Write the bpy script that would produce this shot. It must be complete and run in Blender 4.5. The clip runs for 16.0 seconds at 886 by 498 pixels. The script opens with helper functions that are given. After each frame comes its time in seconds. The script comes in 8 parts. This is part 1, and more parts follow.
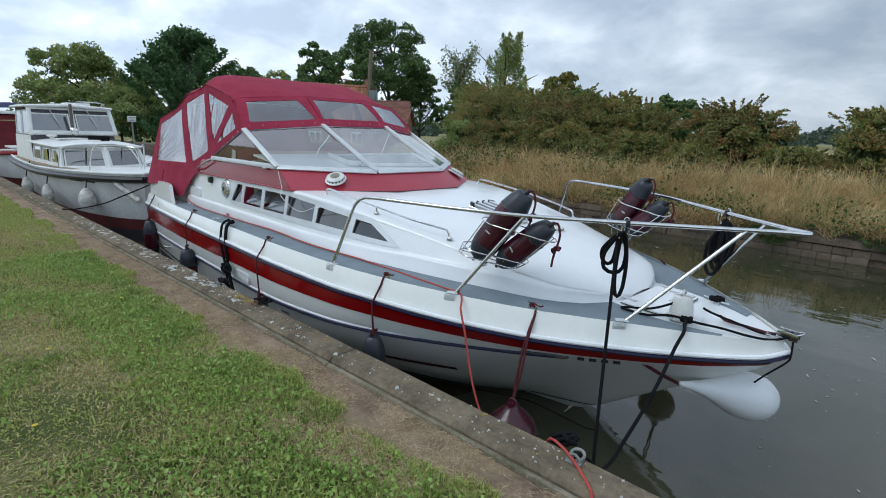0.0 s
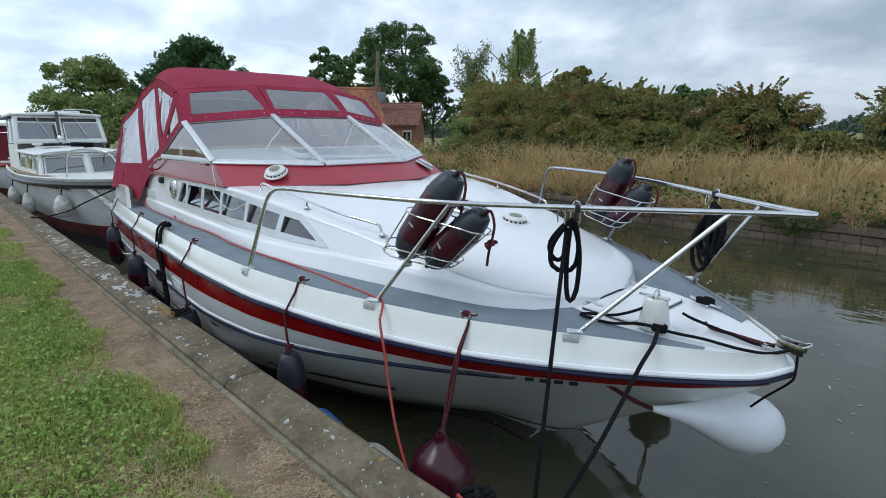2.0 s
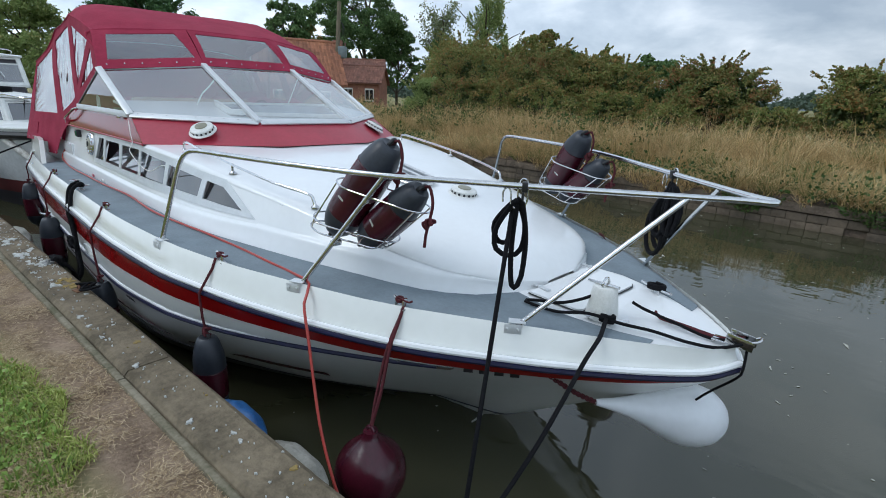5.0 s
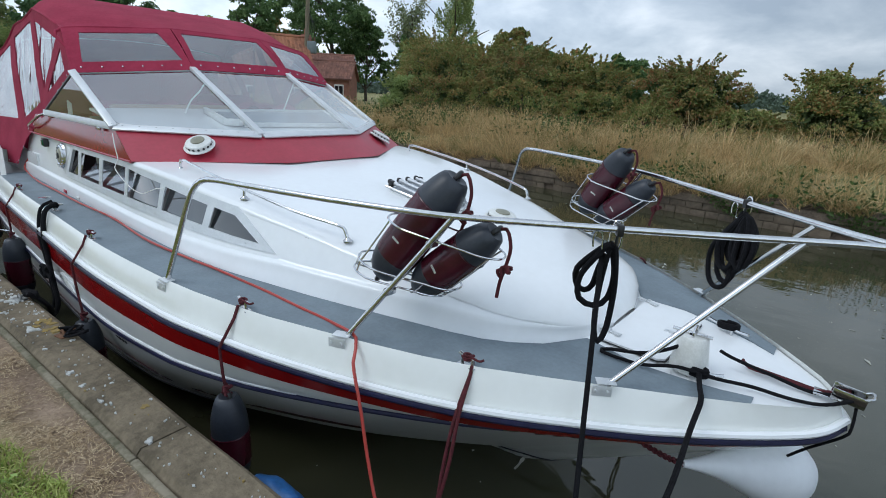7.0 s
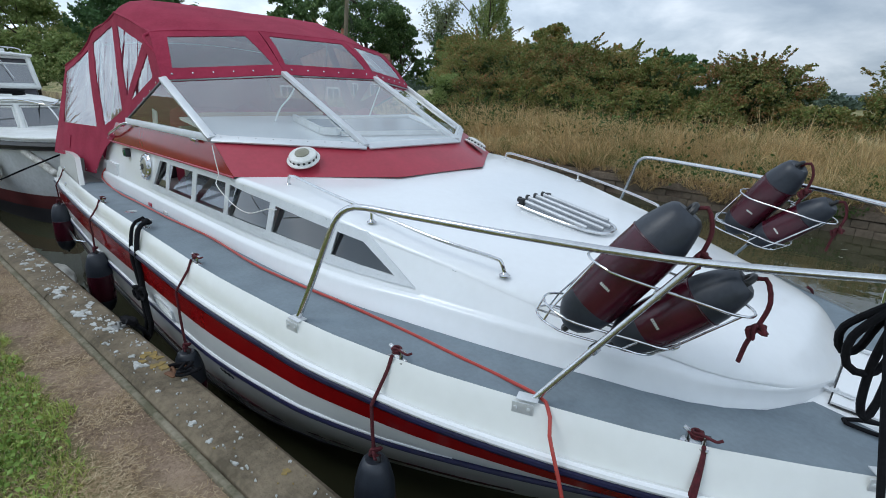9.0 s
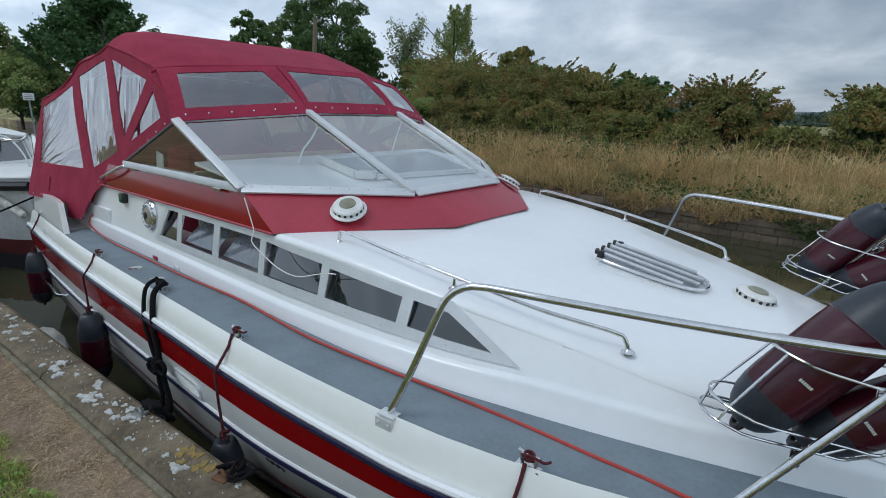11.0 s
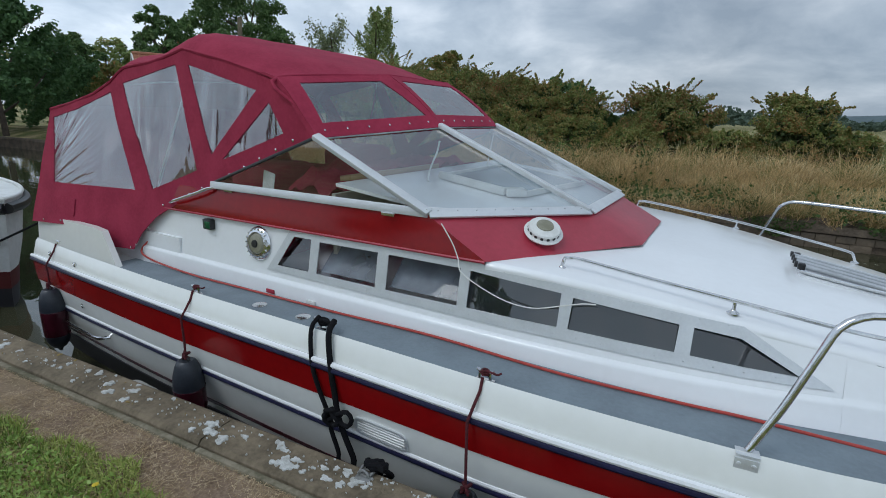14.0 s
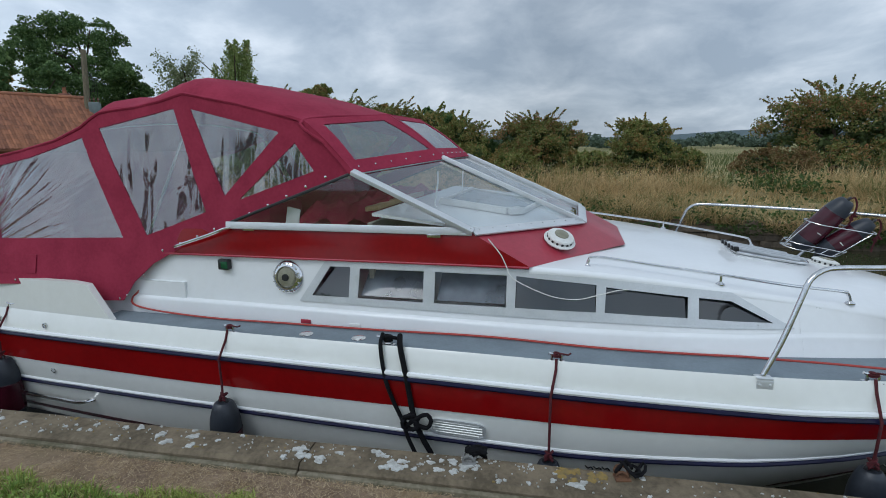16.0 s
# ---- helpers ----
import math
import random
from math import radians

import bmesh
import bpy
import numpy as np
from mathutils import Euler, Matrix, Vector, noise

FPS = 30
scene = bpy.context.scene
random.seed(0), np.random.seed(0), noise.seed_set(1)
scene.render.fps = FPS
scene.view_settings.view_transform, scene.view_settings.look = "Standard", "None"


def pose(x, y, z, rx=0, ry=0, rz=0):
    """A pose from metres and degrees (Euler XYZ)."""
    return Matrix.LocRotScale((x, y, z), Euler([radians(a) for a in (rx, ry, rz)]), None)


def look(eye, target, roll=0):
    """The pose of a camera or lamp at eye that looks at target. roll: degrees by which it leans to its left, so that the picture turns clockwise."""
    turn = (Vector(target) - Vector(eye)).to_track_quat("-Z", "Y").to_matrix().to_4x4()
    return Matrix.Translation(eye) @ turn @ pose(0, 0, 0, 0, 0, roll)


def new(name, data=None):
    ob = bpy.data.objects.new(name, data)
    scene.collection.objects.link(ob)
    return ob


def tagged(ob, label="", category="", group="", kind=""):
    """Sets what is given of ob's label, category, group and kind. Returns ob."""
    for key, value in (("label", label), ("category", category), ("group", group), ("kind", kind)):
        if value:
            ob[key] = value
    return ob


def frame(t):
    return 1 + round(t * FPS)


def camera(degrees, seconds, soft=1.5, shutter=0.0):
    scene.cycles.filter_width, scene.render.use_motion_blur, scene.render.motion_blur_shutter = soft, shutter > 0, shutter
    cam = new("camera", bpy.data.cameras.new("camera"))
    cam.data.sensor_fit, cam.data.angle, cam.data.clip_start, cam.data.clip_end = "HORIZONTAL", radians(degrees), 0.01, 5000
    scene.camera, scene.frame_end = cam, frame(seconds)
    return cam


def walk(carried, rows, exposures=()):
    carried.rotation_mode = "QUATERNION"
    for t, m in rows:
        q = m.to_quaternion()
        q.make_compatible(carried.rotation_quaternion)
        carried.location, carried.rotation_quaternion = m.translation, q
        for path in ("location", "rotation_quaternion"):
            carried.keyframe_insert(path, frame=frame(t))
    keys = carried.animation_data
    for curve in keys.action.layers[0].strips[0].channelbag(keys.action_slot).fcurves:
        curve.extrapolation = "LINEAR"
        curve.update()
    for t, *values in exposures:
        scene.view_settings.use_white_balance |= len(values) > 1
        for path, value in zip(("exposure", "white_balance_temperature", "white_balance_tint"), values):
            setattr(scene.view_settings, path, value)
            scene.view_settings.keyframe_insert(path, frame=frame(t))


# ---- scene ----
cam = camera(83.8, 16.0, soft=0.95)
METRES, EYE, TILT, LEAN, TURN = 6.198, 1.5, 0.0, 0.0, 43.4
ROWS = [
    (0.0, 0.0, 0.0, 0.0, 0.4, -13.28, -1.7),
    (0.5, 0.0441, 0.0107, -0.0087, -1.38, -13.56, -1.95),
    (1.0, 0.0654, 0.0398, -0.0206, -4.66, -14.34, -1.18),
    (1.5, 0.0761, 0.0706, -0.0236, -3.17, -14.24, 0.65),
    (2.0, 0.0944, 0.0974, -0.0259, 2.43, -13.07, 0.19),
    (2.5, 0.1186, 0.1196, -0.0292, 4.65, -14.19, -0.79),
    (3.0, 0.1286, 0.1272, -0.037, 3.65, -16.15, -0.92),
    (3.5, 0.1326, 0.1281, -0.0363, 3.3, -16.66, -0.94),
    (4.0, 0.1275, 0.1286, -0.032, 2.26, -16.84, -1.14),
    (6.5, 0.0733, 0.1888, -0.0131, -5.37, -17.5, -3.34),
    (7.0, 0.0466, 0.2072, -0.0082, -5.12, -17.57, -2.72),
    (7.5, 0.0111, 0.2193, -0.0047, -4.55, -18.46, -1.04),
    (8.0, -0.0136, 0.2335, -0.0098, -1.26, -18.45, -1.35),
    (8.5, -0.035, 0.2606, -0.0089, -1.02, -18.29, -1.81),
    (9.0, -0.0517, 0.2798, -0.0048, -1.93, -17.94, -2.07),
    (11.5, -0.1743, 0.3566, 0.014, -7.81, -15.24, -1.65),
    (12.0, -0.2126, 0.367, 0.0147, -10.16, -15.47, -1.92),
    (12.5, -0.248, 0.3798, 0.0126, -11.74, -16.3, -1.29),
    (13.0, -0.2818, 0.4033, 0.013, -12.4, -15.02, -1.81),
    (13.5, -0.329, 0.4146, 0.0121, -12.76, -14.39, -2.19),
    (14.0, -0.3828, 0.4216, 0.0173, -15.78, -15.09, -1.51),
    (14.5, -0.4241, 0.435, 0.0176, -19.63, -13.27, -0.93),
    (15.0, -0.4675, 0.4426, 0.02, -25.39, -11.69, -0.59),
    (15.5, -0.5161, 0.4406, 0.0233, -29.58, -11.25, 0.37),
    (16.0, -0.5556, 0.4224, 0.0201, -30.99, -11.7, 0.66),
]
walk(cam, [(t, pose(0, 0, EYE, TILT, LEAN, TURN) @ pose(METRES * x, METRES * y, METRES * z, 90 + pitch, roll, yaw)) for t, x, y, z, yaw, pitch, roll in ROWS], [(0.0, 0.30), (0.5, 0.36), (1.5, 0.40), (2.5, 0.24), (3.5, 0.44), (4.2, 0.42), (6.5, 0.28), (7.0, 0.34), (9.0, 0.33), (11.5, 0.06), (14.5, 0.06), (16.0, 0.06)])

# ---- light ----
W_SKY = 0.99
world = bpy.data.worlds.new("overcast_sky")
scene.world = world
world.use_nodes = True
wn, wl = world.node_tree.nodes, world.node_tree.links
wn.clear()
SUN_EL, SUN_AZ = 48.0, -60.0
sky = wn.new("ShaderNodeTexSky")
sky.sky_type, sky.sun_disc = 'NISHITA', False
sky.sun_elevation, sky.sun_rotation = radians(SUN_EL), radians(SUN_AZ)
sky_bg = wn.new("ShaderNodeBackground")
sky_bg.inputs["Strength"].default_value = 0.10
wl.new(sky.outputs["Color"], sky_bg.inputs["Color"])
tc = wn.new("ShaderNodeTexCoord")
# cloud deck: the direction projected on a flat layer overhead
sep = wn.new("ShaderNodeSeparateXYZ")
wl.new(tc.outputs["Generated"], sep.inputs[0])
zz = wn.new("ShaderNodeMath"); zz.operation = 'ADD'; zz.inputs[1].default_value = 0.42
wl.new(sep.outputs["Z"], zz.inputs[0])
zm = wn.new("ShaderNodeMath"); zm.operation = 'MAXIMUM'; zm.inputs[1].default_value = 0.05
wl.new(zz.outputs[0], zm.inputs[0])
dv = wn.new("ShaderNodeVectorMath"); dv.operation = 'DIVIDE'
cmb = wn.new("ShaderNodeCombineXYZ")
for i in range(3):
    wl.new(zm.outputs[0], cmb.inputs[i])
wl.new(tc.outputs["Generated"], dv.inputs[0])
wl.new(cmb.outputs[0], dv.inputs[1])
n1 = wn.new("ShaderNodeTexNoise")
n1.inputs["Scale"].default_value, n1.inputs["Detail"].default_value, n1.inputs["Roughness"].default_value = 3.3, 9, 0.55
n1.inputs["Distortion"].default_value = 0.25
wl.new(dv.outputs[0], n1.inputs["Vector"])
cr = wn.new("ShaderNodeValToRGB")
e = cr.color_ramp.elements
e[0].position, e[0].color = 0.37, (0.35, 0.44, 0.555, 1)
e[1].position, e[1].color = 0.72, (0.70, 0.79, 0.90, 1)
m_ = e.new(0.52); m_.color = (0.475, 0.57, 0.685, 1)
wl.new(n1.outputs["Fac"], cr.inputs["Fac"])
cl_bg = wn.new("ShaderNodeBackground")
cl_bg.inputs["Strength"].default_value = W_SKY
wl.new(cr.outputs["Color"], cl_bg.inputs["Color"])
# the cloud is thinner, and brighter, along the canal and towards the hidden sun behind the lawn
grad = wn.new("ShaderNodeMath"); grad.operation = 'MULTIPLY_ADD'
grad.inputs[1].default_value, grad.inputs[2].default_value = 0.50, W_SKY
side_x = wn.new("ShaderNodeMath"); side_x.operation = 'ABSOLUTE'
wl.new(sep.outputs["X"], side_x.inputs[0])
wl.new(side_x.outputs[0], grad.inputs[0])
grad_y = wn.new("ShaderNodeMath"); grad_y.operation = 'MULTIPLY_ADD'
grad_y.inputs[1].default_value = -0.24
wl.new(sep.outputs["Y"], grad_y.inputs[0]); wl.new(grad.outputs[0], grad_y.inputs[2])
wl.new(grad_y.outputs[0], cl_bg.inputs["Strength"])
mx = wn.new("ShaderNodeMixShader")
mx.inputs["Fac"].default_value = 0.92
wl.new(sky_bg.outputs[0], mx.inputs[1])
wl.new(cl_bg.outputs[0], mx.inputs[2])
wo = wn.new("ShaderNodeOutputWorld")
wl.new(mx.outputs[0], wo.inputs["Surface"])

sun_data = bpy.data.lights.new("sun", 'SUN')
sun_data.energy, sun_data.angle, sun_data.color = 0.78, radians(25), (0.93, 0.97, 1.0)
sun = new("sun", sun_data)
sun.matrix_world = look((-6, -9, 14), (0, 0, 0))


# ---- materials ----
def mat(name, col, rough=0.5, metal=0.0, col2=None, scale=8.0, amount=1.0, bump=0.0, bscale=None, coat=0.0, spec=0.5, rand=0.0, stretch=None, detail=6):
    """A surface with colour varied by two noises, and fine relief."""
    m = bpy.data.materials.new(name)
    m.use_nodes = True
    n, l = m.node_tree.nodes, m.node_tree.links
    p = n["Principled BSDF"]
    p.inputs["Roughness"].default_value, p.inputs["Metallic"].default_value = rough, metal
    p.inputs["Coat Weight"].default_value = coat
    p.inputs["Specular IOR Level"].default_value = spec
    col2 = col2 or tuple(c * 0.8 for c in col)
    geo = n.new("ShaderNodeTexCoord")
    src = geo.outputs["Object"]
    if stretch:
        mp = n.new("ShaderNodeMapping")
        mp.inputs["Scale"].default_value = stretch
        l.new(src, mp.inputs["Vector"])
        src = mp.outputs["Vector"]
    a = n.new("ShaderNodeTexNoise")
    a.inputs["Scale"].default_value, a.inputs["Detail"].default_value = scale, detail
    l.new(src, a.inputs["Vector"])
    b = n.new("ShaderNodeTexNoise")
    b.inputs["Scale"].default_value, b.inputs["Detail"].default_value = scale * 9, 3
    l.new(src, b.inputs["Vector"])
    ad = n.new("ShaderNodeMath"); ad.operation = 'MULTIPLY_ADD'
    ad.inputs[1].default_value = 0.35
    l.new(b.outputs["Fac"], ad.inputs[0])
    sc = n.new("ShaderNodeMath"); sc.operation = 'MULTIPLY'; sc.inputs[1].default_value = 0.65
    l.new(a.outputs["Fac"], sc.inputs[0])
    l.new(sc.outputs[0], ad.inputs[2])
    r = n.new("ShaderNodeValToRGB")
    r.color_ramp.elements[0].position, r.color_ramp.elements[1].position = 0.5 - 0.22 / max(amount, .01) * .5, 0.5 + 0.22 / max(amount, .01) * .5
    r.color_ramp.elements[0].color, r.color_ramp.elements[1].color = (*col2, 1), (*col, 1)
    l.new(ad.outputs[0], r.inputs["Fac"])
    out = r.outputs["Color"]
    if rand:
        oi = n.new("ShaderNodeNewGeometry")
        hs = n.new("ShaderNodeHueSaturation")
        mr = n.new("ShaderNodeMapRange")
        mr.inputs["To Min"].default_value, mr.inputs["To Max"].default_value = 1 - rand, 1 + rand
        l.new(oi.outputs["Random Per Island"], mr.inputs["Value"])
        l.new(mr.outputs["Result"], hs.inputs["Value"])
        l.new(out, hs.inputs["Color"])
        out = hs.outputs["Color"]
    l.new(out, p.inputs["Base Color"])
    if bump:
        bp = n.new("ShaderNodeBump")
        bp.inputs["Strength"].default_value, bp.inputs["Distance"].default_value = 1.0, bump
        c = n.new("ShaderNodeTexNoise")
        c.inputs["Scale"].default_value, c.inputs["Detail"].default_value = bscale or scale * 6, 5
        l.new(src, c.inputs["Vector"])
        l.new(c.outputs["Fac"], bp.inputs["Height"])
        l.new(bp.outputs["Normal"], p.inputs["Normal"])
    return m


def leafy(name, cols, rough=0.55, trans=0.25, patch=0.9):
    """Leaves or blades: each island takes a colour of its own from the ramp."""
    m = bpy.data.materials.new(name)
    m.use_nodes = True
    n, l = m.node_tree.nodes, m.node_tree.links
    p = n["Principled BSDF"]
    g = n.new("ShaderNodeNewGeometry")
    r = n.new("ShaderNodeValToRGB")
    el = r.color_ramp.elements
    while len(el) < len(cols):
        el.new(0.5)
    for i, c in enumerate(cols):
        el[i].position, el[i].color = i / (len(cols) - 1), (*c, 1)
    tcn = n.new("ShaderNodeTexCoord")
    no = n.new("ShaderNodeTexNoise")
    no.inputs["Scale"].default_value = patch
    l.new(tcn.outputs["Object"], no.inputs["Vector"])
    mm = n.new("ShaderNodeMath"); mm.operation = 'MULTIPLY_ADD'; mm.inputs[1].default_value = 0.6
    l.new(g.outputs["Random Per Island"], mm.inputs[0])
    sc = n.new("ShaderNodeMath"); sc.operation = 'MULTIPLY_ADD'; sc.inputs[1].default_value, sc.inputs[2].default_value = 1.3, -0.45
    l.new(no.outputs["Fac"], sc.inputs[0])
    l.new(sc.outputs[0], mm.inputs[2])
    l.new(mm.outputs[0], r.inputs["Fac"])
    l.new(r.outputs["Color"], p.inputs["Base Color"])
    p.inputs["Roughness"].default_value = rough
    p.inputs["Specular IOR Level"].default_value = 0.25
    tr = n.new("ShaderNodeBsdfTranslucent")
    l.new(r.outputs["Color"], tr.inputs["Color"])
    ms = n.new("ShaderNodeMixShader"); ms.inputs["Fac"].default_value = trans
    l.new(p.outputs[0], ms.inputs[1]); l.new(tr.outputs[0], ms.inputs[2])
    l.new(ms.outputs[0], n["Material Output"].inputs["Surface"])
    return m


def glass(name, tint, gloss=0.02, haze=0.0, hazecol=(0.8, 0.82, 0.85), wrinkle=0.0, base_refl=0.055, fan=None):
    """A thin pane: see-through with a tint, a mirror by Fresnel, and milky haze that also stands in for sky sheen."""
    m = bpy.data.materials.new(name)
    m.use_nodes = True
    n, l = m.node_tree.nodes, m.node_tree.links
    n.remove(n["Principled BSDF"])
    t = n.new("ShaderNodeBsdfTransparent"); t.inputs["Color"].default_value = (*tint, 1)
    g = n.new("ShaderNodeBsdfGlossy"); g.inputs["Roughness"].default_value = gloss
    f = n.new("ShaderNodeLayerWeight"); f.inputs["Blend"].default_value = 0.5
    pw = n.new("ShaderNodeMath"); pw.operation = 'POWER'; pw.inputs[1].default_value = 2.8
    l.new(f.outputs["Facing"], pw.inputs[0])
    ma = n.new("ShaderNodeMath"); ma.operation = 'MULTIPLY_ADD'; ma.inputs[1].default_value, ma.inputs[2].default_value = 0.75, base_refl
    l.new(pw.outputs[0], ma.inputs[0])
    mix = n.new("ShaderNodeMixShader")
    l.new(ma.outputs[0], mix.inputs["Fac"])
    base = t.outputs[0]
    if haze:
        d = n.new("ShaderNodeBsdfDiffuse"); d.inputs["Color"].default_value = (*hazecol, 1)
        hm = n.new("ShaderNodeMixShader")
        no = n.new("ShaderNodeTexNoise"); no.inputs["Scale"].default_value = 5; no.inputs["Detail"].default_value = 6
        co = n.new("ShaderNodeTexCoord")
        l.new(co.outputs["Object"], no.inputs["Vector"])
        ml = n.new("ShaderNodeMath"); ml.operation = 'MULTIPLY'; ml.inputs[1].default_value = haze * 2
        l.new(no.outputs["Fac"], ml.inputs[0])
        l.new(ml.outputs[0], hm.inputs["Fac"])
        l.new(t.outputs[0], hm.inputs[1]); l.new(d.outputs[0], hm.inputs[2])
        base = hm.outputs[0]
    if wrinkle:
        co = n.new("ShaderNodeTexCoord")
        mp = n.new("ShaderNodeMapping"); mp.inputs["Rotation"].default_value = (0, radians(35), 0); mp.inputs["Scale"].default_value = (2.2, 2.2, 0.35)
        l.new(co.outputs["Object"], mp.inputs["Vector"])
        w = n.new("ShaderNodeTexNoise"); w.inputs["Scale"].default_value = 2.4; w.inputs["Detail"].default_value = 1.2; w.inputs["Distortion"].default_value = 0.6
        l.new(mp.outputs[0], w.inputs["Vector"])
        bp = n.new("ShaderNodeBump"); bp.inputs["Distance"].default_value = wrinkle
        l.new(w.outputs["Fac"], bp.inputs["Height"])
        l.new(bp.outputs[0], g.inputs["Normal"]); l.new(bp.outputs[0], f.inputs["Normal"])
    if fan:
        # folds that radiate from a corner and die away
        co = n.new("ShaderNodeTexCoord")
        sp = n.new("ShaderNodeSeparateXYZ")
        l.new(co.outputs["Object"], sp.inputs[0])
        dx = n.new("ShaderNodeMath"); dx.operation = 'SUBTRACT'; dx.inputs[1].default_value = fan[0]
        dz_ = n.new("ShaderNodeMath"); dz_.operation = 'SUBTRACT'; dz_.inputs[1].default_value = fan[1]
        l.new(sp.outputs["X"], dx.inputs[0]); l.new(sp.outputs["Z"], dz_.inputs[0])
        at = n.new("ShaderNodeMath"); at.operation = 'ARCTAN2'
        l.new(dz_.outputs[0], at.inputs[0]); l.new(dx.outputs[0], at.inputs[1])
        cb = n.new("ShaderNodeCombineXYZ")
        ka = n.new("ShaderNodeMath"); ka.operation = 'MULTIPLY'; ka.inputs[1].default_value = 9.0
        l.new(at.outputs[0], ka.inputs[0]); l.new(ka.outputs[0], cb.inputs[0]); l.new(dx.outputs[0], cb.inputs[1])
        w = n.new("ShaderNodeTexNoise"); w.inputs["Scale"].default_value = 1.6; w.inputs["Detail"].default_value = 2
        l.new(cb.outputs[0], w.inputs["Vector"])
        fade = n.new("ShaderNodeMapRange")
        fade.inputs["From Min"].default_value, fade.inputs["From Max"].default_value = .45, 1.15
        fade.inputs["To Min"].default_value, fade.inputs["To Max"].default_value = 1.0, .06
        l.new(dx.outputs[0], fade.inputs["Value"])
        hh = n.new("ShaderNodeMath"); hh.operation = 'MULTIPLY'
        l.new(w.outputs["Fac"], hh.inputs[0]); l.new(fade.outputs["Result"], hh.inputs[1])
        bp = n.new("ShaderNodeBump"); bp.inputs["Distance"].default_value = 0.045
        l.new(hh.outputs[0], bp.inputs["Height"])
        l.new(bp.outputs[0], g.inputs["Normal"]); l.new(bp.outputs[0], f.inputs["Normal"])
    l.new(base, mix.inputs[1]); l.new(g.outputs[0], mix.inputs[2])
    l.new(mix.outputs[0], n["Material Output"].inputs["Surface"])
    return m


GEL = mat("white_gelcoat", (0.84, 0.855, 0.86), 0.22, col2=(0.79, 0.80, 0.80), scale=2.5, amount=0.6, coat=0.3)
CREAM = mat("cream_topside", (0.79, 0.80, 0.765), 0.22, col2=(0.73, 0.74, 0.70), scale=2.0, amount=0.6, coat=0.3)
REDBAND = mat("dark_red_gelcoat", (0.25, 0.005, 0.006), 0.12, col2=(0.21, 0.004, 0.005), scale=3, spec=0.3)
REDCOAM = mat("faded_red_gelcoat", (0.40, 0.035, 0.06), 0.38, col2=(0.33, 0.026, 0.045), scale=4)
NAVY = mat("navy_rubber", (0.011, 0.011, 0.045), 0.32, col2=(0.008, 0.008, 0.03), scale=10, spec=0.3)
GREYDECK = mat("grey_deck_paint", (0.195, 0.24, 0.27), 0.72, col2=(0.16, 0.195, 0.22), scale=6, bump=0.0008, bscale=400)
CANVAS = mat("burgundy_canvas", (0.35, 0.034, 0.070), 0.85, col2=(0.28, 0.024, 0.054), scale=5, bump=0.001, bscale=300, spec=0.2)
def let_light_through(m, share):
    """Thin cloth: some of the light comes through."""
    n, l = m.node_tree.nodes, m.node_tree.links
    p = n["Principled BSDF"]
    t = n.new("ShaderNodeBsdfTranslucent")
    l.new(p.inputs["Base Color"].links[0].from_socket, t.inputs["Color"])
    mx_ = n.new("ShaderNodeMixShader")
    mx_.inputs["Fac"].default_value = share
    l.new(p.outputs[0], mx_.inputs[1]); l.new(t.outputs[0], mx_.inputs[2])
    l.new(mx_.outputs[0], n["Material Output"].inputs["Surface"])


let_light_through(CANVAS, 0.06)
STEEL = mat("polished_steel", (0.72, 0.72, 0.72), 0.16, 1.0, col2=(0.6, 0.6, 0.6), scale=20)
ALU = mat("dull_aluminium", (0.68, 0.70, 0.71), 0.44, 0.40, col2=(0.59, 0.61, 0.62), scale=9, amount=.7)
BLACKROPE = mat("black_rope", (0.008, 0.008, 0.010), 0.9, col2=(0.004, 0.004, 0.005), scale=60, bump=0.002, bscale=180, spec=0.2)
REDROPE = mat("maroon_rope", (0.10, 0.010, 0.016), 0.85, col2=(0.05, 0.005, 0.008), scale=80, bump=0.002, bscale=200)
HOSE = mat("red_hose", (0.45, 0.055, 0.04), 0.4, col2=(0.36, 0.04, 0.03), scale=30)
BURG = mat("burgundy_vinyl", (0.060, 0.006, 0.015), 0.24, col2=(0.042, 0.005, 0.011), scale=8, bump=0.0008, bscale=60)
BLUEBLK = mat("blue_black_vinyl", (0.028, 0.034, 0.045), 0.42, col2=(0.018, 0.022, 0.03), scale=8, bump=0.0008, bscale=60)
WHITEVINYL = mat("white_vinyl", (0.82, 0.84, 0.86), 0.35, col2=(0.72, 0.74, 0.75), scale=3, amount=.5)
BLACKPL = mat("black_plastic", (0.015, 0.015, 0.016), 0.4, scale=20)
WHITEPL = mat("white_plastic", (0.75, 0.75, 0.72), 0.35, col2=(0.62, 0.62, 0.58), scale=12)
OLDPLASTIC = mat("yellowed_plastic", (0.30, 0.29, 0.22), 0.35, col2=(0.2, 0.19, 0.13), scale=12)
PANE = glass("windscreen_glass", (0.88, 0.94, 0.96), 0.01, haze=0.012, hazecol=(0.52, 0.60, 0.66), base_refl=.25)
SIDEPANE = glass("side_glass", (0.93, 0.96, 0.95), 0.01, base_refl=.09)
# pale haze colour stands in for sky mirrored in the tilted hopper panes
SKYPANE = glass("sky_pale_hopper_glass", (0.42, 0.46, 0.48), 0.02, haze=0.26, hazecol=(0.50, 0.56, 0.64), base_refl=.04)
DARKPANE = glass("cabin_glass", (0.34, 0.39, 0.41), 0.01, base_refl=.12)
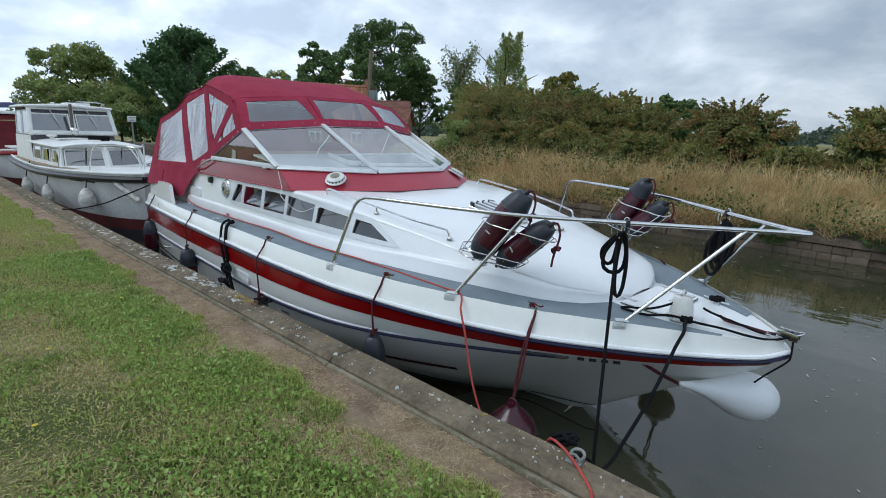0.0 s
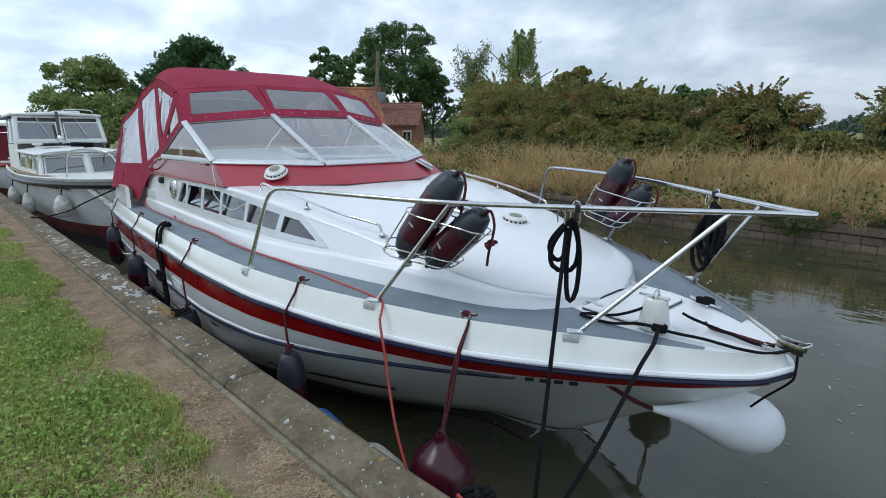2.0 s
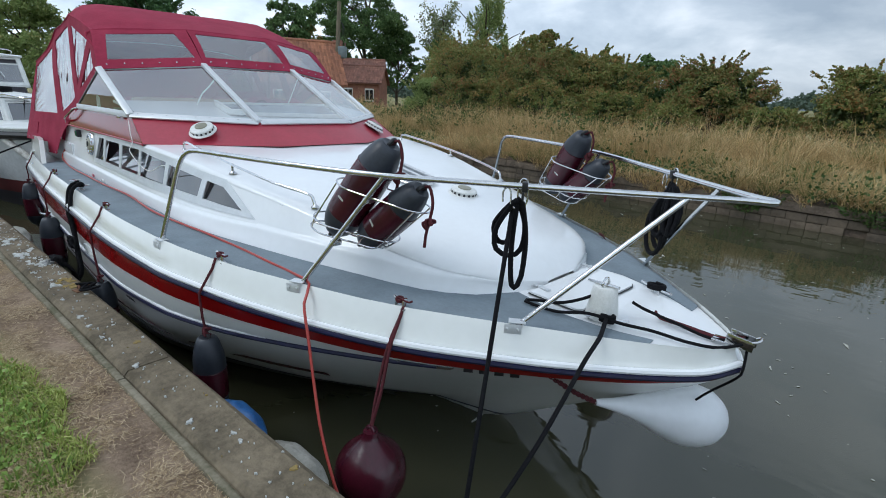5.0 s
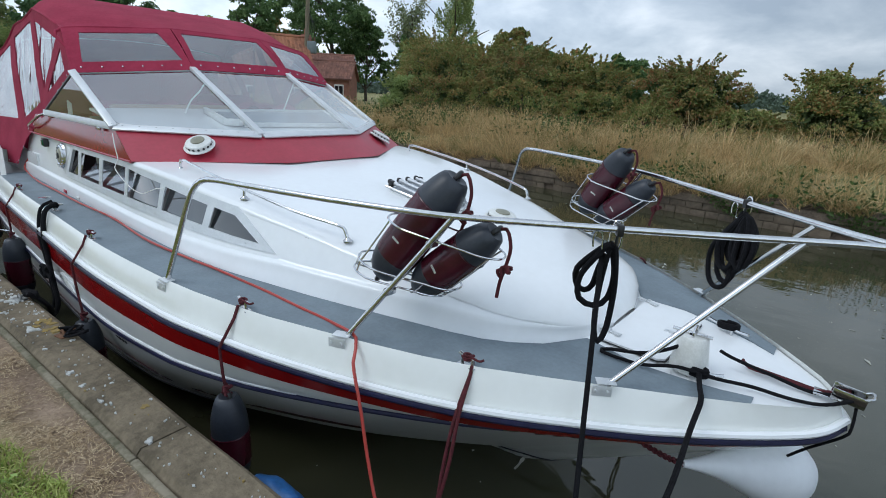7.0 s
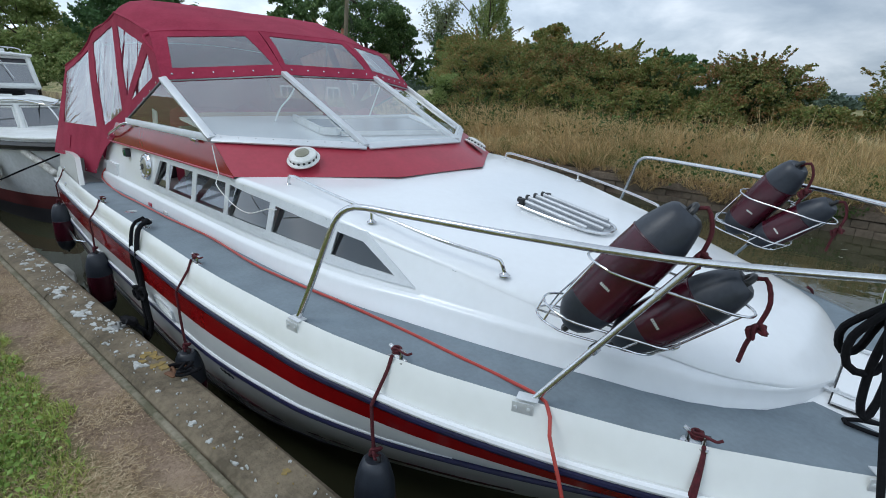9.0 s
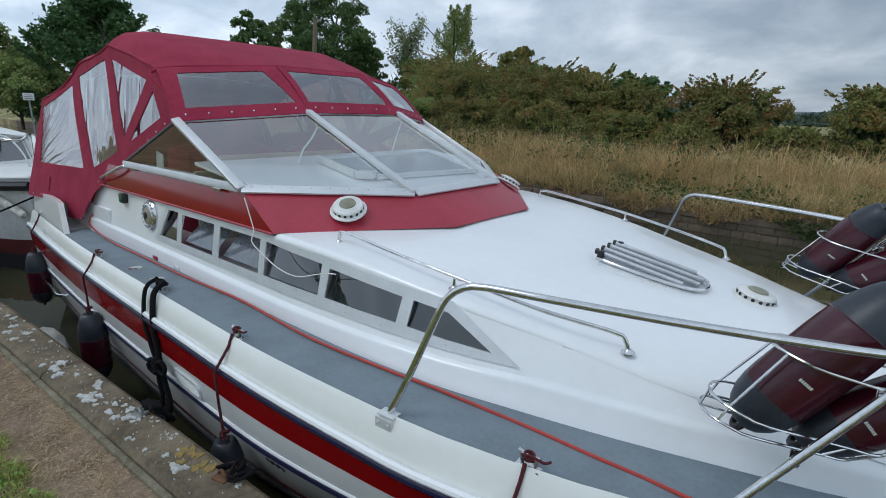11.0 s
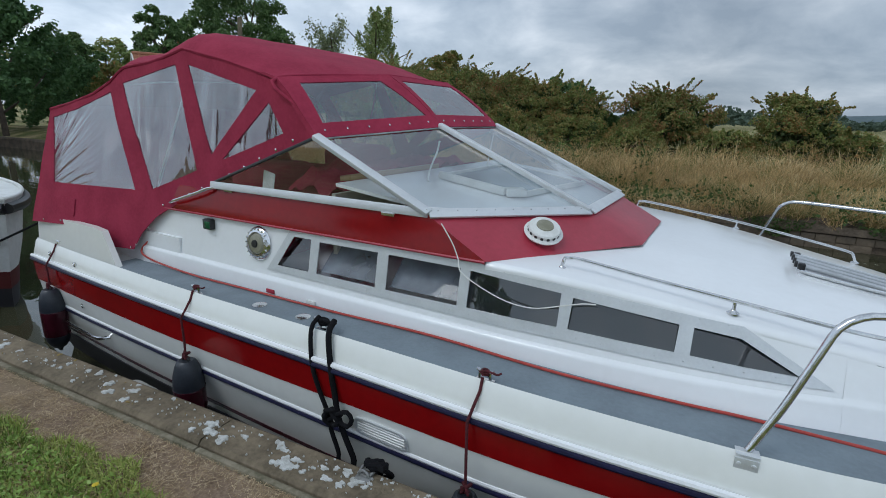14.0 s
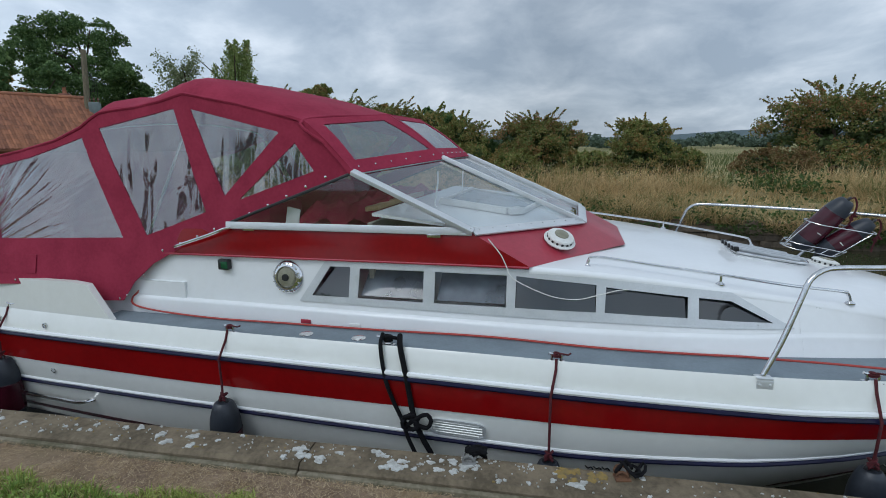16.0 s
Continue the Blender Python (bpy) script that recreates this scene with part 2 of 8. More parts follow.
# bluish haze in the vinyls partly paints in the reflected sky
VINYLPANE = glass("clear_vinyl", (0.84, 0.88, 0.92), 0.03, haze=0.075, hazecol=(0.62, 0.70, 0.80), wrinkle=0.035, base_refl=.20)
FANVINYL = glass("fan_folded_vinyl", (0.86, 0.89, 0.92), 0.03, haze=0.075, hazecol=(0.62, 0.70, 0.80), base_refl=.22, fan=(-8.55, 0.72))
FLATVINYL = glass("taut_clear_vinyl", (0.80, 0.86, 0.91), 0.03, haze=0.05, hazecol=(0.50, 0.66, 0.84), wrinkle=0.006, base_refl=.20)
GALV = mat("dull_galvanised", (.30, .30, .29), .55, .5, col2=(.18, .18, .17), scale=30)
# near-black colour stands in for the dimness of the saloon
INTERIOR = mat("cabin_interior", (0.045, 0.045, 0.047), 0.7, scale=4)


SHADOWLESS = (PANE, SIDEPANE, SKYPANE, FANVINYL, DARKPANE, VINYLPANE, FLATVINYL)


# ---- shape helpers ----
def mesh_of(bm, name, angle=35.0):
    me = bpy.data.meshes.new(name)
    bmesh.ops.recalc_face_normals(bm, faces=bm.faces)
    for f in bm.faces:
        f.smooth = True
    bm.to_mesh(me)
    bm.free()
    me.set_sharp_from_angle(angle=radians(angle))
    return me


def part(name, bm, material, parent, label="", angle=35.0):
    ob = new(name, mesh_of(bm, name, angle))
    if material in SHADOWLESS:
        ob.visible_shadow = False
    ob.data.materials.append(material)
    if parent is not None:
        ob.parent = parent
    if label:
        ob["label"] = label
    return ob


def thing(name, label, category, m=None, group="", kind=""):
    ob = new(name)
    ob.empty_display_size = 0.1
    if m is not None:
        ob.matrix_world = m
    return tagged(ob, label, category, group, kind)


def solo(name, bm, material, label, category, m=None, group="", kind="", angle=35.0):
    ob = part(name, bm, material, None, "", angle)
    if m is not None:
        ob.matrix_world = m
    return tagged(ob, label, category, group, kind)


def add_box(bm, c, s, rot=None, bevel=0.0):
    m = Matrix.Translation(c) @ (rot.to_4x4() if rot else Matrix()) @ Matrix.Diagonal((*s, 1))
    r = bmesh.ops.create_cube(bm, size=1.0, matrix=m)
    if bevel:
        es = list({e_ for v in r["verts"] for e_ in v.link_edges})
        bmesh.ops.bevel(bm, geom=es, offset=bevel, segments=2, affect='EDGES', profile=0.5)
    return bm


def box(c, s, rot=None, bevel=0.0):
    return add_box(bmesh.new(), c, s, rot, bevel)


def add_loft(bm, rings, closed=True, cap=True):
    rows = [[bm.verts.new(p) for p in r] for r in rings]
    n = len(rows[0])
    for a, b in zip(rows, rows[1:]):
        for i in range(n if closed else n - 1):
            j = (i + 1) % n
            try:
                bm.faces.new((a[i], a[j], b[j], b[i]))
            except ValueError:
                pass
    if cap and closed:
        bm.faces.new(rows[0])
        bm.faces.new(rows[-1])
    return rows


def loft(rings, closed=True, cap=True):
    bm = bmesh.new()
    add_loft(bm, rings, closed, cap)
    return bm


def smooth_path(pts, step=0.04, closed=False):
    """Catmull-Rom through the points."""
    P = [Vector(p) for p in pts]
    n = len(P)
    out = []
    for i in range(n if closed else n - 1):
        p1, p2 = P[i], P[(i + 1) % n]
        p0 = P[i - 1] if (i > 0 or closed) else p1 * 2 - p2
        p3 = P[(i + 2) % n] if (i + 2 < n or closed) else p2 * 2 - p1
        k = max(2, min(40, int((p2 - p1).length / step)))
        for j in range(k):
            t = j / k
            out.append(0.5 * ((2 * p1) + (p2 - p0) * t + (2 * p0 - 5 * p1 + 4 * p2 - p3) * t * t + (3 * p1 - p0 - 3 * p2 + p3) * t ** 3))
    if not closed:
        out.append(P[-1])
    return out


def add_tube(bm, pts, r, n=10, closed=False):
    P = [Vector(p) for p in pts]
    rings, up = [], None
    for i, p in enumerate(P):
        a = P[i - 1] if (i or closed) else p
        b = P[(i + 1) % len(P)] if (i + 1 < len(P) or closed) else p
        d = (b - a)
        d = d.normalized() if d.length > 1e-9 else Vector((1, 0, 0))
        if up is None:
            up = d.orthogonal().normalized()
        up = (up - d * up.dot(d))
        up = up.normalized() if up.length > 1e-6 else d.orthogonal().normalized()
        s = d.cross(up)
        rr = r(i / max(1, len(P) - 1)) if callable(r) else r
        rings.append([p + (up * math.cos(2 * math.pi * k / n) + s * math.sin(2 * math.pi * k / n)) * rr for k in range(n)])
    if closed:
        rings.append(rings[0])
        rows = [[bm.verts.new(q) for q in ring] for ring in rings[:-1]]
        rows.append(rows[0])
        for a, b in zip(rows, rows[1:]):
            for i in range(n):
                j = (i + 1) % n
                bm.faces.new((a[i], a[j], b[j], b[i]))
    else:
        add_loft(bm, rings, True, True)
    return bm


def tube(pts, r, n=10, closed=False):
    return add_tube(bmesh.new(), pts, r, n, closed)


def add_revolve(bm, prof, n=24, m=None):
    """prof: (radius, height) from bottom to top, round the z axis."""
    m = m or Matrix()
    rings = [[m @ Vector((max(r, 1e-4) * math.cos(2 * math.pi * k / n), max(r, 1e-4) * math.sin(2 * math.pi * k / n), z)) for k in range(n)] for r, z in prof]
    add_loft(bm, rings, True, True)
    return bm


def revolve(prof, n=24, m=None):
    return add_revolve(bmesh.new(), prof, n, m)


def aim(p, d):
    """Pose at p with z along d."""
    return Matrix.Translation(p) @ Vector(d).to_track_quat('Z', 'Y').to_matrix().to_4x4()


def sheet(outer, holes, place, thick=0.0, cuts=()):
    """A flat polygon with holes, given in two coordinates and laid into space by place(a, b, offset); cut across so that it can bend."""
    bm = bmesh.new()
    edges, co = [], {}
    for poly in [outer] + list(holes):
        vs = [bm.verts.new((a, b, 0)) for a, b in poly]
        edges += [bm.edges.new((vs[i], vs[(i + 1) % len(vs)])) for i in range(len(vs))]
    bmesh.ops.triangle_fill(bm, edges=edges, use_beauty=True)
    for c in cuts:
        bmesh.ops.bisect_plane(bm, geom=bm.verts[:] + bm.edges[:] + bm.faces[:], plane_co=(c, 0, 0), plane_no=(1, 0, 0))
    if thick:
        r = bmesh.ops.extrude_face_region(bm, geom=list(bm.faces))
        for v in r["geom"]:
            if isinstance(v, bmesh.types.BMVert):
                v.co.z = thick
    for v in bm.verts:
        v.co = place(v.co.x, v.co.y, v.co.z)
    return bm


def dense(poly, step=0.12):
    out = []
    for i, a in enumerate(poly):
        b = poly[(i + 1) % len(poly)]
        k = max(1, int(math.hypot(b[0] - a[0], b[1] - a[1]) / step))
        out += [(a[0] + (b[0] - a[0]) * j / k, a[1] + (b[1] - a[1]) * j / k) for j in range(k)]
    return out


def grow(poly, d):
    """The polygon moved outward (d > 0) along its corners' bisectors."""
    n, out = len(poly), []
    area = sum(poly[i][0] * poly[(i + 1) % n][1] - poly[(i + 1) % n][0] * poly[i][1] for i in range(n))
    s = 1 if area > 0 else -1
    for i in range(n):
        p, a, b = Vector(poly[i]), Vector(poly[i - 1]), Vector(poly[(i + 1) % n])
        e1, e2 = (p - a).normalized(), (b - p).normalized()
        n1, n2 = Vector((e1.y, -e1.x)) * s, Vector((e2.y, -e2.x)) * s
        k = (n1 + n2)
        k = k / max(0.35, 1 + n1.dot(n2)) if k.length > 1e-6 else n1
        out.append(tuple(p + k * d))
    return out


def lin(x, xs, ys):
    return float(np.interp(x, xs, ys))


# ---- setting: ground, canal, quay ----
WATER = -0.76


def y_near(x):
    return 2.0 + 0.033 * (max(-60, min(20, x)) + 0.5)


def y_far(x):
    return 12.35 - 0.06 * max(-30, min(12, x)) + 0.15 * math.sin(x * 0.7) * 0


def ground_material():
    m = bpy.data.materials.new("ground_earth_and_turf")
    m.use_nodes = True
    n, l = m.node_tree.nodes, m.node_tree.links
    p = n["Principled BSDF"]
    p.inputs["Roughness"].default_value = 0.95
    p.inputs["Specular IOR Level"].default_value = 0.15
    co = n.new("ShaderNodeTexCoord")
    big = n.new("ShaderNodeTexNoise"); big.inputs["Scale"].default_value = 0.8; big.inputs["Detail"].default_value = 8
    fine = n.new("ShaderNodeTexNoise"); fine.inputs["Scale"].default_value = 45; fine.inputs["Detail"].default_value = 6; fine.inputs["Roughness"].default_value = 0.7
    l.new(co.outputs["Object"], big.inputs["Vector"]); l.new(co.outputs["Object"], fine.inputs["Vector"])
    # turf
    tr = n.new("ShaderNodeValToRGB")
    tr.color_ramp.elements[0].position, tr.color_ramp.elements[1].position = 0.41, 0.59
    mid_ = tr.color_ramp.elements.new(0.50); mid_.color = (0.20, 0.19, 0.08, 1)
    tr.color_ramp.elements[0].color, tr.color_ramp.elements[2].color = (0.44, 0.35, 0.20, 1), (0.085, 0.11, 0.035, 1)
    tm = n.new("ShaderNodeMath"); tm.operation = 'MULTIPLY_ADD'; tm.inputs[1].default_value = 0.55
    tn = n.new("ShaderNodeMath"); tn.operation = 'MULTIPLY'; tn.inputs[1].default_value = 0.45
    l.new(fine.outputs["Fac"], tn.inputs[0])
    l.new(big.outputs["Fac"], tm.inputs[0]); l.new(tn.outputs[0], tm.inputs[2])
    l.new(tm.outputs[0], tr.inputs["Fac"])
    # worn earth with clippings
    er = n.new("ShaderNodeValToRGB")
    er.color_ramp.elements[0].position, er.color_ramp.elements[1].position = 0.36, 0.66
    er.color_ramp.elements[0].color, er.color_ramp.elements[1].color = (0.155, 0.105, 0.072, 1), (0.45, 0.33, 0.235, 1)
    em = n.new("ShaderNodeTexNoise"); em.inputs["Scale"].default_value = 6.0; em.inputs["Detail"].default_value = 6
    l.new(co.outputs["Object"], em.inputs["Vector"])
    ea = n.new("ShaderNodeMath"); ea.operation = 'MULTIPLY_ADD'; ea.inputs[1].default_value = 0.5
    eb = n.new("ShaderNodeMath"); eb.operation = 'MULTIPLY'; eb.inputs[1].default_value = 0.5
    l.new(em.outputs["Fac"], eb.inputs[0]); l.new(fine.outputs["Fac"], ea.inputs[0]); l.new(eb.outputs[0], ea.inputs[2])
    l.new(ea.outputs[0], er.inputs["Fac"])
    # earth strip beside the quay: the vertex layer "worn" gives its extent
    at = n.new("ShaderNodeAttribute"); at.attribute_name = "worn"
    ad = n.new("ShaderNodeMath"); ad.operation = 'MULTIPLY_ADD'; ad.inputs[1].default_value = 0.5
    l.new(big.outputs["Fac"], ad.inputs[0]); l.new(at.outputs["Fac"], ad.inputs[2])
    st = n.new("ShaderNodeMapRange"); st.inputs["From Min"].default_value, st.inputs["From Max"].default_value = 0.68, 0.82
    l.new(ad.outputs[0], st.inputs["Value"])
    mx_ = n.new("ShaderNodeMix"); mx_.data_type = 'RGBA'
    l.new(st.outputs["Result"], mx_.inputs["Factor"])
    l.new(tr.outputs["Color"], mx_.inputs["A"]); l.new(er.outputs["Color"], mx_.inputs["B"])
    l.new(mx_.outputs["Result"], p.inputs["Base Color"])
    bp = n.new("ShaderNodeBump"); bp.inputs["Distance"].default_value = 0.02
    l.new(fine.outputs["Fac"], bp.inputs["Height"]); l.new(bp.outputs[0], p.inputs["Normal"])
    return m


GROUND = ground_material()


def build_ground():
    xs = [-3000, -600, -200, -100, -60] + [-40 + 2.0 * i for i in range(31)] + [30, 60, 200, 600, 3000]
    xs = sorted(set(xs))
    rel_near = [(-3000, 0.0), (-400, 0), (-60, 0), (-12, 0.0), (-6, 0), (-3, 0), (-1.6, -0.005), (-0.95, -0.02), (-0.62, -0.035), (-0.45, -0.04), (-0.23, -0.045), (-0.10, -0.05), (-0.06, -1.5)]
    rel_far = [(-0.02, -1.5), (0.0, -0.22), (0.5, -0.12), (1.5, 0.10), (3.0, 0.20), (6.0, 0.15), (14, 0.0), (60, -0.2), (300, 0.0), (3000, 0.0)]
    bm = bmesh.new()
    lay = bm.verts.layers.float.new("worn")
    rows = []
    for x in xs:
        row = []
        for d, z in rel_near:
            v = bm.verts.new((x, y_near(x) + d, z))
            v[lay] = 0.6 if d > -0.5 else (0.40 if d > -0.8 else 0.0)
            row.append(v)
        for d, z in rel_far:
            v = bm.verts.new((x, y_far(x) + d, z))
            v[lay] = 0.5 if d < 0.2 else 0.0
            row.append(v)
        rows.append(row)
    for a, b in zip(rows, rows[1:]):
        for i in range(len(a) - 1):
            bm.faces.new((a[i], a[i + 1], b[i + 1], b[i]))
    g = part("ground", bm, GROUND, None)
    tagged(g, "mown grass bank with a worn earth strip along the quay", "ground", kind="structure")
    return g


build_ground()


def water_material():
    m = bpy.data.materials.new("canal_water")
    m.use_nodes = True
    n, l = m.node_tree.nodes, m.node_tree.links
    p = n["Principled BSDF"]
    p.inputs["Base Color"].default_value = (0.046, 0.046, 0.025, 1)
    p.inputs["Roughness"].default_value = 0.03
    p.inputs["IOR"].default_value = 1.70
    co = n.new("ShaderNodeTexCoord")
    mp = n.new("ShaderNodeMapping"); mp.inputs["Scale"].default_value = (0.7, 1.3, 1)
    l.new(co.outputs["Object"], mp.inputs["Vector"])
    a = n.new("ShaderNodeTexNoise"); a.inputs["Scale"].default_value = 2.2; a.inputs["Detail"].default_value = 3
    l.new(mp.outputs[0], a.inputs["Vector"])
    bp = n.new("ShaderNodeBump"); bp.inputs["Distance"].default_value = 0.010; bp.inputs["Strength"].default_value = 0.6
    l.new(a.outputs["Fac"], bp.inputs["Height"]); l.new(bp.outputs[0], p.inputs["Normal"])
    return m


def build_water():
    bm = bmesh.new()
    vs = [bm.verts.new(c) for c in ((-600, -20, 0), (600, -20, 0), (600, 60, 0), (-600, 60, 0))]
    bm.faces.new(vs)
    w = part("water", bm, water_material(), None)
    w.location.z = WATER
    return tagged(w, "still brown-green canal water with cloud reflections", "water", kind="structure")


build_water()

CONCRETE = mat("weathered_concrete", (0.215, 0.172, 0.118), 0.9, col2=(0.105, 0.085, 0.058), scale=4, bump=0.006, bscale=70, spec=0.2)
LICHEN = mat("pale_lichen", (0.60, 0.61, 0.59), 0.95, col2=(0.36, 0.36, 0.33), scale=30, bump=0.003, bscale=200, spec=0.1)
OCHRE = mat("ochre_lichen", (0.32, 0.22, 0.075), 0.95, col2=(0.22, 0.17, 0.08), scale=40, spec=0.1)
PILING = mat("wet_bank_piling", (0.16, 0.115, 0.08), 0.8, col2=(0.07, 0.052, 0.038), scale=3, bump=0.02, bscale=12)
RUST = mat("rusty_iron", (0.19, 0.09, 0.045), 0.85, 0.2, col2=(0.10, 0.05, 0.03), scale=20, bump=0.003)


def build_quay():
    quay = thing("quay_wall", "long weathered concrete quay wall with lichen spots", "quay", kind="structure")
    x0, x1 = -62.0, 12.0
    bm = bmesh.new()
    for a, b in ((x0, x1),):
        k = 40
        rings = []
        for i in range(k + 1):
            x = a + (b - a) * i / k
            y = y_near(x)
            rings.append([(x, y - 0.20, -1.6), (x, y - 0.03, -1.6), (x, y - 0.03, -0.065), (x, y - 0.20, -0.065)])
        add_loft(bm, rings)
    part("wall_face", bm, PILING, quay, "dark damp concrete face")
    rng = random.Random(4)
    x = x0
    joints = [-2.62, -5.55, -0.15]
    edges = sorted(joints + [-0.15 + 2.75 * i for i in range(1, 5)] + [-5.55 - 2.9 * i for i in range(1, 20)])
    for a, b in zip(edges, edges[1:]):
        rings = []
        k = 6
        dz = rng.uniform(-0.001, 0.001)
        for i in range(k + 1):
            xx = a + 0.004 + (b - a - 0.008) * i / k
            y = y_near(xx) + rng.uniform(-0.003, 0.003)
            t = 0.012 + dz
            j = [rng.uniform(-0.004, 0.004) for _ in range(4)]
            rings.append([(xx, y - 0.225, -0.06), (xx, y - 0.225, t - 0.02 + j[0]), (xx, y - 0.205 + j[1], t), (xx, y - 0.02 + j[2], t + 0.002), (xx, y + 0.004, t - 0.018 + j[3]), (xx, y + 0.004, -0.06)])
        part("coping_stone", loft(rings), CONCRETE, quay)
    # lower concrete lip on the landward side
    LIP = mat("worn_concrete_lip", (0.26, 0.225, 0.165), 0.92, col2=(0.12, 0.11, 0.07), scale=5, bump=0.005, bscale=50, spec=0.2)
    for a, b in zip(edges, edges[1:]):
        m = (a + b) / 2
        bm = bmesh.new()
        add_box(bm, (m, y_near(m) - 0.241, -0.054), (b - a - 0.006, 0.034, 0.07), Matrix.Rotation(math.atan(0.033), 3, 'Z'), 0.009)
        part("edging_lip", bm, LIP, quay, "narrow worn concrete lip")
    return quay


quay = build_quay()


def blob_outline(rng, cx, cy, r, n=20):
    ph = [rng.uniform(0, 6.28) for _ in range(3)]
    return [(cx + r * (1 + .26 * math.sin(2 * a + ph[0]) + .20 * math.sin(3 * a + ph[1]) + .20 * math.sin(5 * a + ph[2])) * math.cos(a),
             cy + .8 * r * (1 + .26 * math.sin(2 * a + ph[0]) + .20 * math.sin(3 * a + ph[1]) + .20 * math.sin(5 * a + ph[2])) * math.sin(a)) for a in [2 * math.pi * k / n for k in range(n)]]


def build_lichen():
    rng = random.Random(11)
    spots = []
    for c, n, s in ((-4.35, 14, 0.16), (-4.75, 16, 0.22), (-5.3, 8, 0.25), (-6.3, 10, 0.5), (-7.4, 14, .7), (-3.3, 12, 0.4), (-2.0, 9, 0.9), (-9.0, 24, 1.2), (-12.5, 26, 2.0)):
        for _ in range(n):
            spots.append((rng.gauss(c, s), rng.uniform(-0.20, -0.02), rng.choice((0.004, 0.005, 0.007, 0.010, 0.013, 0.016, 0.020)), rng.random()))
    # broad pale crusts, close together on one stretch
    for c, sp, n in ((-5.08, .09, 11), (-4.74, .08, 9), (-5.57, .07, 5), (-4.23, .06, 3), (-6.6, .3, 7), (-8.2, .5, 9)):
        for _ in range(n):
            spots.append((rng.gauss(c, sp), rng.uniform(-0.185, -0.05), rng.uniform(.014, .042), rng.uniform(0, .8)))
    for _ in range(9):
        spots.append((rng.gauss(-4.10, .07), rng.uniform(-.12, -.03), rng.uniform(.015, .04), .95))
    for _ in range(420):
        spots.append((rng.uniform(-9, -.5), rng.uniform(-0.20, -0.02), rng.choice((.0025, .003, .004, .006)), rng.random()))
    for kind_, m_, nm in ((0, LICHEN, "lichen_patches"), (1, OCHRE, "ochre_lichen_patches")):
        bm = bmesh.new()
        for x, d, r, q in spots:
            if (q > 0.86) != bool(kind_):
                continue
            y = y_near(x) + max(-0.20 + r, min(-0.02 - r, d))
            o = blob_outline(rng, x, y, r)
            top = 0.0165 + .003 * rng.random()
            lo = [bm.verts.new((a, b, 0.010)) for a, b in o]
            hi = [bm.verts.new((x + (a - x) * .82, y + (b - y) * .82, top)) for a, b in o]
            for i in range(len(o)):
                j = (i + 1) % len(o)
                bm.faces.new((lo[i], lo[j], hi[j], hi[i]))
            bm.faces.new(hi)
        solo(nm, bm, m_, "pale crusty lichen spots growing on the quay coping" if not kind_ else "ochre crusty lichen spots growing on the quay coping", "lichen", kind="stuff")


build_lichen()


def build_far_bank():
    rng = random.Random(5)
    bank = thing("bank_wall", "low wet piled wall along the far bank", "bank wall", kind="structure")
    rings = []
    for i in range(60):
        x = -60 + i * 1.6
        y = y_far(x)
        j = rng.uniform(-0.05, 0.05)
        rings.append([(x, y + 0.25, -1.5), (x, y - 0.06 + j * .4, -1.5), (x, y - 0.08 + j, -0.28 + j * .4), (x, y - 0.02 + j, -0.20 + j * .4), (x, y + 0.25, -0.18)])
    part("piling_face", loft(rings), PILING, bank)
    CAPB = mat("stained_capping_stone", (0.24, 0.185, 0.14), .92, col2=(0.10, 0.08, 0.06), scale=3, bump=.008, bscale=25, spec=.15)
    BLOCK = mat("wet_bank_blocks", (0.19, 0.145, 0.10), .8, col2=(0.09, 0.07, 0.05), scale=1.6, bump=.02, bscale=10, rand=.2)
    x = -27.0
    while x < 24:
        L = rng.uniform(1.5, 2.3)
        m = x + L / 2
        part("capping_stone", box((m, y_far(m) - .09 + rng.uniform(-.012, .012), -.375 + rng.uniform(-.012, .012)), (L - .015, .15, .16), Matrix.Rotation(-.06 + rng.uniform(-.006, .006), 3, 'Z'), .018), CAPB, bank)
        x += L
    # courses of blocks under the capping, uneven and partly lost
    for r in range(2):
        x = -13.0 + .15 * r
        while x < 6.5:
            L = rng.uniform(.20, .34)
            m = x + L / 2
            if rng.random() > .08:
                part("block", box((m, y_far(m) - .075 + rng.uniform(-.012, .012), -.54 - .155 * r + rng.uniform(-.006, .006)), (L - .005, .10, rng.uniform(.140, .152)), Matrix.Rotation(-.06 + rng.uniform(-.02, .02), 3, 'Z'), .008), BLOCK, bank)
            x += L
    return bank


build_far_bank()

# ---- the cruiser ----
BOAT = pose(-0.42, 3.57, 0.0, 0, 0, -2.6)
cruiser = thing("motor_cruiser", "white motor cruiser with red band and burgundy canvas canopy", "boat", BOAT)

HU = [0, .05, .12, .3, .735, 1.2, 1.7, 2.2, 2.74, 3.8, 4.8, 5.9, 7.4, 8.45]
HB = [0, .12, .20, .37, .71, 1.02, 1.26, 1.45, 1.57, 1.64, 1.635, 1.62, 1.55, 1.47]
STERN = -8.45


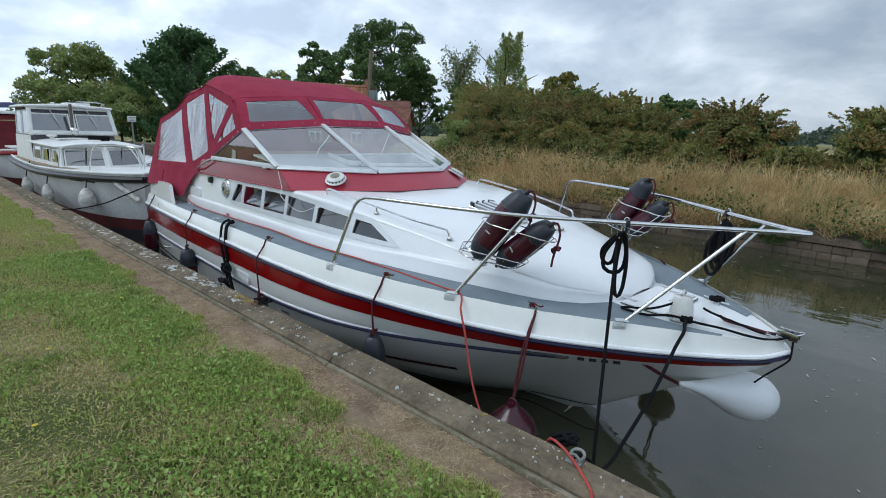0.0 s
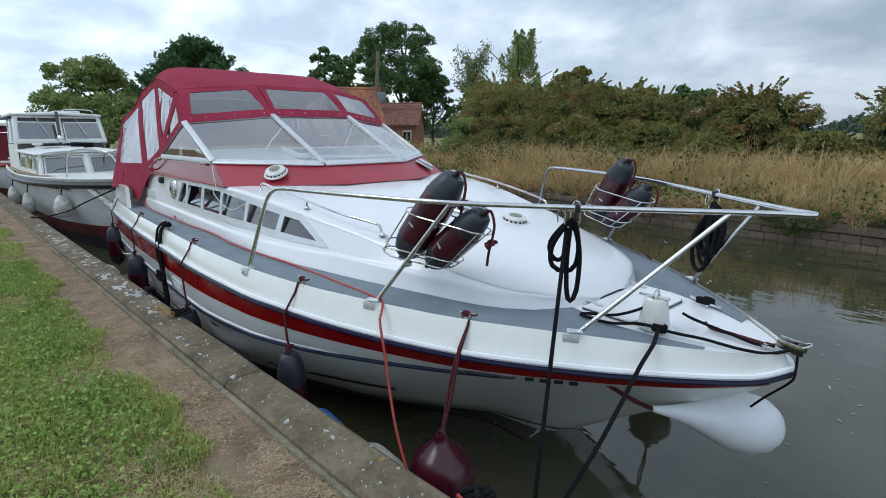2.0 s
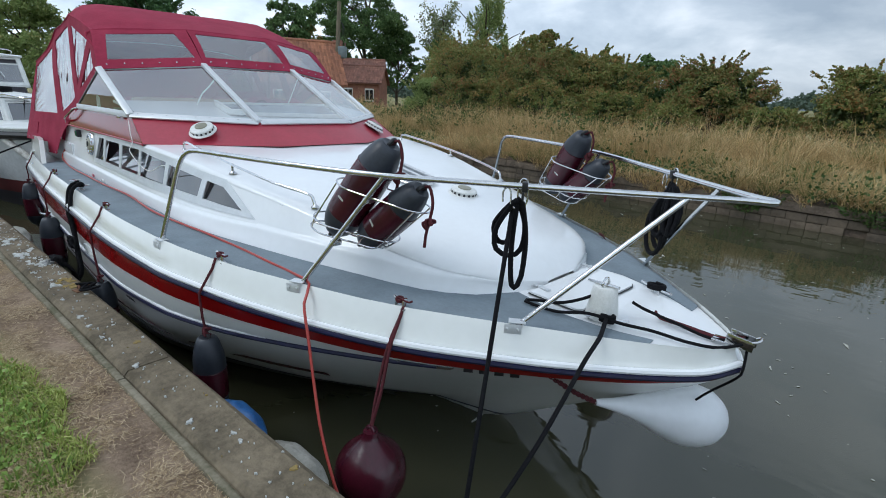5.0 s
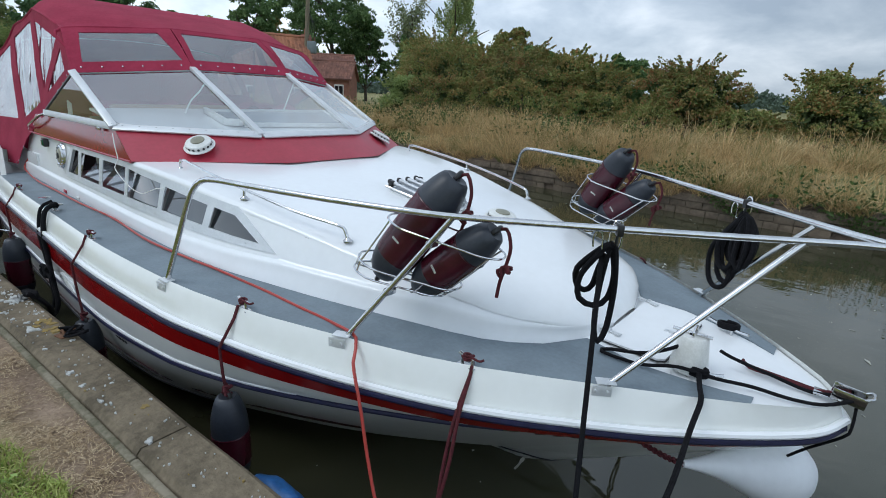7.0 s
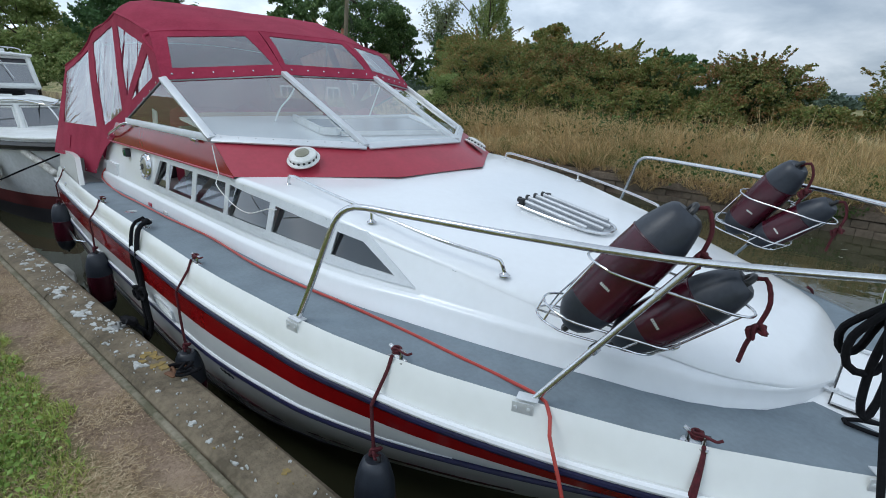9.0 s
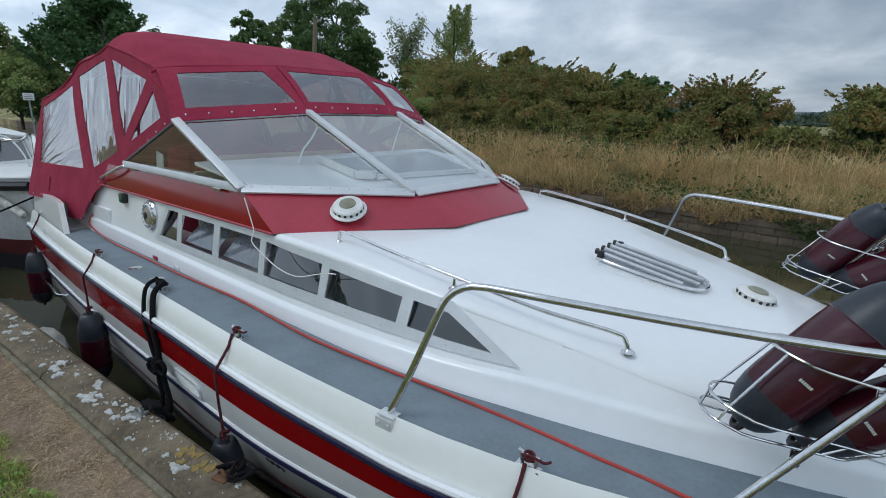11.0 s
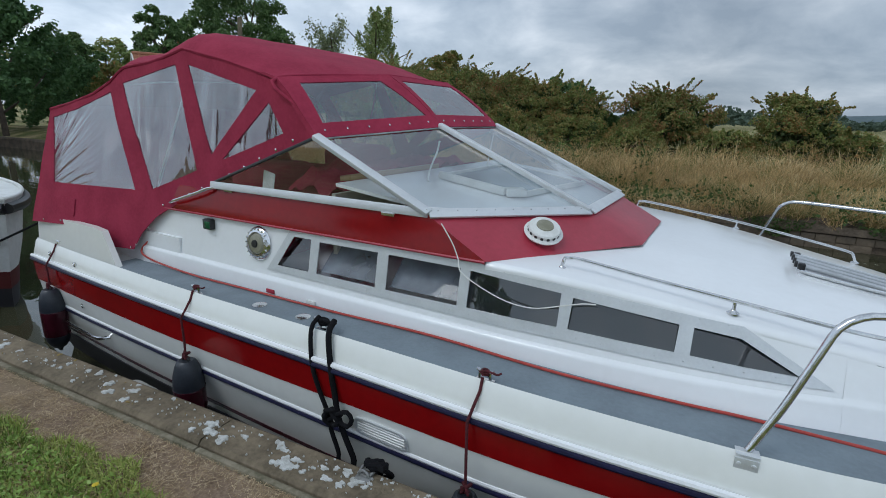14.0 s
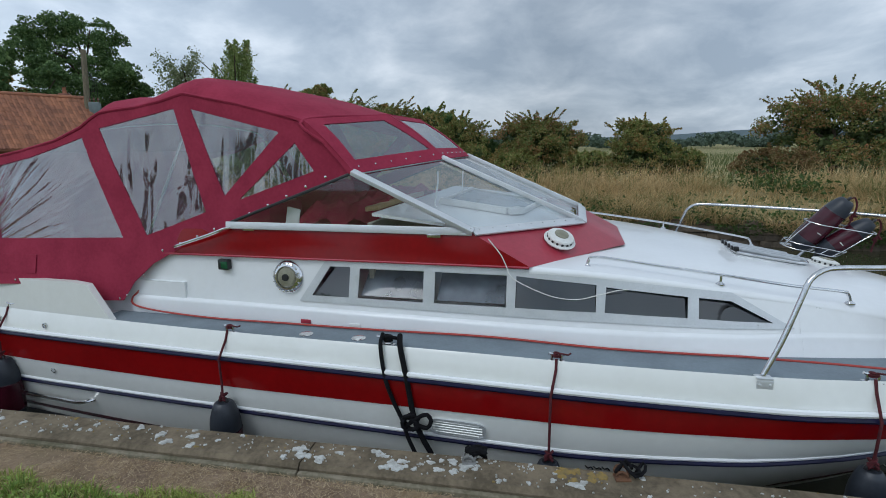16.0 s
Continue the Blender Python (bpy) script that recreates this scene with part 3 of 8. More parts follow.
def spline(x, xs, ys):
    """Smooth monotone curve through the points."""
    i = int(np.searchsorted(xs, x)) - 1
    i = max(0, min(len(xs) - 2, i))
    h = xs[i + 1] - xs[i]
    t = min(1, max(0, (x - xs[i]) / h))

    def slope(k):
        if k == 0:
            return (ys[1] - ys[0]) / (xs[1] - xs[0])
        if k == len(xs) - 1:
            return (ys[-1] - ys[-2]) / (xs[-1] - xs[-2])
        a, b = (ys[k] - ys[k - 1]) / (xs[k] - xs[k - 1]), (ys[k + 1] - ys[k]) / (xs[k + 1] - xs[k])
        return 0 if a * b <= 0 else 2 * a * b / (a + b)
    m0, m1 = slope(i), slope(i + 1)
    return ((2 * t ** 3 - 3 * t * t + 1) * ys[i] + (t ** 3 - 2 * t * t + t) * h * m0 + (-2 * t ** 3 + 3 * t * t) * ys[i + 1] + (t ** 3 - t * t) * h * m1)


def hb(u):
    return spline(max(0, u), HU, HB)


def zl(x, pts):
    return spline(-x, [p[0] for p in pts], [p[1] for p in pts])


Z_LIP = [(0, .31), (.4, .345), (.8, .375), (1.3, .40), (2.0, .44), (2.8, .47), (3.7, .478), (5.9, .45), (8.5, .41)]
Z_S1 = [(0, .212), (.10, .195), (.6, .205), (1.0, .215), (1.6, .24), (2.4, .29), (3.7, .312), (5.9, .295), (8.5, .235)]
Z_RED = [(0, .158), (.4, .128), (1.0, .122), (1.6, .13), (2.5, .15), (3.7, .135), (5.9, .085), (8.5, .02)]
Z_S2 = [(0, .07), (1.1, .05), (2.0, 0.0), (2.9, -.04), (3.7, -.07), (5.9, -.10), (8.5, -.18)]
Z_BOOT = [(0, -.12), (.6, -.28), (1.2, -.36), (2.2, -.40), (4, -.44), (8.5, -.47)]
Z_WL = [(0, -.46), (1.1, -.64), (2.2, -.75), (3.2, -.77), (8.5, -.80)]
Z_KEEL = [(0, -.80), (1.6, -.98), (3.2, -1.1), (8.5, -1.15)]
# height line, outward offset, stem position, bow fineness
LEVELS = [(Z_LIP, -0.012, 0.0, 1.0), (Z_LIP, 0.004, 0.0, 1.0), (Z_S1, 0.05, 0.03, 1.0), (Z_RED, 0.035, 0.0, .96), (Z_S2, 0.0, -0.10, .9), (Z_BOOT, -0.09, -0.62, .85), (Z_WL, -0.25, -1.12, .6), (Z_KEEL, -0.9, -1.7, .5)]


def level_point(k, x):
    zline, off, stem, fine = LEVELS[k]
    u = max(0.0, stem - x)
    b = hb(u * fine if u < 3 else u) if fine == 1 else hb(u * (fine + (1 - fine) * min(1, u / 3.5)))
    b = max(0.0, b + off * min(1, u / 0.6))
    if k > 2:
        # more flare under the upper strake towards the bow
        b = max(0.0, b - (.016 if k == 3 else .024) * min(1, u / .5) * min(1, max(0, (x + 3.2) / 1.6)))
    z = zl(x, zline) - (0.022 if k == 1 else 0)
    return x, b, z


def stations(stem):
    s = [0, .004, .01, .02, .035, .055] + [.08 + .92 * i / 34 for i in range(35)]
    return [stem + (STERN - stem) * t for t in s]


def build_hull():
    bm = bmesh.new()
    cols = []
    for k in range(len(LEVELS)):
        cols.append([level_point(k, x) for x in stations(LEVELS[k][2])])
    rings = []
    for i in range(len(cols[0])):
        right = [(c[i][0], -c[i][1], c[i][2]) for c in cols]
        left = [(c[i][0], c[i][1], c[i][2]) for c in cols]
        rings.append(right + left[::-1])
    rows = add_loft(bm, rings, closed=False, cap=False)
    bm.faces.new(rows[-1])
    bmesh.ops.remove_doubles(bm, verts=bm.verts, dist=0.0005)
    part("hull", bm, CREAM, cruiser, "cream-white moulded hull", 28)


build_hull()


def side_line(k, x0, x1, n=60, off=0.0, dz=0.0, side=-1):
    out = []
    for i in range(n + 1):
        x = x0 + (x1 - x0) * (i / n) ** 1.6
        _, b, z = level_point(k, x)
        out.append(Vector((x, side * (b + off), z + dz)))
    return out


def band_between(ka, kb, off, x0, x1, side, dza=0.0, dzb=0.0, n=70):
    """A thin proud strip on the hull between two level lines."""
    A = side_line(ka, x0, x1, n, off, dza, side)
    Bq = side_line(kb, x0, x1, n, off, dzb, side)
    rings = []
    for a, b in zip(A, Bq):
        s = Vector((0, -side * 0.012, 0))
        rings.append([a, b, b + s, a + s])
    return loft(rings)


def hull_strip(fa, fb, x0, side, off=0.003, n=60, ka=5, kb=6):
    """A thin strip on the bilge, between two shares of the way from chine to waterline."""
    rings = []
    for i in range(n + 1):
        x = x0 + (STERN - x0) * i / n
        A, C = Vector(level_point(ka, x)), Vector(level_point(kb, x))
        a, b = A.lerp(C, fa), A.lerp(C, fb)
        q = [Vector((p.x, side * (p.y + o), p.z)) for p, o in ((a, off), (b, off), (b, -.01), (a, -.01))]
        rings.append(q)
    return loft(rings)


def bottom_strip(side, off=.010, n=80):
    """The bilge from chine to waterline, following the hull's own stations."""
    rings = []
    for i in range(n + 1):
        q = .002 + .998 * (i / n) ** 1.6
        a, c = (Vector(level_point(k, LEVELS[k][2] + (STERN - LEVELS[k][2]) * q)) for k in (5, 6))
        a = a.lerp(c, .98 * min(1, max(0, (a.x + 2.9) / 1.2)))
        rings.append([Vector((p.x, side * max(0, p.y + o), p.z)) for p, o in ((a, off), (c, off), (c, -.01), (a, -.01))])
    return loft(rings)


ANTIF = mat("dark_bottom_paint", (0.018, 0.018, 0.024), .6, scale=4)
for side in (-1, 1):
    part("red_band", band_between(2, 3, 0.006, -0.03, STERN, side, -0.012, 0.0), REDBAND, cruiser, "dark red painted band")
    part("rubbing_strake_white", tube(side_line(2, 0.03, STERN, 90, 0.004, 0.022, side), 0.017, 8), GEL, cruiser, "white moulded rubbing strake")
    part("rubbing_strake", tube(side_line(2, 0.035, STERN, 90, 0.012, -0.006, side), 0.015, 8), NAVY, cruiser, "navy rubber rubbing strip")
    part("lower_strake_white", tube(side_line(4, -2.0, STERN, 60, 0.0, 0.018, side), 0.014, 8), GEL, cruiser, "white moulded lower strake")
    part("lower_strake", tube(side_line(4, -1.1, STERN, 60, 0.006, -0.005, side), 0.014, 8), NAVY, cruiser, "navy lower rubbing strip")
    part("bottom_paint", bottom_strip(side), ANTIF, cruiser, "dark underwater paint")
    part("boot_stripe", hull_strip(.76, .84, -1.9, side, .006, 60, 4, 5), BURG, cruiser, "thin dark maroon waterline stripe")

# deck
CAB = [(-7.0, 1.33, 1.28, .90, .95), (-3.95, 1.335, 1.25, .90, .93), (-3.4, 1.325, 1.20, .865, .905), (-2.8, 1.27, 1.11, .79, .845), (-2.4, 1.17, 1.01, .728, .79), (-2.0, 1.04, .90, .672, .735), (-1.6, .88, .70, .605, .67), (-1.3, .75, .50, .54, .60), (-1.1, .59, .36, .49, .54), (-1.0, .42, .22, .44, .465), (-.93, .18, .08, .385, .39)]
CX = [c[0] for c in CAB]


def cabv(x, k):
    return spline(x, CX, [c[k] for c in CAB])


def deck_z(x):
    return zl(x, Z_LIP) - 0.025


def build_deck():
    bm = bmesh.new()
    rings = []
    for x in stations(0.0):
        b = max(0.004, level_point(0, x)[1] - 0.002)
        z = deck_z(x)
        rings.append([(x, b * q, z + 0.004 * (1 - q * q)) for q in (-1, -.8, -.5, -.2, 0, .2, .5, .8, 1)])
    add_loft(bm, rings, False, False)
    part("deck", bm, GEL, cruiser, "white moulded foredeck")
    for side in (-1, 1):
        rings = []
        for i in range(60):
            x = -7.05 + (-0.28 + 7.05) * i / 59
            bo = level_point(0, x)[1] - 0.006
            bi = cabv(x, 1) + 0.004 if x < -1.0 else lin(x, [-1.0, -.97, -.72, -.46, -.33, -.28], [.425, .36, .40, .335, .28, .25])
            bi = min(bi, bo - 0.004)
            z = deck_z(x) + 0.008
            rings.append([(x, side * bo, z), (x, side * bi, z), (x, side * bi, z - 0.006), (x, side * bo, z - 0.006)])
        part("side_deck", loft(rings), GREYDECK, cruiser, "grey painted side deck")


build_deck()


def cab_y(x, z):
    wb, ws, zs = cabv(x, 1), cabv(x, 2), cabv(x, 3)
    return wb + (ws - wb) * (z - .43) / (zs - .43) - .010


WIN_FRAME = [(-5.487, .606), (-5.306, .874), (-3.95, .872), (-2.80, .765), (-2.465, .583), (-3.4, .606)]
PANES = [[(-5.415, .637), (-5.28, .842), (-5.132, .845), (-5.14, .640)], [(-5.075, .640), (-5.063, .838), (-4.619, .844), (-4.621, .642)],
         [(-4.545, .642), (-4.544, .843), (-4.085, .845), (-4.085, .647)], [(-4.029, .648), (-4.027, .842), (-3.554, .808), (-3.553, .648)],
         [(-3.502, .648), (-3.498, .796), (-3.039, .752), (-3.041, .636)], [(-2.98, .633), (-2.98, .748), (-2.80, .730), (-2.57, .612)]]


def build_cabin():
    # roof, shoulder and nose of the trunk
    bm = bmesh.new()
    rings, fore = [], []
    xs = [-3.95 + i * 0.14 for i in range(11)] + [-2.42, -2.4199, -2.32, -2.2, -2.1, -2.0] + [-1.9, -1.75, -1.6, -1.45, -1.3, -1.2, -1.1, -1.05, -1.0, -.96, -.93]
    for x in xs:
        wb, ws, zs, zc = (cabv(x, k) for k in (1, 2, 3, 4))
        blend = min(1, max(0, (x + 2.9) / 1.2))
        r = 0.05 + 0.16 * blend
        pts = []
        for q in range(8):  # shoulder rounding
            a = q / 7 * math.pi / 2
            pts.append((ws + .006 * math.cos(a) - r * 0.55 * (1 - math.cos(a)), zs - 0.03 + 0.03 * math.sin(a)))
        w1 = pts[-1][0]
        half = [(ws + (wb - ws) * .03, zs - 0.05)] + pts + [(w1 * f, zs + (zc - zs) * (1 - f * f)) for f in (.85, .65, .4, .15)]
        if x > -2.42:
            # forward of the windows the ring runs down to the deck
            f4 = [0, .25, .5, .8]
            zt = zs - .03
            z0_ = deck_z(x) - .02
            low = [(cab_y(x, z0_ + (zt - z0_) * f) if x < -1.35 else wb + (ws - wb) * f, z0_ + (zt - z0_) * f) for f in f4]
            half = low + half[1:]
            k_ = min(1, max(0, (x + 2.45) / 1.5))
            k_ = k_ * k_ * (3 - 2 * k_)
            # low wall, soft knuckle, then a gently arched top
            zk = lin(x, [-2.4, -2.0, -1.7, -1.45, -1.25, -1.1, -1.0, -.93], [.545, .53, .51, .485, .462, .445, .415, .38])
            k2 = min(1, max(0, (x + 2.42) / 1.05))
            k2 = k2 * k2 * (3 - 2 * k2)
            yk = (cab_y(x, zk) + .001) * (1 - k2) + (wb - .040) * k2
            ledge = .026 * min(1, max(0, (-1.0 - x) / .35))
            wall_ = [(wb + .014, z0_), ((wb + yk) * .5 + ledge * .9, (z0_ + zk) * .5), (yk + ledge, zk - .020), (yk + ledge * .92, zk - .008), (yk + ledge * .5, zk + .002), (yk - .003, zk + .009)]
            arch_ = []
            for j in range(1, len(half) - 3):
                th = math.radians(84) * j / (len(half) - 4)
                arch_.append((yk * math.cos(th) ** .95, zk + (zc - zk) * math.sin(th) ** .95))
            over = [(p[0] * (1 - k_) + q[0] * k_, p[1] * (1 - k_) + q[1] * k_) for p, q in zip(half[4:], arch_)]
            crest = (cab_y(x, zs - .034) * (1 - k_) + over[0][0] * k_, (zs - .034) * (1 - k_) + (over[0][1] - .004) * k_)
            rise = [tuple(wall_[-1][c] + (crest[c] - wall_[-1][c]) * f for c in (0, 1)) for f in (.08, .35, .65, .90, 1.0)]
            half = wall_ + rise + over
        (rings if x <= -2.42 else fore).append([(x, -y, z) for y, z in half] + [(x, y, z) for y, z in half[::-1]])
    add_loft(bm, rings, False, False)
    add_loft(bm, fore, False, False)
    bmesh.ops.remove_doubles(bm, verts=bm.verts, dist=0.0004)
    part("cabin_top", bm, GEL, cruiser, "white moulded cabin top", 75)
    for side in (-1, 1):
        bot = [(x, deck_z(x) - 0.01) for x in [-6.98 + i * 0.15 for i in range(31)]] + [(-2.42, deck_z(-2.42) - .01)]
        top = [(x, cabv(x, 3) - 0.028) for x in [-2.42] + [-2.45 - i * 0.15 for i in range(11)]] + [(-3.98, .885), (-4.6, .885), (-5.2, .885), (-5.8, .885), (-6.4, .885), (-6.62, .875), (-6.80, .82), (-6.9, .70), (-6.97, .6)]
        hole = dense(grow(WIN_FRAME, -0.02), 0.12)
        part("cabin_side", sheet(bot + top, [hole], lambda a, b, c: Vector((a, side * (cab_y(a, b) - c), b)), 0.02, [-2.46 - .11 * i for i in range(14)]), GEL, cruiser, "white moulded cabin side")
        # moulded plinth under the windows, with a rounded ledge on top
        rings = []
        for i in range(50):
            x = -6.93 + (-2.42 + 6.93) * i / 49
            zk, z0_ = .545, deck_z(x) - .02
            rings.append([(x, side * y, z) for y, z in ((cab_y(x, z0_) + .014, z0_), ((cab_y(x, z0_) + cab_y(x, zk)) * .5 + .0234, (z0_ + zk) * .5), (cab_y(x, zk) + .026, zk - .020), (cab_y(x, zk) + .024, zk - .008), (cab_y(x, zk) + .013, zk + .002), (cab_y(x, zk) - .003, zk + .009))])
        part("cabin_plinth", loft(rings, False, False), GEL, cruiser, "white moulded plinth of the cabin side", 75)
        # window band
        wf = part("cabin_window", sheet(dense(grow(WIN_FRAME, 0.012), .15), [dense(p, .2) for p in PANES], lambda a, b, c: Vector((a, side * (cab_y(a, b) + 0.002 + c), b)), 0.006), ALU, cruiser, "aluminium framed side window band")
        for p in (PANES if side > 0 else PANES[:1] + PANES[3:]):
            part("pane", sheet(dense(grow(p, 0.01), .2), [], lambda a, b, c: Vector((a, side * (cab_y(a, b) - 0.008 - max(0, b - .60) * .13), b))), DARKPANE, wf, "tinted glass pane")
        for p in PANES[1:3] if side < 0 else ():
            bm = bmesh.new()
            q = grow(p, -.012)
            vs = [bm.verts.new((a, side * (cab_y(a, b) - .02 - (.12 if b > .7 else 0)), b - (.02 if b > .7 else 0))) for a, b in q]
            bm.faces.new(vs)
            part("hopper_pane", bm, SKYPANE, wf, "hopper pane tilted open inward")
            part("hopper_rail", tube([vs_ for vs_ in [(q[1][0], side * (cab_y(q[1][0], q[1][1]) - .13), q[1][1] - .02), (q[2][0], side * (cab_y(q[2][0], q[2][1]) - .13), q[2][1] - .02)]], .008, 6), ALU, wf)
        bm = bmesh.new()
        for x0_, x1_, za, zb in ((-5.28, -3.95, .872, .872), (-3.9, -2.8, .868, .772), (-5.4, -3.4, .617, .617), (-3.4, -2.6, .615, .602)):
            k = int(abs(x1_ - x0_) / 0.11)
            for i in range(k):
                t = (i + .5) / k
                x, z = x0_ + (x1_ - x0_) * t, za + (zb - za) * t
                add_revolve(bm, [(.0038, 0), (.0038, .002), (.002, .003)], 6, aim((x, side * (cab_y(x, z) + 0.008), z), (0, side, 0)))
        tagged(part("screw_heads", bm, ALU, wf), kind="stuff")
    for x, m_, lb in ((-5.45, REDCOAM, "small red reflector plate"), (-5.085, CREAM, "small cream plate")):
        part("reflector", box((x, -(cab_y(x, .455) + .024), .462), (.075, .008, .028), None, .003), m_, cruiser, lb)
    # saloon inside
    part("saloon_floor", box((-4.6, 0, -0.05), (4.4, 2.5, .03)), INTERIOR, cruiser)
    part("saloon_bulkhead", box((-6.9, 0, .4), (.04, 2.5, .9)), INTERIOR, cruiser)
    for side in (-1, 1):
        part("berth", box((-4.0, side * .8, .2), (3.2, .7, .35), None, .04), mat("berth_cushion", (0.07, 0.06, 0.075), .9), cruiser)


build_cabin()

# red coaming and windscreen
W0, W1, W2 = Vector((-6.62, 1.262, 1.06)), Vector((-4.31, 1.227, 1.092)), Vector((-3.65, .45, 1.07))
R0, R1, R2 = Vector((-6.66, 1.292, .882)), Vector((-3.95, 1.262, .905)), Vector((-3.33, .425, .912))
T0, T1 = Vector((-5.11, 1.225, 1.462)), Vector((-4.71, .455, 1.535))
G0 = Vector((-6.06, 1.258, 1.08))


def flip(v, s):
    return Vector((v.x, v.y * s, v.z))


def build_coaming():
    bm = bmesh.new()
    top = [flip(W1, -1), flip(W2, -1), W2.copy(), W1.copy()]
    bot = [v + Vector((0, 0, -.004)) for v in (flip(R1, -1), flip(R2, -1), R2, R1)]
    inn = [a + Vector((-0.03, -0.05 if a.y > 0 else 0.05, -0.004)) for a in top]
    add_loft(bm, [inn, top, [a * .5 + b * .5 for a, b in zip(top, bot)], bot], False, False)
    part("coaming", bm, REDCOAM, cruiser, "faded red painted coaming below the windscreen", 20)
    for s in (-1, 1):
        rings = []
        for i in range(13):
            t, b = flip(W0.lerp(W1, i / 12), s), flip(R0.lerp(R1, i / 12), s)
            o = Vector((0, -s * .05, 0))
            rings.append([t + o, t, t.lerp(b, .5) + Vector((0, s * .004, 0)), b])
        part("side_band", loft(rings, False, False), REDBAND, cruiser, "glossy dark red side band")
        part("coaming_strip", tube([flip(R0, s) + Vector((0, s * .006, -.004)), flip(R1, s) + Vector((0, s * .004, -.006))], 0.008, 6), REDCOAM, cruiser)


build_coaming()


def bar(a, b, w, d, out, bevel=0.004):
    """A rectangular bar from a to b: width w across, depth d along the direction out."""
    a, b, out = Vector(a), Vector(b), Vector(out)
    z = (b - a).normalized()
    y = (out - z * out.dot(z)).normalized()
    x = y.cross(z)
    m = Matrix((x, y, z)).transposed()
    return box((a + b) / 2, (w, d, (b - a).length), m, bevel)


def quad_pane(pts, thick=0.005):
    n = (pts[1] - pts[0]).cross(pts[2] - pts[0]).normalized() * thick
    bm = bmesh.new()
    bm.faces.new([bm.verts.new(p) for p in pts])
    return bm


def build_windscreen():
    f = part("windscreen_frame", bar(flip(W2, -1) + Vector((.01, 0, .012)), W2 + Vector((.01, 0, .012)), .07, .014, (0.6, 0, 1)), ALU, cruiser, "dull aluminium windscreen frame")
    for s in (-1, 1):
        a, b, c, d, g = flip(W1, s), flip(W2, s), flip(T1, s), flip(T0, s), flip(G0, s)
        nrm = (b - a).cross(d - a).normalized()
        nrm = nrm if nrm.z > 0 else -nrm
        part("bottom_rail", bar(a + nrm * .012, b + nrm * .012, .07, .014, nrm), ALU, f)
        part("corner_pillar", bar(a + nrm * .012, d + nrm * .012, .055, .03, nrm), ALU, f)
        part("front_pillar", bar(b + nrm * .014, c + nrm * .014, .05, .03, (0.5, 0, 1)), ALU, f)
        part("top_rail", bar(c, d, .025, .02, nrm), ALU, f)
        part("pane", quad_pane([a, b, c, d]), PANE, f, "clear glass pane")
        side_n = Vector((0, s, 0.15))
        part("side_rail", bar(g + Vector((-.02, s * .006, .02)), a + Vector((0, s * .006, .012)), .05, .016, side_n), ALU, f)
        part("side_top_rail", bar(g + Vector((-.01, 0, .03)), d, .02, .014, side_n), BLACKPL, f)
        part("pane", quad_pane([g + Vector((0, 0, .02)), a + Vector((0, 0, .02)), d]), SIDEPANE, f, "clear side glass pane")
        for x in (-5.9, -4.55):
            part("latch", box((x, s * 1.262, 1.075), (.09, .012, .022), None, .003), STEEL, f)
    part("top_rail", bar(flip(T1, -1), T1, .025, .02, (1, 0, .5)), ALU, f)
    part("pane", quad_pane([flip(W2, -1), W2, T1, flip(T1, -1)]), PANE, f, "clear glass pane")
    bm = bmesh.new()
    for s in (-1, 1):
        for i in range(9):
            p = flip(W1.lerp(W2, (i + .5) / 9), s) + Vector((-.002, 0, .022))
            add_revolve(bm, [(.0042, 0), (.0042, .002), (.002, .003)], 6, aim(p, (.4, s * .3, 1)))
    for i in range(10):
        p = Vector((-3.64, -.42 + .84 * i / 9, 1.086))
        add_revolve(bm, [(.0042, 0), (.0042, .002), (.002, .003)], 6, aim(p, (.5, 0, 1)))
    tagged(part("screw_heads", bm, GALV, f), kind="stuff")
    # dashboard and helm
    dash = [(-3.70, -.43), (-3.70, .43), (-4.33, 1.18), (-5.0, 1.18), (-5.0, -1.18), (-4.33, -1.18)]
    part("dashboard", sheet(dash, [], lambda a, b, c: Vector((a, b, 1.035 + c + max(0, -3.7 - a) * .11)), 0.02), GEL, cruiser, "white moulded dashboard")
    dz_ = lambda x: 1.060 + max(0, -3.7 - x) * .11
    HATCHPANEL = mat("grey_hatch_panel", (.24, .29, .31), .2, col2=(.20, .24, .26), scale=3)
    hp = [(-4.75, -.36), (-4.2, -.46), (-4.1, -.35), (-3.98, .66), (-4.75, .92)]
    hatch = part("dash_hatch", sheet(hp, [], lambda a, b, c: Vector((a, b, dz_(a) + c)), 0.012), HATCHPANEL, cruiser, "grey panel let into the dashboard")
    for (xa, ya), (xb, yb_), h_ in ((hp[0], hp[1], .05), (hp[2], hp[3], .035), (hp[3], hp[4], .02), (hp[4], hp[0], .03)):
        part("hatch_bar", bar((xa, ya, dz_(xa) + h_ * .5), (xb, yb_, dz_(xb) + h_ * .5), .035, h_, (0, 0, 1)), WHITEPL, hatch, "white rail round the panel")
    part("corner_block", box((-4.15, -.405, dz_(-4.15) + .028), (.13, .11, .05), Matrix.Rotation(radians(35), 3, 'Z'), .008), WHITEPL, hatch)
    part("aerial", tube(smooth_path([(-4.73, -.55, 1.17), (-4.75, -.53, 1.19), (-4.75, -.48, 1.28), (-4.76, -.40, 1.35), (-4.78, -.33, 1.43)]), .007, 6), WHITEPL, cruiser)
    part("aerial", tube([(-4.75, .41, 1.17), (-4.77, .57, 1.47)], .006, 6), WHITEPL, cruiser)
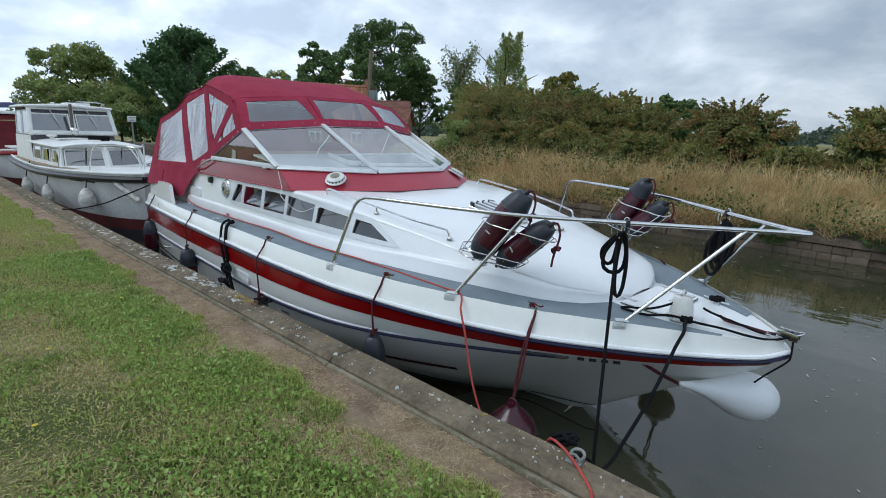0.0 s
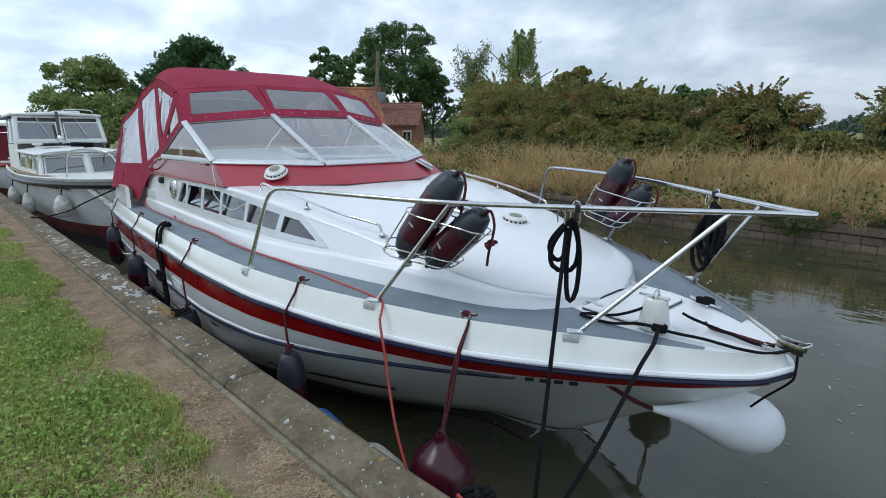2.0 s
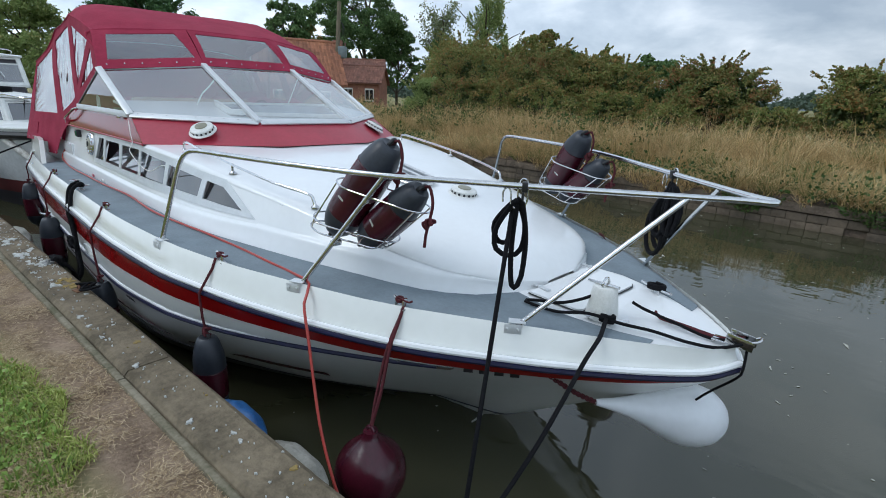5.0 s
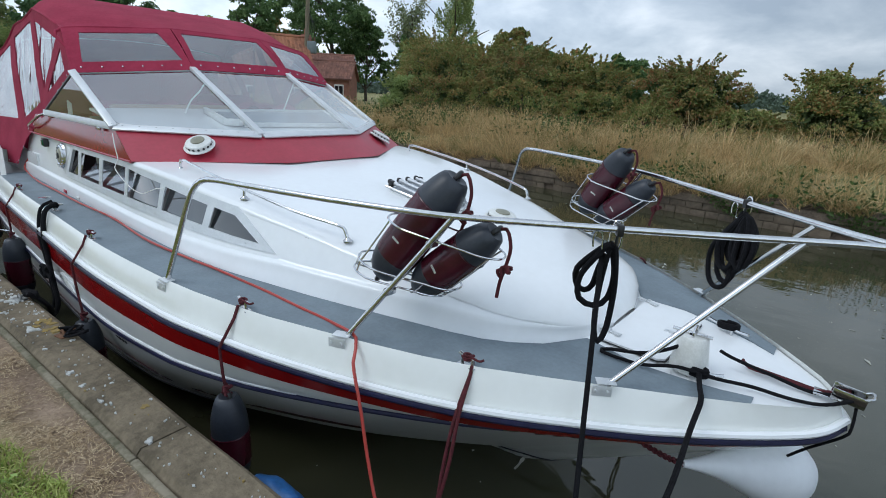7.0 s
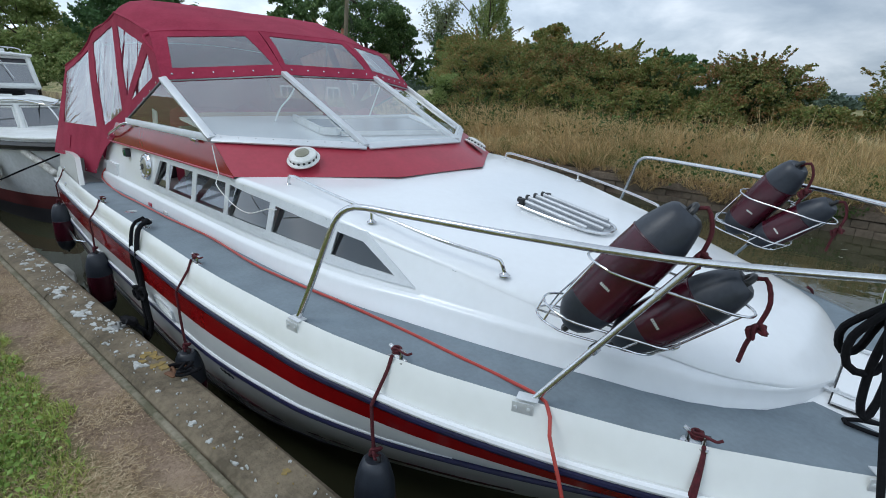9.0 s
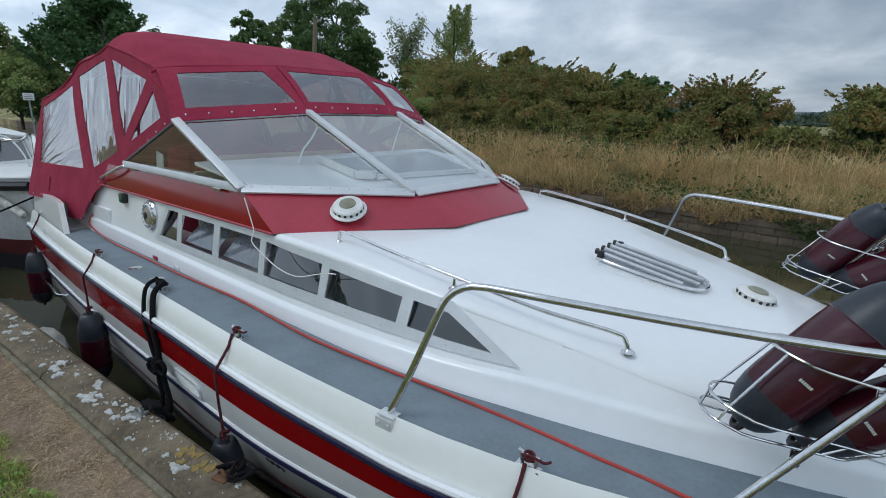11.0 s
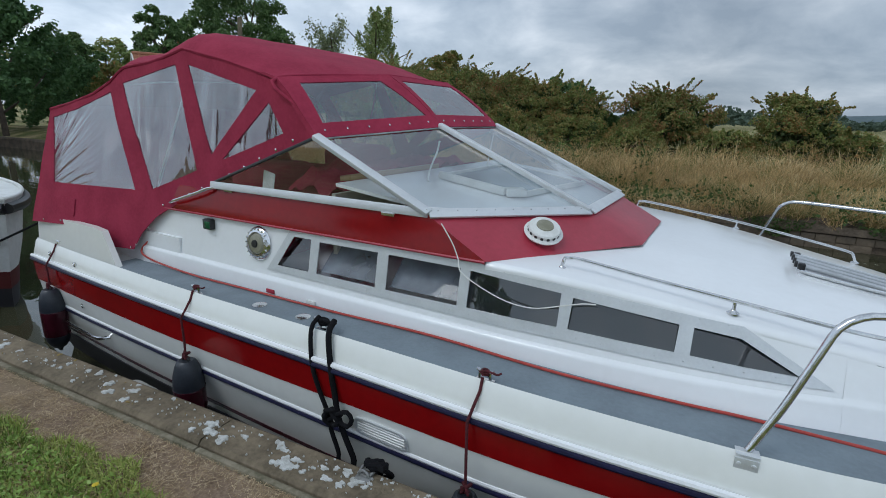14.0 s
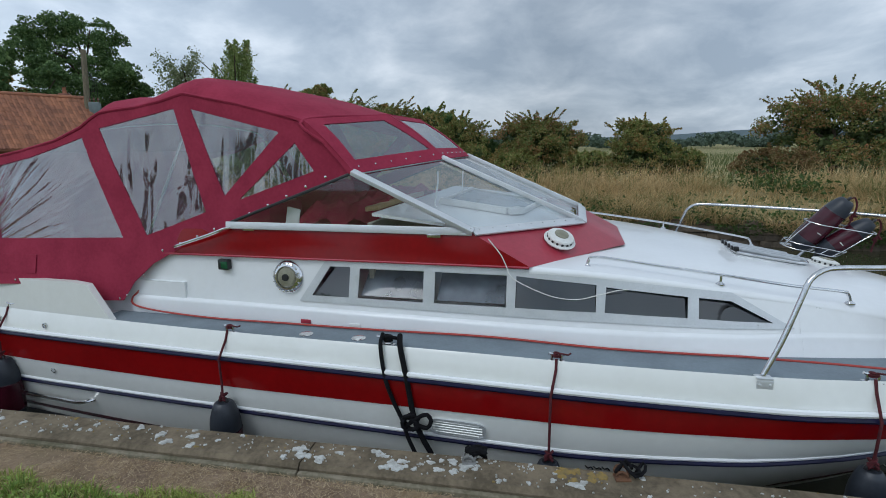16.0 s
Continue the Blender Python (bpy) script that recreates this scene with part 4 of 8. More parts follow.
    part("plank", box((-5.08, -.45, 1.205), (.10, 1.1, .035), Matrix.Rotation(radians(-8), 3, 'Y'), .006), mat("varnished_plank", (.42, .28, .15), .4, col2=(.30, .19, .09), scale=4, stretch=(6, .6, 6)), cruiser, "varnished wooden plank behind the dashboard")
    part("side_shelf", box((-5.55, -1.14, 1.075), (1.1, .14, .03), None, .006), GEL, cruiser, "white side shelf under the glass")
    part("dash_back", box((-5.02, 0, .88), (.03, 2.36, .5)), mat("cream_trim", (.42, .39, .34), .7), cruiser)
    part("helm_cushion", box((-5.45, .15, 1.04), (.7, 1.7, .14), None, .04), CANVAS, cruiser, "burgundy cloth lying over the helm")
    rng = random.Random(8)
    bm = bmesh.new()
    bmesh.ops.create_grid(bm, x_segments=46, y_segments=46, size=0.5)
    for v in bm.verts:
        x, y = v.co.x, v.co.y
        v.co = Vector((-5.42 + x * .7, .10 + y * 1.9, 1.19 + .10 * noise.noise(Vector((x * 5, y * 7, 2))) + .035 * noise.noise(Vector((x * 14, y * 18, 5))) - .12 * max(0, abs(y) - .42) / .08))
    part("folded_canvas", bm, CANVAS, cruiser, "crumpled burgundy canvas")
    part("card", box((-5.60, -1.17, 1.15), (.10, .012, .14), Matrix.Rotation(radians(12), 3, 'Y'), .003), WHITEPL, cruiser, "white card propped behind the side glass")
    part("seat", box((-6.3, .6, .85), (.5, .55, .9), None, .08), CANVAS, cruiser, "burgundy helm seat")
    part("seat", box((-6.3, -.5, .80), (.5, .55, .8), None, .08), CANVAS, cruiser, "burgundy helm seat")
    part("cockpit_floor", box((-7.6, 0, .22), (1.7, 2.8, .03)), GREYDECK, cruiser)
    for s in (-1, 1):
        part("cockpit_lining", box((-7.4, s * 1.30, .45), (1.9, .03, .44)), GEL, cruiser)
    part("stern_bench", box((-8.05, 0, .50), (.5, 2.4, .5), None, .05), CANVAS, cruiser, "burgundy stern bench")


build_windscreen()


# ---- canopy ----
def can_y(x, z):
    return 1.14 + (1.93 - z) * (.13 + .12 * min(1, max(0, (-6.4 - x) / 1.5)))


CAN_OUT = [(-8.30, 1.575), (-7.95, 1.63), (-7.62, 1.705), (-7.38, 1.80), (-7.28, 1.865), (-7.2, 1.905), (-7.08, 1.92), (-6.86, 1.935), (-6.65, 1.97), (-6.44, 2.02), (-6.0, 1.935), (-5.50, 1.81), (-5.30, 1.63), (-5.115, 1.465), (-5.6, 1.285), (-6.05, 1.10), (-6.42, .95), (-6.70, .80), (-6.86, .66), (-6.95, .52), (-7.24, .51), (-7.29, .63), (-7.9, .615), (-8.42, .58)]
CAN_WIN = [[(-8.24, 1.505), (-7.85, 1.58), (-7.36, 1.725), (-6.96, .985), (-8.10, .955)], [(-7.20, 1.79), (-6.52, 1.915), (-6.26, 1.185), (-6.76, 1.005)],
           [(-6.38, 1.91), (-5.66, 1.735), (-6.10, 1.30)], [(-5.54, 1.66), (-5.39, 1.475), (-5.98, 1.275)]]


def build_canopy():
    # roof: bows across the boat
    bows = [(-5.163, 1.868), (-5.30, 1.90), (-5.55, 1.965), (-5.95, 2.07), (-6.25, 2.145), (-6.44, 2.17), (-6.56, 2.15), (-6.7, 2.11), (-6.9, 2.07), (-7.1, 2.05), (-7.2, 2.035), (-7.28, 1.99), (-7.38, 1.91), (-7.6, 1.81), (-7.95, 1.70), (-8.2, 1.645), (-8.32, 1.62)]
    rings = []
    for x, z in bows:
        ze = lin(-x, [5.3, 5.5, 6.0, 6.44, 6.65, 6.86, 7.08, 7.2, 7.28, 7.38, 7.62, 7.95, 8.3], [1.80, 1.81, 1.935, 2.02, 1.975, 1.945, 1.935, 1.915, 1.875, 1.80, 1.705, 1.63, 1.575])
        w = can_y(x, ze)
        fx = lambda q: x - 0.325 * (abs(q) ** 2.0) * max(0.0, min(1, (x + 5.75) / 0.6))
        rr = []
        for q in (-1, -1.0, -.985, -.95, -.88, -.75, -.55, -.3, 0, .3, .55, .75, .88, .95, .985, 1.0, 1):
            sag = (1 - abs(q) ** lin(-x, [5.17, 5.45, 5.9, 6.44, 6.88, 7.2, 7.8, 8.3], [2.3, 5, 7, 11, 4.0, 9, 3.5, 7]))
            rr.append(Vector((fx(q), w * q * 1.005, ze + (z - ze) * sag)))
        rr[0] = rr[0] + Vector((0, 0.0, -0.045)); rr[-1] = rr[-1] + Vector((0, 0, -0.045))
        rings.append(rr)
    bm = loft(rings, False, False)
    bmesh.ops.subdivide_edges(bm, edges=bm.edges, cuts=1, use_grid_fill=True)
    for v in bm.verts:
        v.co.z += 0.006 * noise.noise(Vector((v.co.x * 4, v.co.y * 3, 1)))
    roof = part("canopy_roof", bm, CANVAS, cruiser, "taut burgundy canvas canopy roof", 60)
    sol = roof.modifiers.new("thickness", 'SOLIDIFY'); sol.thickness = 0.006
    for s in (-1, 1):
        side = part("canopy_side", sheet(dense(CAN_OUT, .1), [dense(p, .12) for p in CAN_WIN], lambda a, b, c: Vector((a, s * (can_y(a, b) + c + 0.008 * noise.noise(Vector((a * 3, b * 3, 7)))), b)), 0.006), CANVAS, cruiser, "burgundy canvas canopy side with clear panels")
        for ip, p in enumerate(CAN_WIN):
            part("clear_panel", sheet(dense(grow(p, .01), .1), [], lambda a, b, c: Vector((a, s * (can_y(a, b) + 0.001 + 0.008 * noise.noise(Vector((a * 3, b * 3, 7)))), b))), VINYLPANE if ip else FANVINYL, side, "wrinkled clear vinyl panel")
        bm = bmesh.new()
        for i in range(11):
            t = i / 10
            x, z = -5.16 + (-6.62 + 5.16) * t, 1.475 + (.875 - 1.475) * t - 0.02 * math.sin(t * 3)
            add_revolve(bm, [(.010, 0), (.010, .004), (.005, .007)], 8, aim((x, s * (can_y(x, z) + .006), z + .028), (0, s, 0)))
        for x, z in ((-6.78, .71), (-6.92, .56), (-6.98, .535), (-7.2, .535), (-7.5, .65), (-7.9, .645), (-8.2, .62)):
            add_revolve(bm, [(.010, 0), (.010, .004), (.005, .007)], 8, aim((x, s * (can_y(x, z) + .006), z), (0, s, 0)))
        tagged(part("press_studs", bm, STEEL, side), kind="stuff")
        part("seam", tube([(x, s * (can_y(x, z) + .004), z) for x, z in CAN_OUT[:13]], 0.012, 6), CANVAS, side)
        part("pocket", sheet([(-8.05, .70), (-7.72, .70), (-7.72, .84), (-8.05, .84)], [], lambda a, b, c: Vector((a, s * (can_y(a, b) + .008 + c), b)), .006), CANVAS, side)
    # front panel above the windscreen
    lower = [flip(T0, -1), flip(T1, -1), T1.copy(), T0.copy()]
    upper = [Vector((-5.49, -1.156, 1.805)), Vector((-5.17, -.42, 1.868)), Vector((-5.17, .42, 1.868)), Vector((-5.49, 1.156, 1.805))]

    def front(k, a, b, c):
        lo, up = lower[k].lerp(lower[k + 1], a), upper[k].lerp(upper[k + 1], a)
        p = lo.lerp(up, b)
        n = (lower[k + 1] - lower[k]).cross(upper[k] - lower[k]).normalized()
        n = n if n.x > 0 else -n
        return p + n * (c + 0.012 + 0.02 * math.sin(math.pi * b))
    for k in range(3):
        m0, m1 = (.10, .05) if k == 0 else ((.05, .10) if k == 2 else (.04, .04))
        lean = .10
        win = [(m0, .17), (1 - m1, .17), (1 - m1 - (lean if k == 0 else 0), .86), (m0 + (0.04 if k != 1 else 0), .86)]
        if k == 1:
            win = [(.05, .17), (.95, .17), (.93, .86), (.07, .86)]
        if k == 2:
            win = [(m0 + .08, .86), (1 - m1 - .04, .86), (1 - m1, .17), (m0, .17)]
        fp = part("canopy_front", sheet(dense([(-.005, -.03), (1.005, -.03), (1.0, 1.0), (0, 1.0)], .1), [dense(win, .12)], lambda a, b, c: front(k, a, b, c), .006), CANVAS, cruiser, "burgundy canvas canopy front with clear panels")
        part("clear_panel", sheet(dense(grow(win, .01), .15), [], lambda a, b, c: front(k, a, b, .002)), FLATVINYL, fp, "clear vinyl panel")
        bm = bmesh.new()
        for i in range(6):
            add_revolve(bm, [(.008, 0), (.008, .003), (.004, .006)], 8, aim(front(k, (i + .5) / 6, .06, .007), (1, 0, .6)))
        tagged(part("press_studs", bm, STEEL, fp), kind="stuff")
    part("piping", tube(smooth_path([p + Vector((.012, 0, .004)) for p in [lower[0]] + [lower[0].lerp(upper[0], .5)] + upper[:2]], .05) + smooth_path([p + Vector((.012, 0, .004)) for p in upper[2:] + [lower[3].lerp(upper[3], .5), lower[3]]], .05), .012, 8), CANVAS, cruiser, "burgundy canvas seam")
    for s in (-1, 1):
        lo_, up_ = (lower[0], upper[0]) if s < 0 else (lower[3], upper[3])
        cor = [lo_.lerp(up_, q / 6) + Vector((.012 + .02 * math.sin(math.pi * q / 6), s * .006, 0)) for q in range(7)] + [up_ + Vector((-.10, s * .004, .035))]
        part("corner_binding", loft([[p + Vector((.026, -s * .022, -.004)), p + Vector((.012, s * .008, .006)), p + Vector((-.03, s * .010, .0)), p + Vector((-.03, s * .002, -.004))] for p in cor]), CANVAS, cruiser, "burgundy canvas corner binding")
    # stern sheet of canvas
    st = []
    for q in range(13):
        t = -1 + 2 * q / 12
        st.append([Vector((-8.31, t * can_y(-8.3, 1.575), 1.575 + .045 * (1 - abs(t) ** 4))), Vector((-8.37, t * can_y(-8.4, 1.1), 1.1)), Vector((-8.42, t * can_y(-8.42, .58), .58))])
    part("canopy_stern", loft(st, False, False), CANVAS, cruiser, "burgundy canvas canopy stern flap")
    # steel bows inside
    for x, w, z in ((-6.46, 1.10, 1.95), (-7.32, 1.09, 1.80)):
        part("canopy_bow", tube(smooth_path([(-6.9, -1.25, .8), (x + .0, -w, z - .15), (x, -w + .12, z), (x, 0, z + .07), (x, w - .12, z), (x, w, z - .15), (-6.9, 1.25, .8)], .08), .011, 8), STEEL, cruiser, "bent steel canopy hoop")


build_canopy()


# fin of the cockpit coaming at the quarter
def fin_bm(s):
    out = [(-8.44, .40), (-6.90, .415), (-7.13, .665), (-7.30, .675), (-8.44, .64)]
    return sheet(out, [], lambda a, b, c: Vector((a, s * (level_point(0, a)[1] - .01 - c - (b - .42) * .12), b)), .045)


for s in (-1, 1):
    part("quarter_coaming", fin_bm(s), CREAM, cruiser, "cream-white moulded cockpit coaming")


# ---- fittings of the cruiser ----
def W(p):
    """From the cruiser's own coordinates to the world."""
    return BOAT @ Vector(p)


def rail_pts(s):
    return [(-2.74, s * 1.545, .47), (-2.665, s * 1.515, .65), (-2.585, s * 1.47, .88), (-2.555, s * 1.45, .955), (-2.50, s * 1.43, 1.0), (-2.42, s * 1.405, 1.013), (-2.2, s * 1.35, 1.012), (-1.75, s * 1.21, 1.006), (-1.308, s * 1.01, .998), (-.83, s * .66, .99), (-.45, s * .36, .985), (-.10, s * .085, .982), (0.0, s * .035, .981)]


def build_pulpit():
    a = smooth_path(rail_pts(-1), .05)
    b = smooth_path(rail_pts(1), .05)
    rail = part("pulpit_rail", tube(a + [Vector((.022, -.012, .981)), Vector((.022, .012, .981))] + b[::-1], .0135, 12), STEEL, cruiser, "polished stainless steel pulpit rail")
    for s in (-1, 1):
        part("strut", tube([(-1.70, s * 1.235, .40), (-1.308, s * 1.01, .992)], .0125, 12), STEEL, rail)
        part("strut", tube([(-.735, s * .69, .36), (-.26, s * .21, .975)], .0125, 12), STEEL, rail)
        for x, y, z in ((-2.74, 1.56, .435), (-1.70, 1.262, .40), (-.735, .715, .355)):
            d = Vector((level_point(1, x + .05)[0] - level_point(1, x - .05)[0], -s * -(level_point(1, x + .05)[1] - level_point(1, x - .05)[1]), 0)).normalized()
            bm = bmesh.new()
            ang = math.atan2(d.y, d.x)
            yy = s * (level_point(1, x)[1] + .008)
            add_box(bm, (x, yy, z), (.078, .006, .045), Matrix.Rotation(ang, 3, 'Z'), .002)
            add_box(bm, (x, s * (abs(yy) - .03), z + .030), (.078, .05, .005), Matrix.Rotation(ang, 3, 'Z'), .002)
            for k in (-.024, .024):
                add_revolve(bm, [(.008, 0), (.008, .004), (.004, .006)], 8, aim((x + k * math.cos(ang), yy + k * math.sin(ang) + s * .003, z), (0, s, 0)))
            part("foot_plate", bm, ALU, rail, "bolted steel foot plate")
    for s in (-1, 1):
        h = part("grab_rail", tube(smooth_path([(-3.607, s * 1.079, .885), (-3.60, s * 1.078, .925), (-3.55, s * 1.077, .945), (-3.2, s * 1.07, .905), (-2.844, s * 1.045, .862), (-2.45, s * .99, .805), (-2.17, s * .905, .765), (-2.12, s * .89, .745), (-2.102, s * .885, .69)], .03), .0095, 10), STEEL, cruiser, "slim steel grab rail on the cabin top")
        part("stanchion", tube([(-2.844, s * 1.045, .79), (-2.844, s * 1.045, .862)], .008, 10), STEEL, h)
        for x, y, z in ((-3.607, 1.079, .875), (-2.844, 1.045, .80), (-2.102, .885, .685)):
            part("rail_base", revolve([(.026, 0), (.026, .006), (.014, .014), (.010, .02)], 16, Matrix.Translation((x, s * y, z + .002))), STEEL, h)


build_pulpit()


def fender_frames(s):
    # the two lying fenders of a basket: low end, top end, radius
    return [(Vector((-1.69, s * 1.03, .655)), Vector((-1.385, s * .90, 1.125)), .101), (Vector((-1.535, s * .955, .62)), Vector((-1.19, s * .885, .94)), .089)]


def build_basket(s):
    (lo1, hi1, r1), (lo2, hi2, r2) = fender_frames(s)

    def at_height(lo, hi, z):
        return lo.lerp(hi, (z - lo.z) / (hi.z - lo.z))

    def hoop(za, zb, slack):
        c1, c2 = at_height(lo1, hi1, za), at_height(lo2, hi2, zb)
        up = ((hi1 - lo1).normalized() * .35 + Vector((0, 0, .65))).normalized()
        d = c2 - c1
        d = (d - up * d.dot(up)).normalized()
        n = up.cross(d)
        pts = []
        for k in range(9):
            a = math.radians(90 + 180 * k / 8)
            pts.append(c1 + d * math.cos(a) * (r1 + slack + .03) + n * math.sin(a) * (r1 + slack))
        for k in range(9):
            a = math.radians(-90 + 180 * k / 8)
            pts.append(c2 + d * math.cos(a) * (r2 + slack + .03) + n * math.sin(a) * (r2 + slack))
        return pts
    top, mid, low = hoop(.905, .865, .012), hoop(.715, .69, .014), hoop(.665, .64, .0)
    bm = bmesh.new()
    for h in (top, mid, low):
        add_tube(bm, smooth_path(h, .03, True), .0048, 8, True)
    k = part("fender_basket", bm, STEEL, cruiser, "steel wire twin fender basket")
    for i in (2, 6, 11, 15):
        part("rod", tube([top[i], mid[i], low[i]], .0042, 6), STEEL, k)
    for i in (0, 4, 9, 13):
        part("rod", tube([mid[i], low[i]], .0042, 6), STEEL, k)
    part("base_rod", tube([low[4], low[13]], .0042, 6), STEEL, k)
    part("base_rod", tube([low[2], low[15]], .0042, 6), STEEL, k)
    for t in (.42, .80):
        p = Vector((-1.70, s * 1.235, .40)).lerp(Vector((-1.308, s * 1.01, .992)), t)
        part("clamp", box(p + Vector((0, -s * .02, 0)), (.03, .055, .03), None, .008), STEEL, k)


for s in (-1, 1):
    build_basket(s)


def fender_profile(L, r):
    """Radius and height of a cylindrical fender with tapered eye ends."""
    return [(.0, .008), (.026, .004), (.034, .0), (r * .52, .012), (r * .74, .042), (r * .90, .080), (r * .98, .13), (r, .17), (r, L - .24), (r * .99, L - .20), (r * .965, L - .14), (r * .92, L - .105), (r * .83, L - .07), (r * .72, L - .035), (r * .60, L - .010), (r * .46, L), (.022, L - .004), (.0, L - .01)]


def rope_along(pts, r, name, label, category, material, parent=None, step=.025):
    bm = tube(smooth_path(pts, step), r, 8)
    return solo(name, bm, material, label, category) if parent is None else part(name, bm, material, parent, label)


def build_fender(lo, hi, r, label, group, rope_pts=(), knot=None, mark=True, name="fender", ends=True):
    lo, hi = Vector(lo), Vector(hi)
    L = (hi - lo).length
    f = thing(name, label, "fender", aim(lo, hi - lo), group)
    prof = fender_profile(L, r)
    cut = .14 if mark else .20
    part("body", revolve([p for p in prof if .129 <= p[1] <= L - cut + .001], 28), BURG, f, "burgundy vinyl body")
    part("end_cap", revolve([p for p in prof if p[1] <= .131], 28), BLUEBLK, f, "blue-black vinyl end")
    part("end_cap", revolve([p for p in prof if p[1] >= L - cut - .001], 28), BLUEBLK, f, "blue-black vinyl end")
    for z in (0.0, L):
        bm = bmesh.new()
        add_tube(bm, [Vector((.026 * math.cos(a), 0, z + .026 * math.sin(a) * (1 if z else 1))) for a in [2 * math.pi * i / 14 for i in range(14)]], .011, 8, True)
        part("eye", bm, BLACKPL, f)
    part("seam", tube([(r * (.968 if mark else .992) * math.cos(a), r * (.968 if mark else .992) * math.sin(a), L - cut) for a in [2 * math.pi * i / 28 for i in range(28)]], .003, 6, True), BURG, f)
    if mark:
        inv = f.matrix_world.inverted()
        eye_dir = (inv.to_3x3() @ Vector((.25, -1, .35)))
        eye_dir.z = 0
        eye_dir.normalize()
        bm = bmesh.new()
        t = Vector((-eye_dir.y, eye_dir.x, 0))
        for i in range(6):
            c = eye_dir * (r + .001) + t * ((i - 2.5) * .0068) + Vector((0, 0, L * .40))
            add_box(bm, c, (.0045, .002, .009), Matrix.Rotation(math.atan2(t.y, t.x), 3, 'Z'), 0)
        part("lettering", bm, WHITEPL, f, "small pale bars of lettering")
    if rope_pts:
        inv = f.matrix_world.inverted()
        part("lanyard", tube([inv @ Vector(p) for p in rope_pts] if not mark else smooth_path([inv @ Vector(p) for p in rope_pts], .02), .0075, 8), REDROPE, f, "maroon braided lanyard")
        if knot is not None:
            rng = random.Random(int(abs(lo.x) * 1000))
            q = inv @ Vector(knot)
            bm = bmesh.new()
            pts = [q + Vector((.022 * math.cos(i * 1.7), .018 * math.sin(i * 2.3), .026 * math.sin(i * 1.1))) for i in range(14)]
            add_tube(bm, smooth_path(pts, .01), .0068, 7)
            part("knot", bm, REDROPE, f)
    return f


for s, nm in ((-1, "near"), (1, "far")):
    for i, (lo, hi, r) in enumerate(fender_frames(s)):
        L0, H0 = W(lo), W(hi)
        e_ = W(hi)
        k = W(hi + Vector((.10, -.02 * s, -.10)))
        build_fender(L0, H0, r, "burgundy cylindrical fender with blue-black ends stowed in a basket", "fenders stowed in baskets",
                     [e_, e_ + Vector((.05, 0, .02)), e_ + Vector((.075, .0, -.05)), e_ + Vector((.06, .0, -.13)), e_ + Vector((.04, 0, -.20)), e_ + Vector((.03, 0, -.27 if i else -.22))], e_ + Vector((.055, 0, -.15)))

# fenders hanging along the hull
HANG = "burgundy hanging fender with blue-black ends on a maroon rope"
for x, deckx, top, L, r in ((-2.21, -2.21, .02, .50, .088), (-3.78, -3.76, -.08, .52, .09), (-5.88, -5.87, .0, .56, .10), (-8.02, -7.99, .03, .56, .10)):
    b = level_point(4, x)[1]
    s1b = level_point(2, x)[1] + .035
    yf = max(b + r * .85, s1b - .01)
    hx = W((x, -yf, top - L))
    tx = W((x, -yf, top))
    lipb = level_point(1, deckx)[1]
    zr = deck_z(deckx) + .03
    strand = [tx + Vector((0, 0, .01)), W((x, -(s1b), .14)), W((x, -(s1b + .004), zl(x, Z_S1))), W((deckx, -(lipb + .012), zr - .05)), W((deckx, -(lipb - .012), zr + .008))]
    build_fender(hx, tx, r, HANG, "fenders hanging on the hull", strand, tx + Vector((0, 0, .03)), mark=False)


def cleat(x, b_in, ang=0.0, size=.14, parent=None):
    bm = bmesh.new()
    z = deck_z(x) + .008
    b = level_point(0, x)[1] - b_in
    pts = [(-size / 2, 0, .05), (-size * .3, 0, .045), (0, 0, .042), (size * .3, 0, .045), (size / 2, 0, .05)]
    R = Matrix.Translation((x, -b, z)) @ Matrix.Rotation(ang, 4, 'Z')
    add_tube(bm, [R @ Vector(p) for p in smooth_path(pts, .02)], .008, 8)
    for k in (-.025, .025):
        add_tube(bm, [R @ Vector((k, 0, 0)), R @ Vector((k, 0, .044))], .008, 8)
    add_box(bm, R @ Vector((0, 0, .003)), (.09, .035, .006), None, .002)
    return part("cleat", bm, STEEL, cruiser, "polished steel mooring cleat")


def hitch(name, x, b_in, material, label, r=.005, turns=3, tail=.025):
    """Rope turned round a cleat."""
    z = deck_z(x) + .05
    b = level_point(0, x)[1] - b_in
    pts = []
    for i in range(turns * 8):
        a = i * math.pi / 4
        pts.append(W((x + .026 * math.cos(a) * (1 if (i // 8) % 2 else .6), -b + .016 * math.sin(a), z - .015 + .03 * (i / (turns * 8)))))
    pts += [W((x + .05, -b - .01, z + .01)), W((x + .05 + tail * .5, -b, z + .005)), W((x + .05 + tail, -b + .01, z + .012))]
    return rope_along(pts, r, name, label, "rope", material)


cleat(-4.76, .05)
for x in (-5.87, -3.76, -2.21, -1.205, -7.99):
    cleat(x, .022, 0.0, .085)
for x in (-5.87, -3.76, -2.21, -1.205):
    hitch("rope_hitch", x, .022, REDROPE, "maroon rope made fast round a deck cleat")
hitch("rope_hitch", -4.76, .05, BLACKROPE, "black rope made fast round a deck cleat", .011, 4, .03)


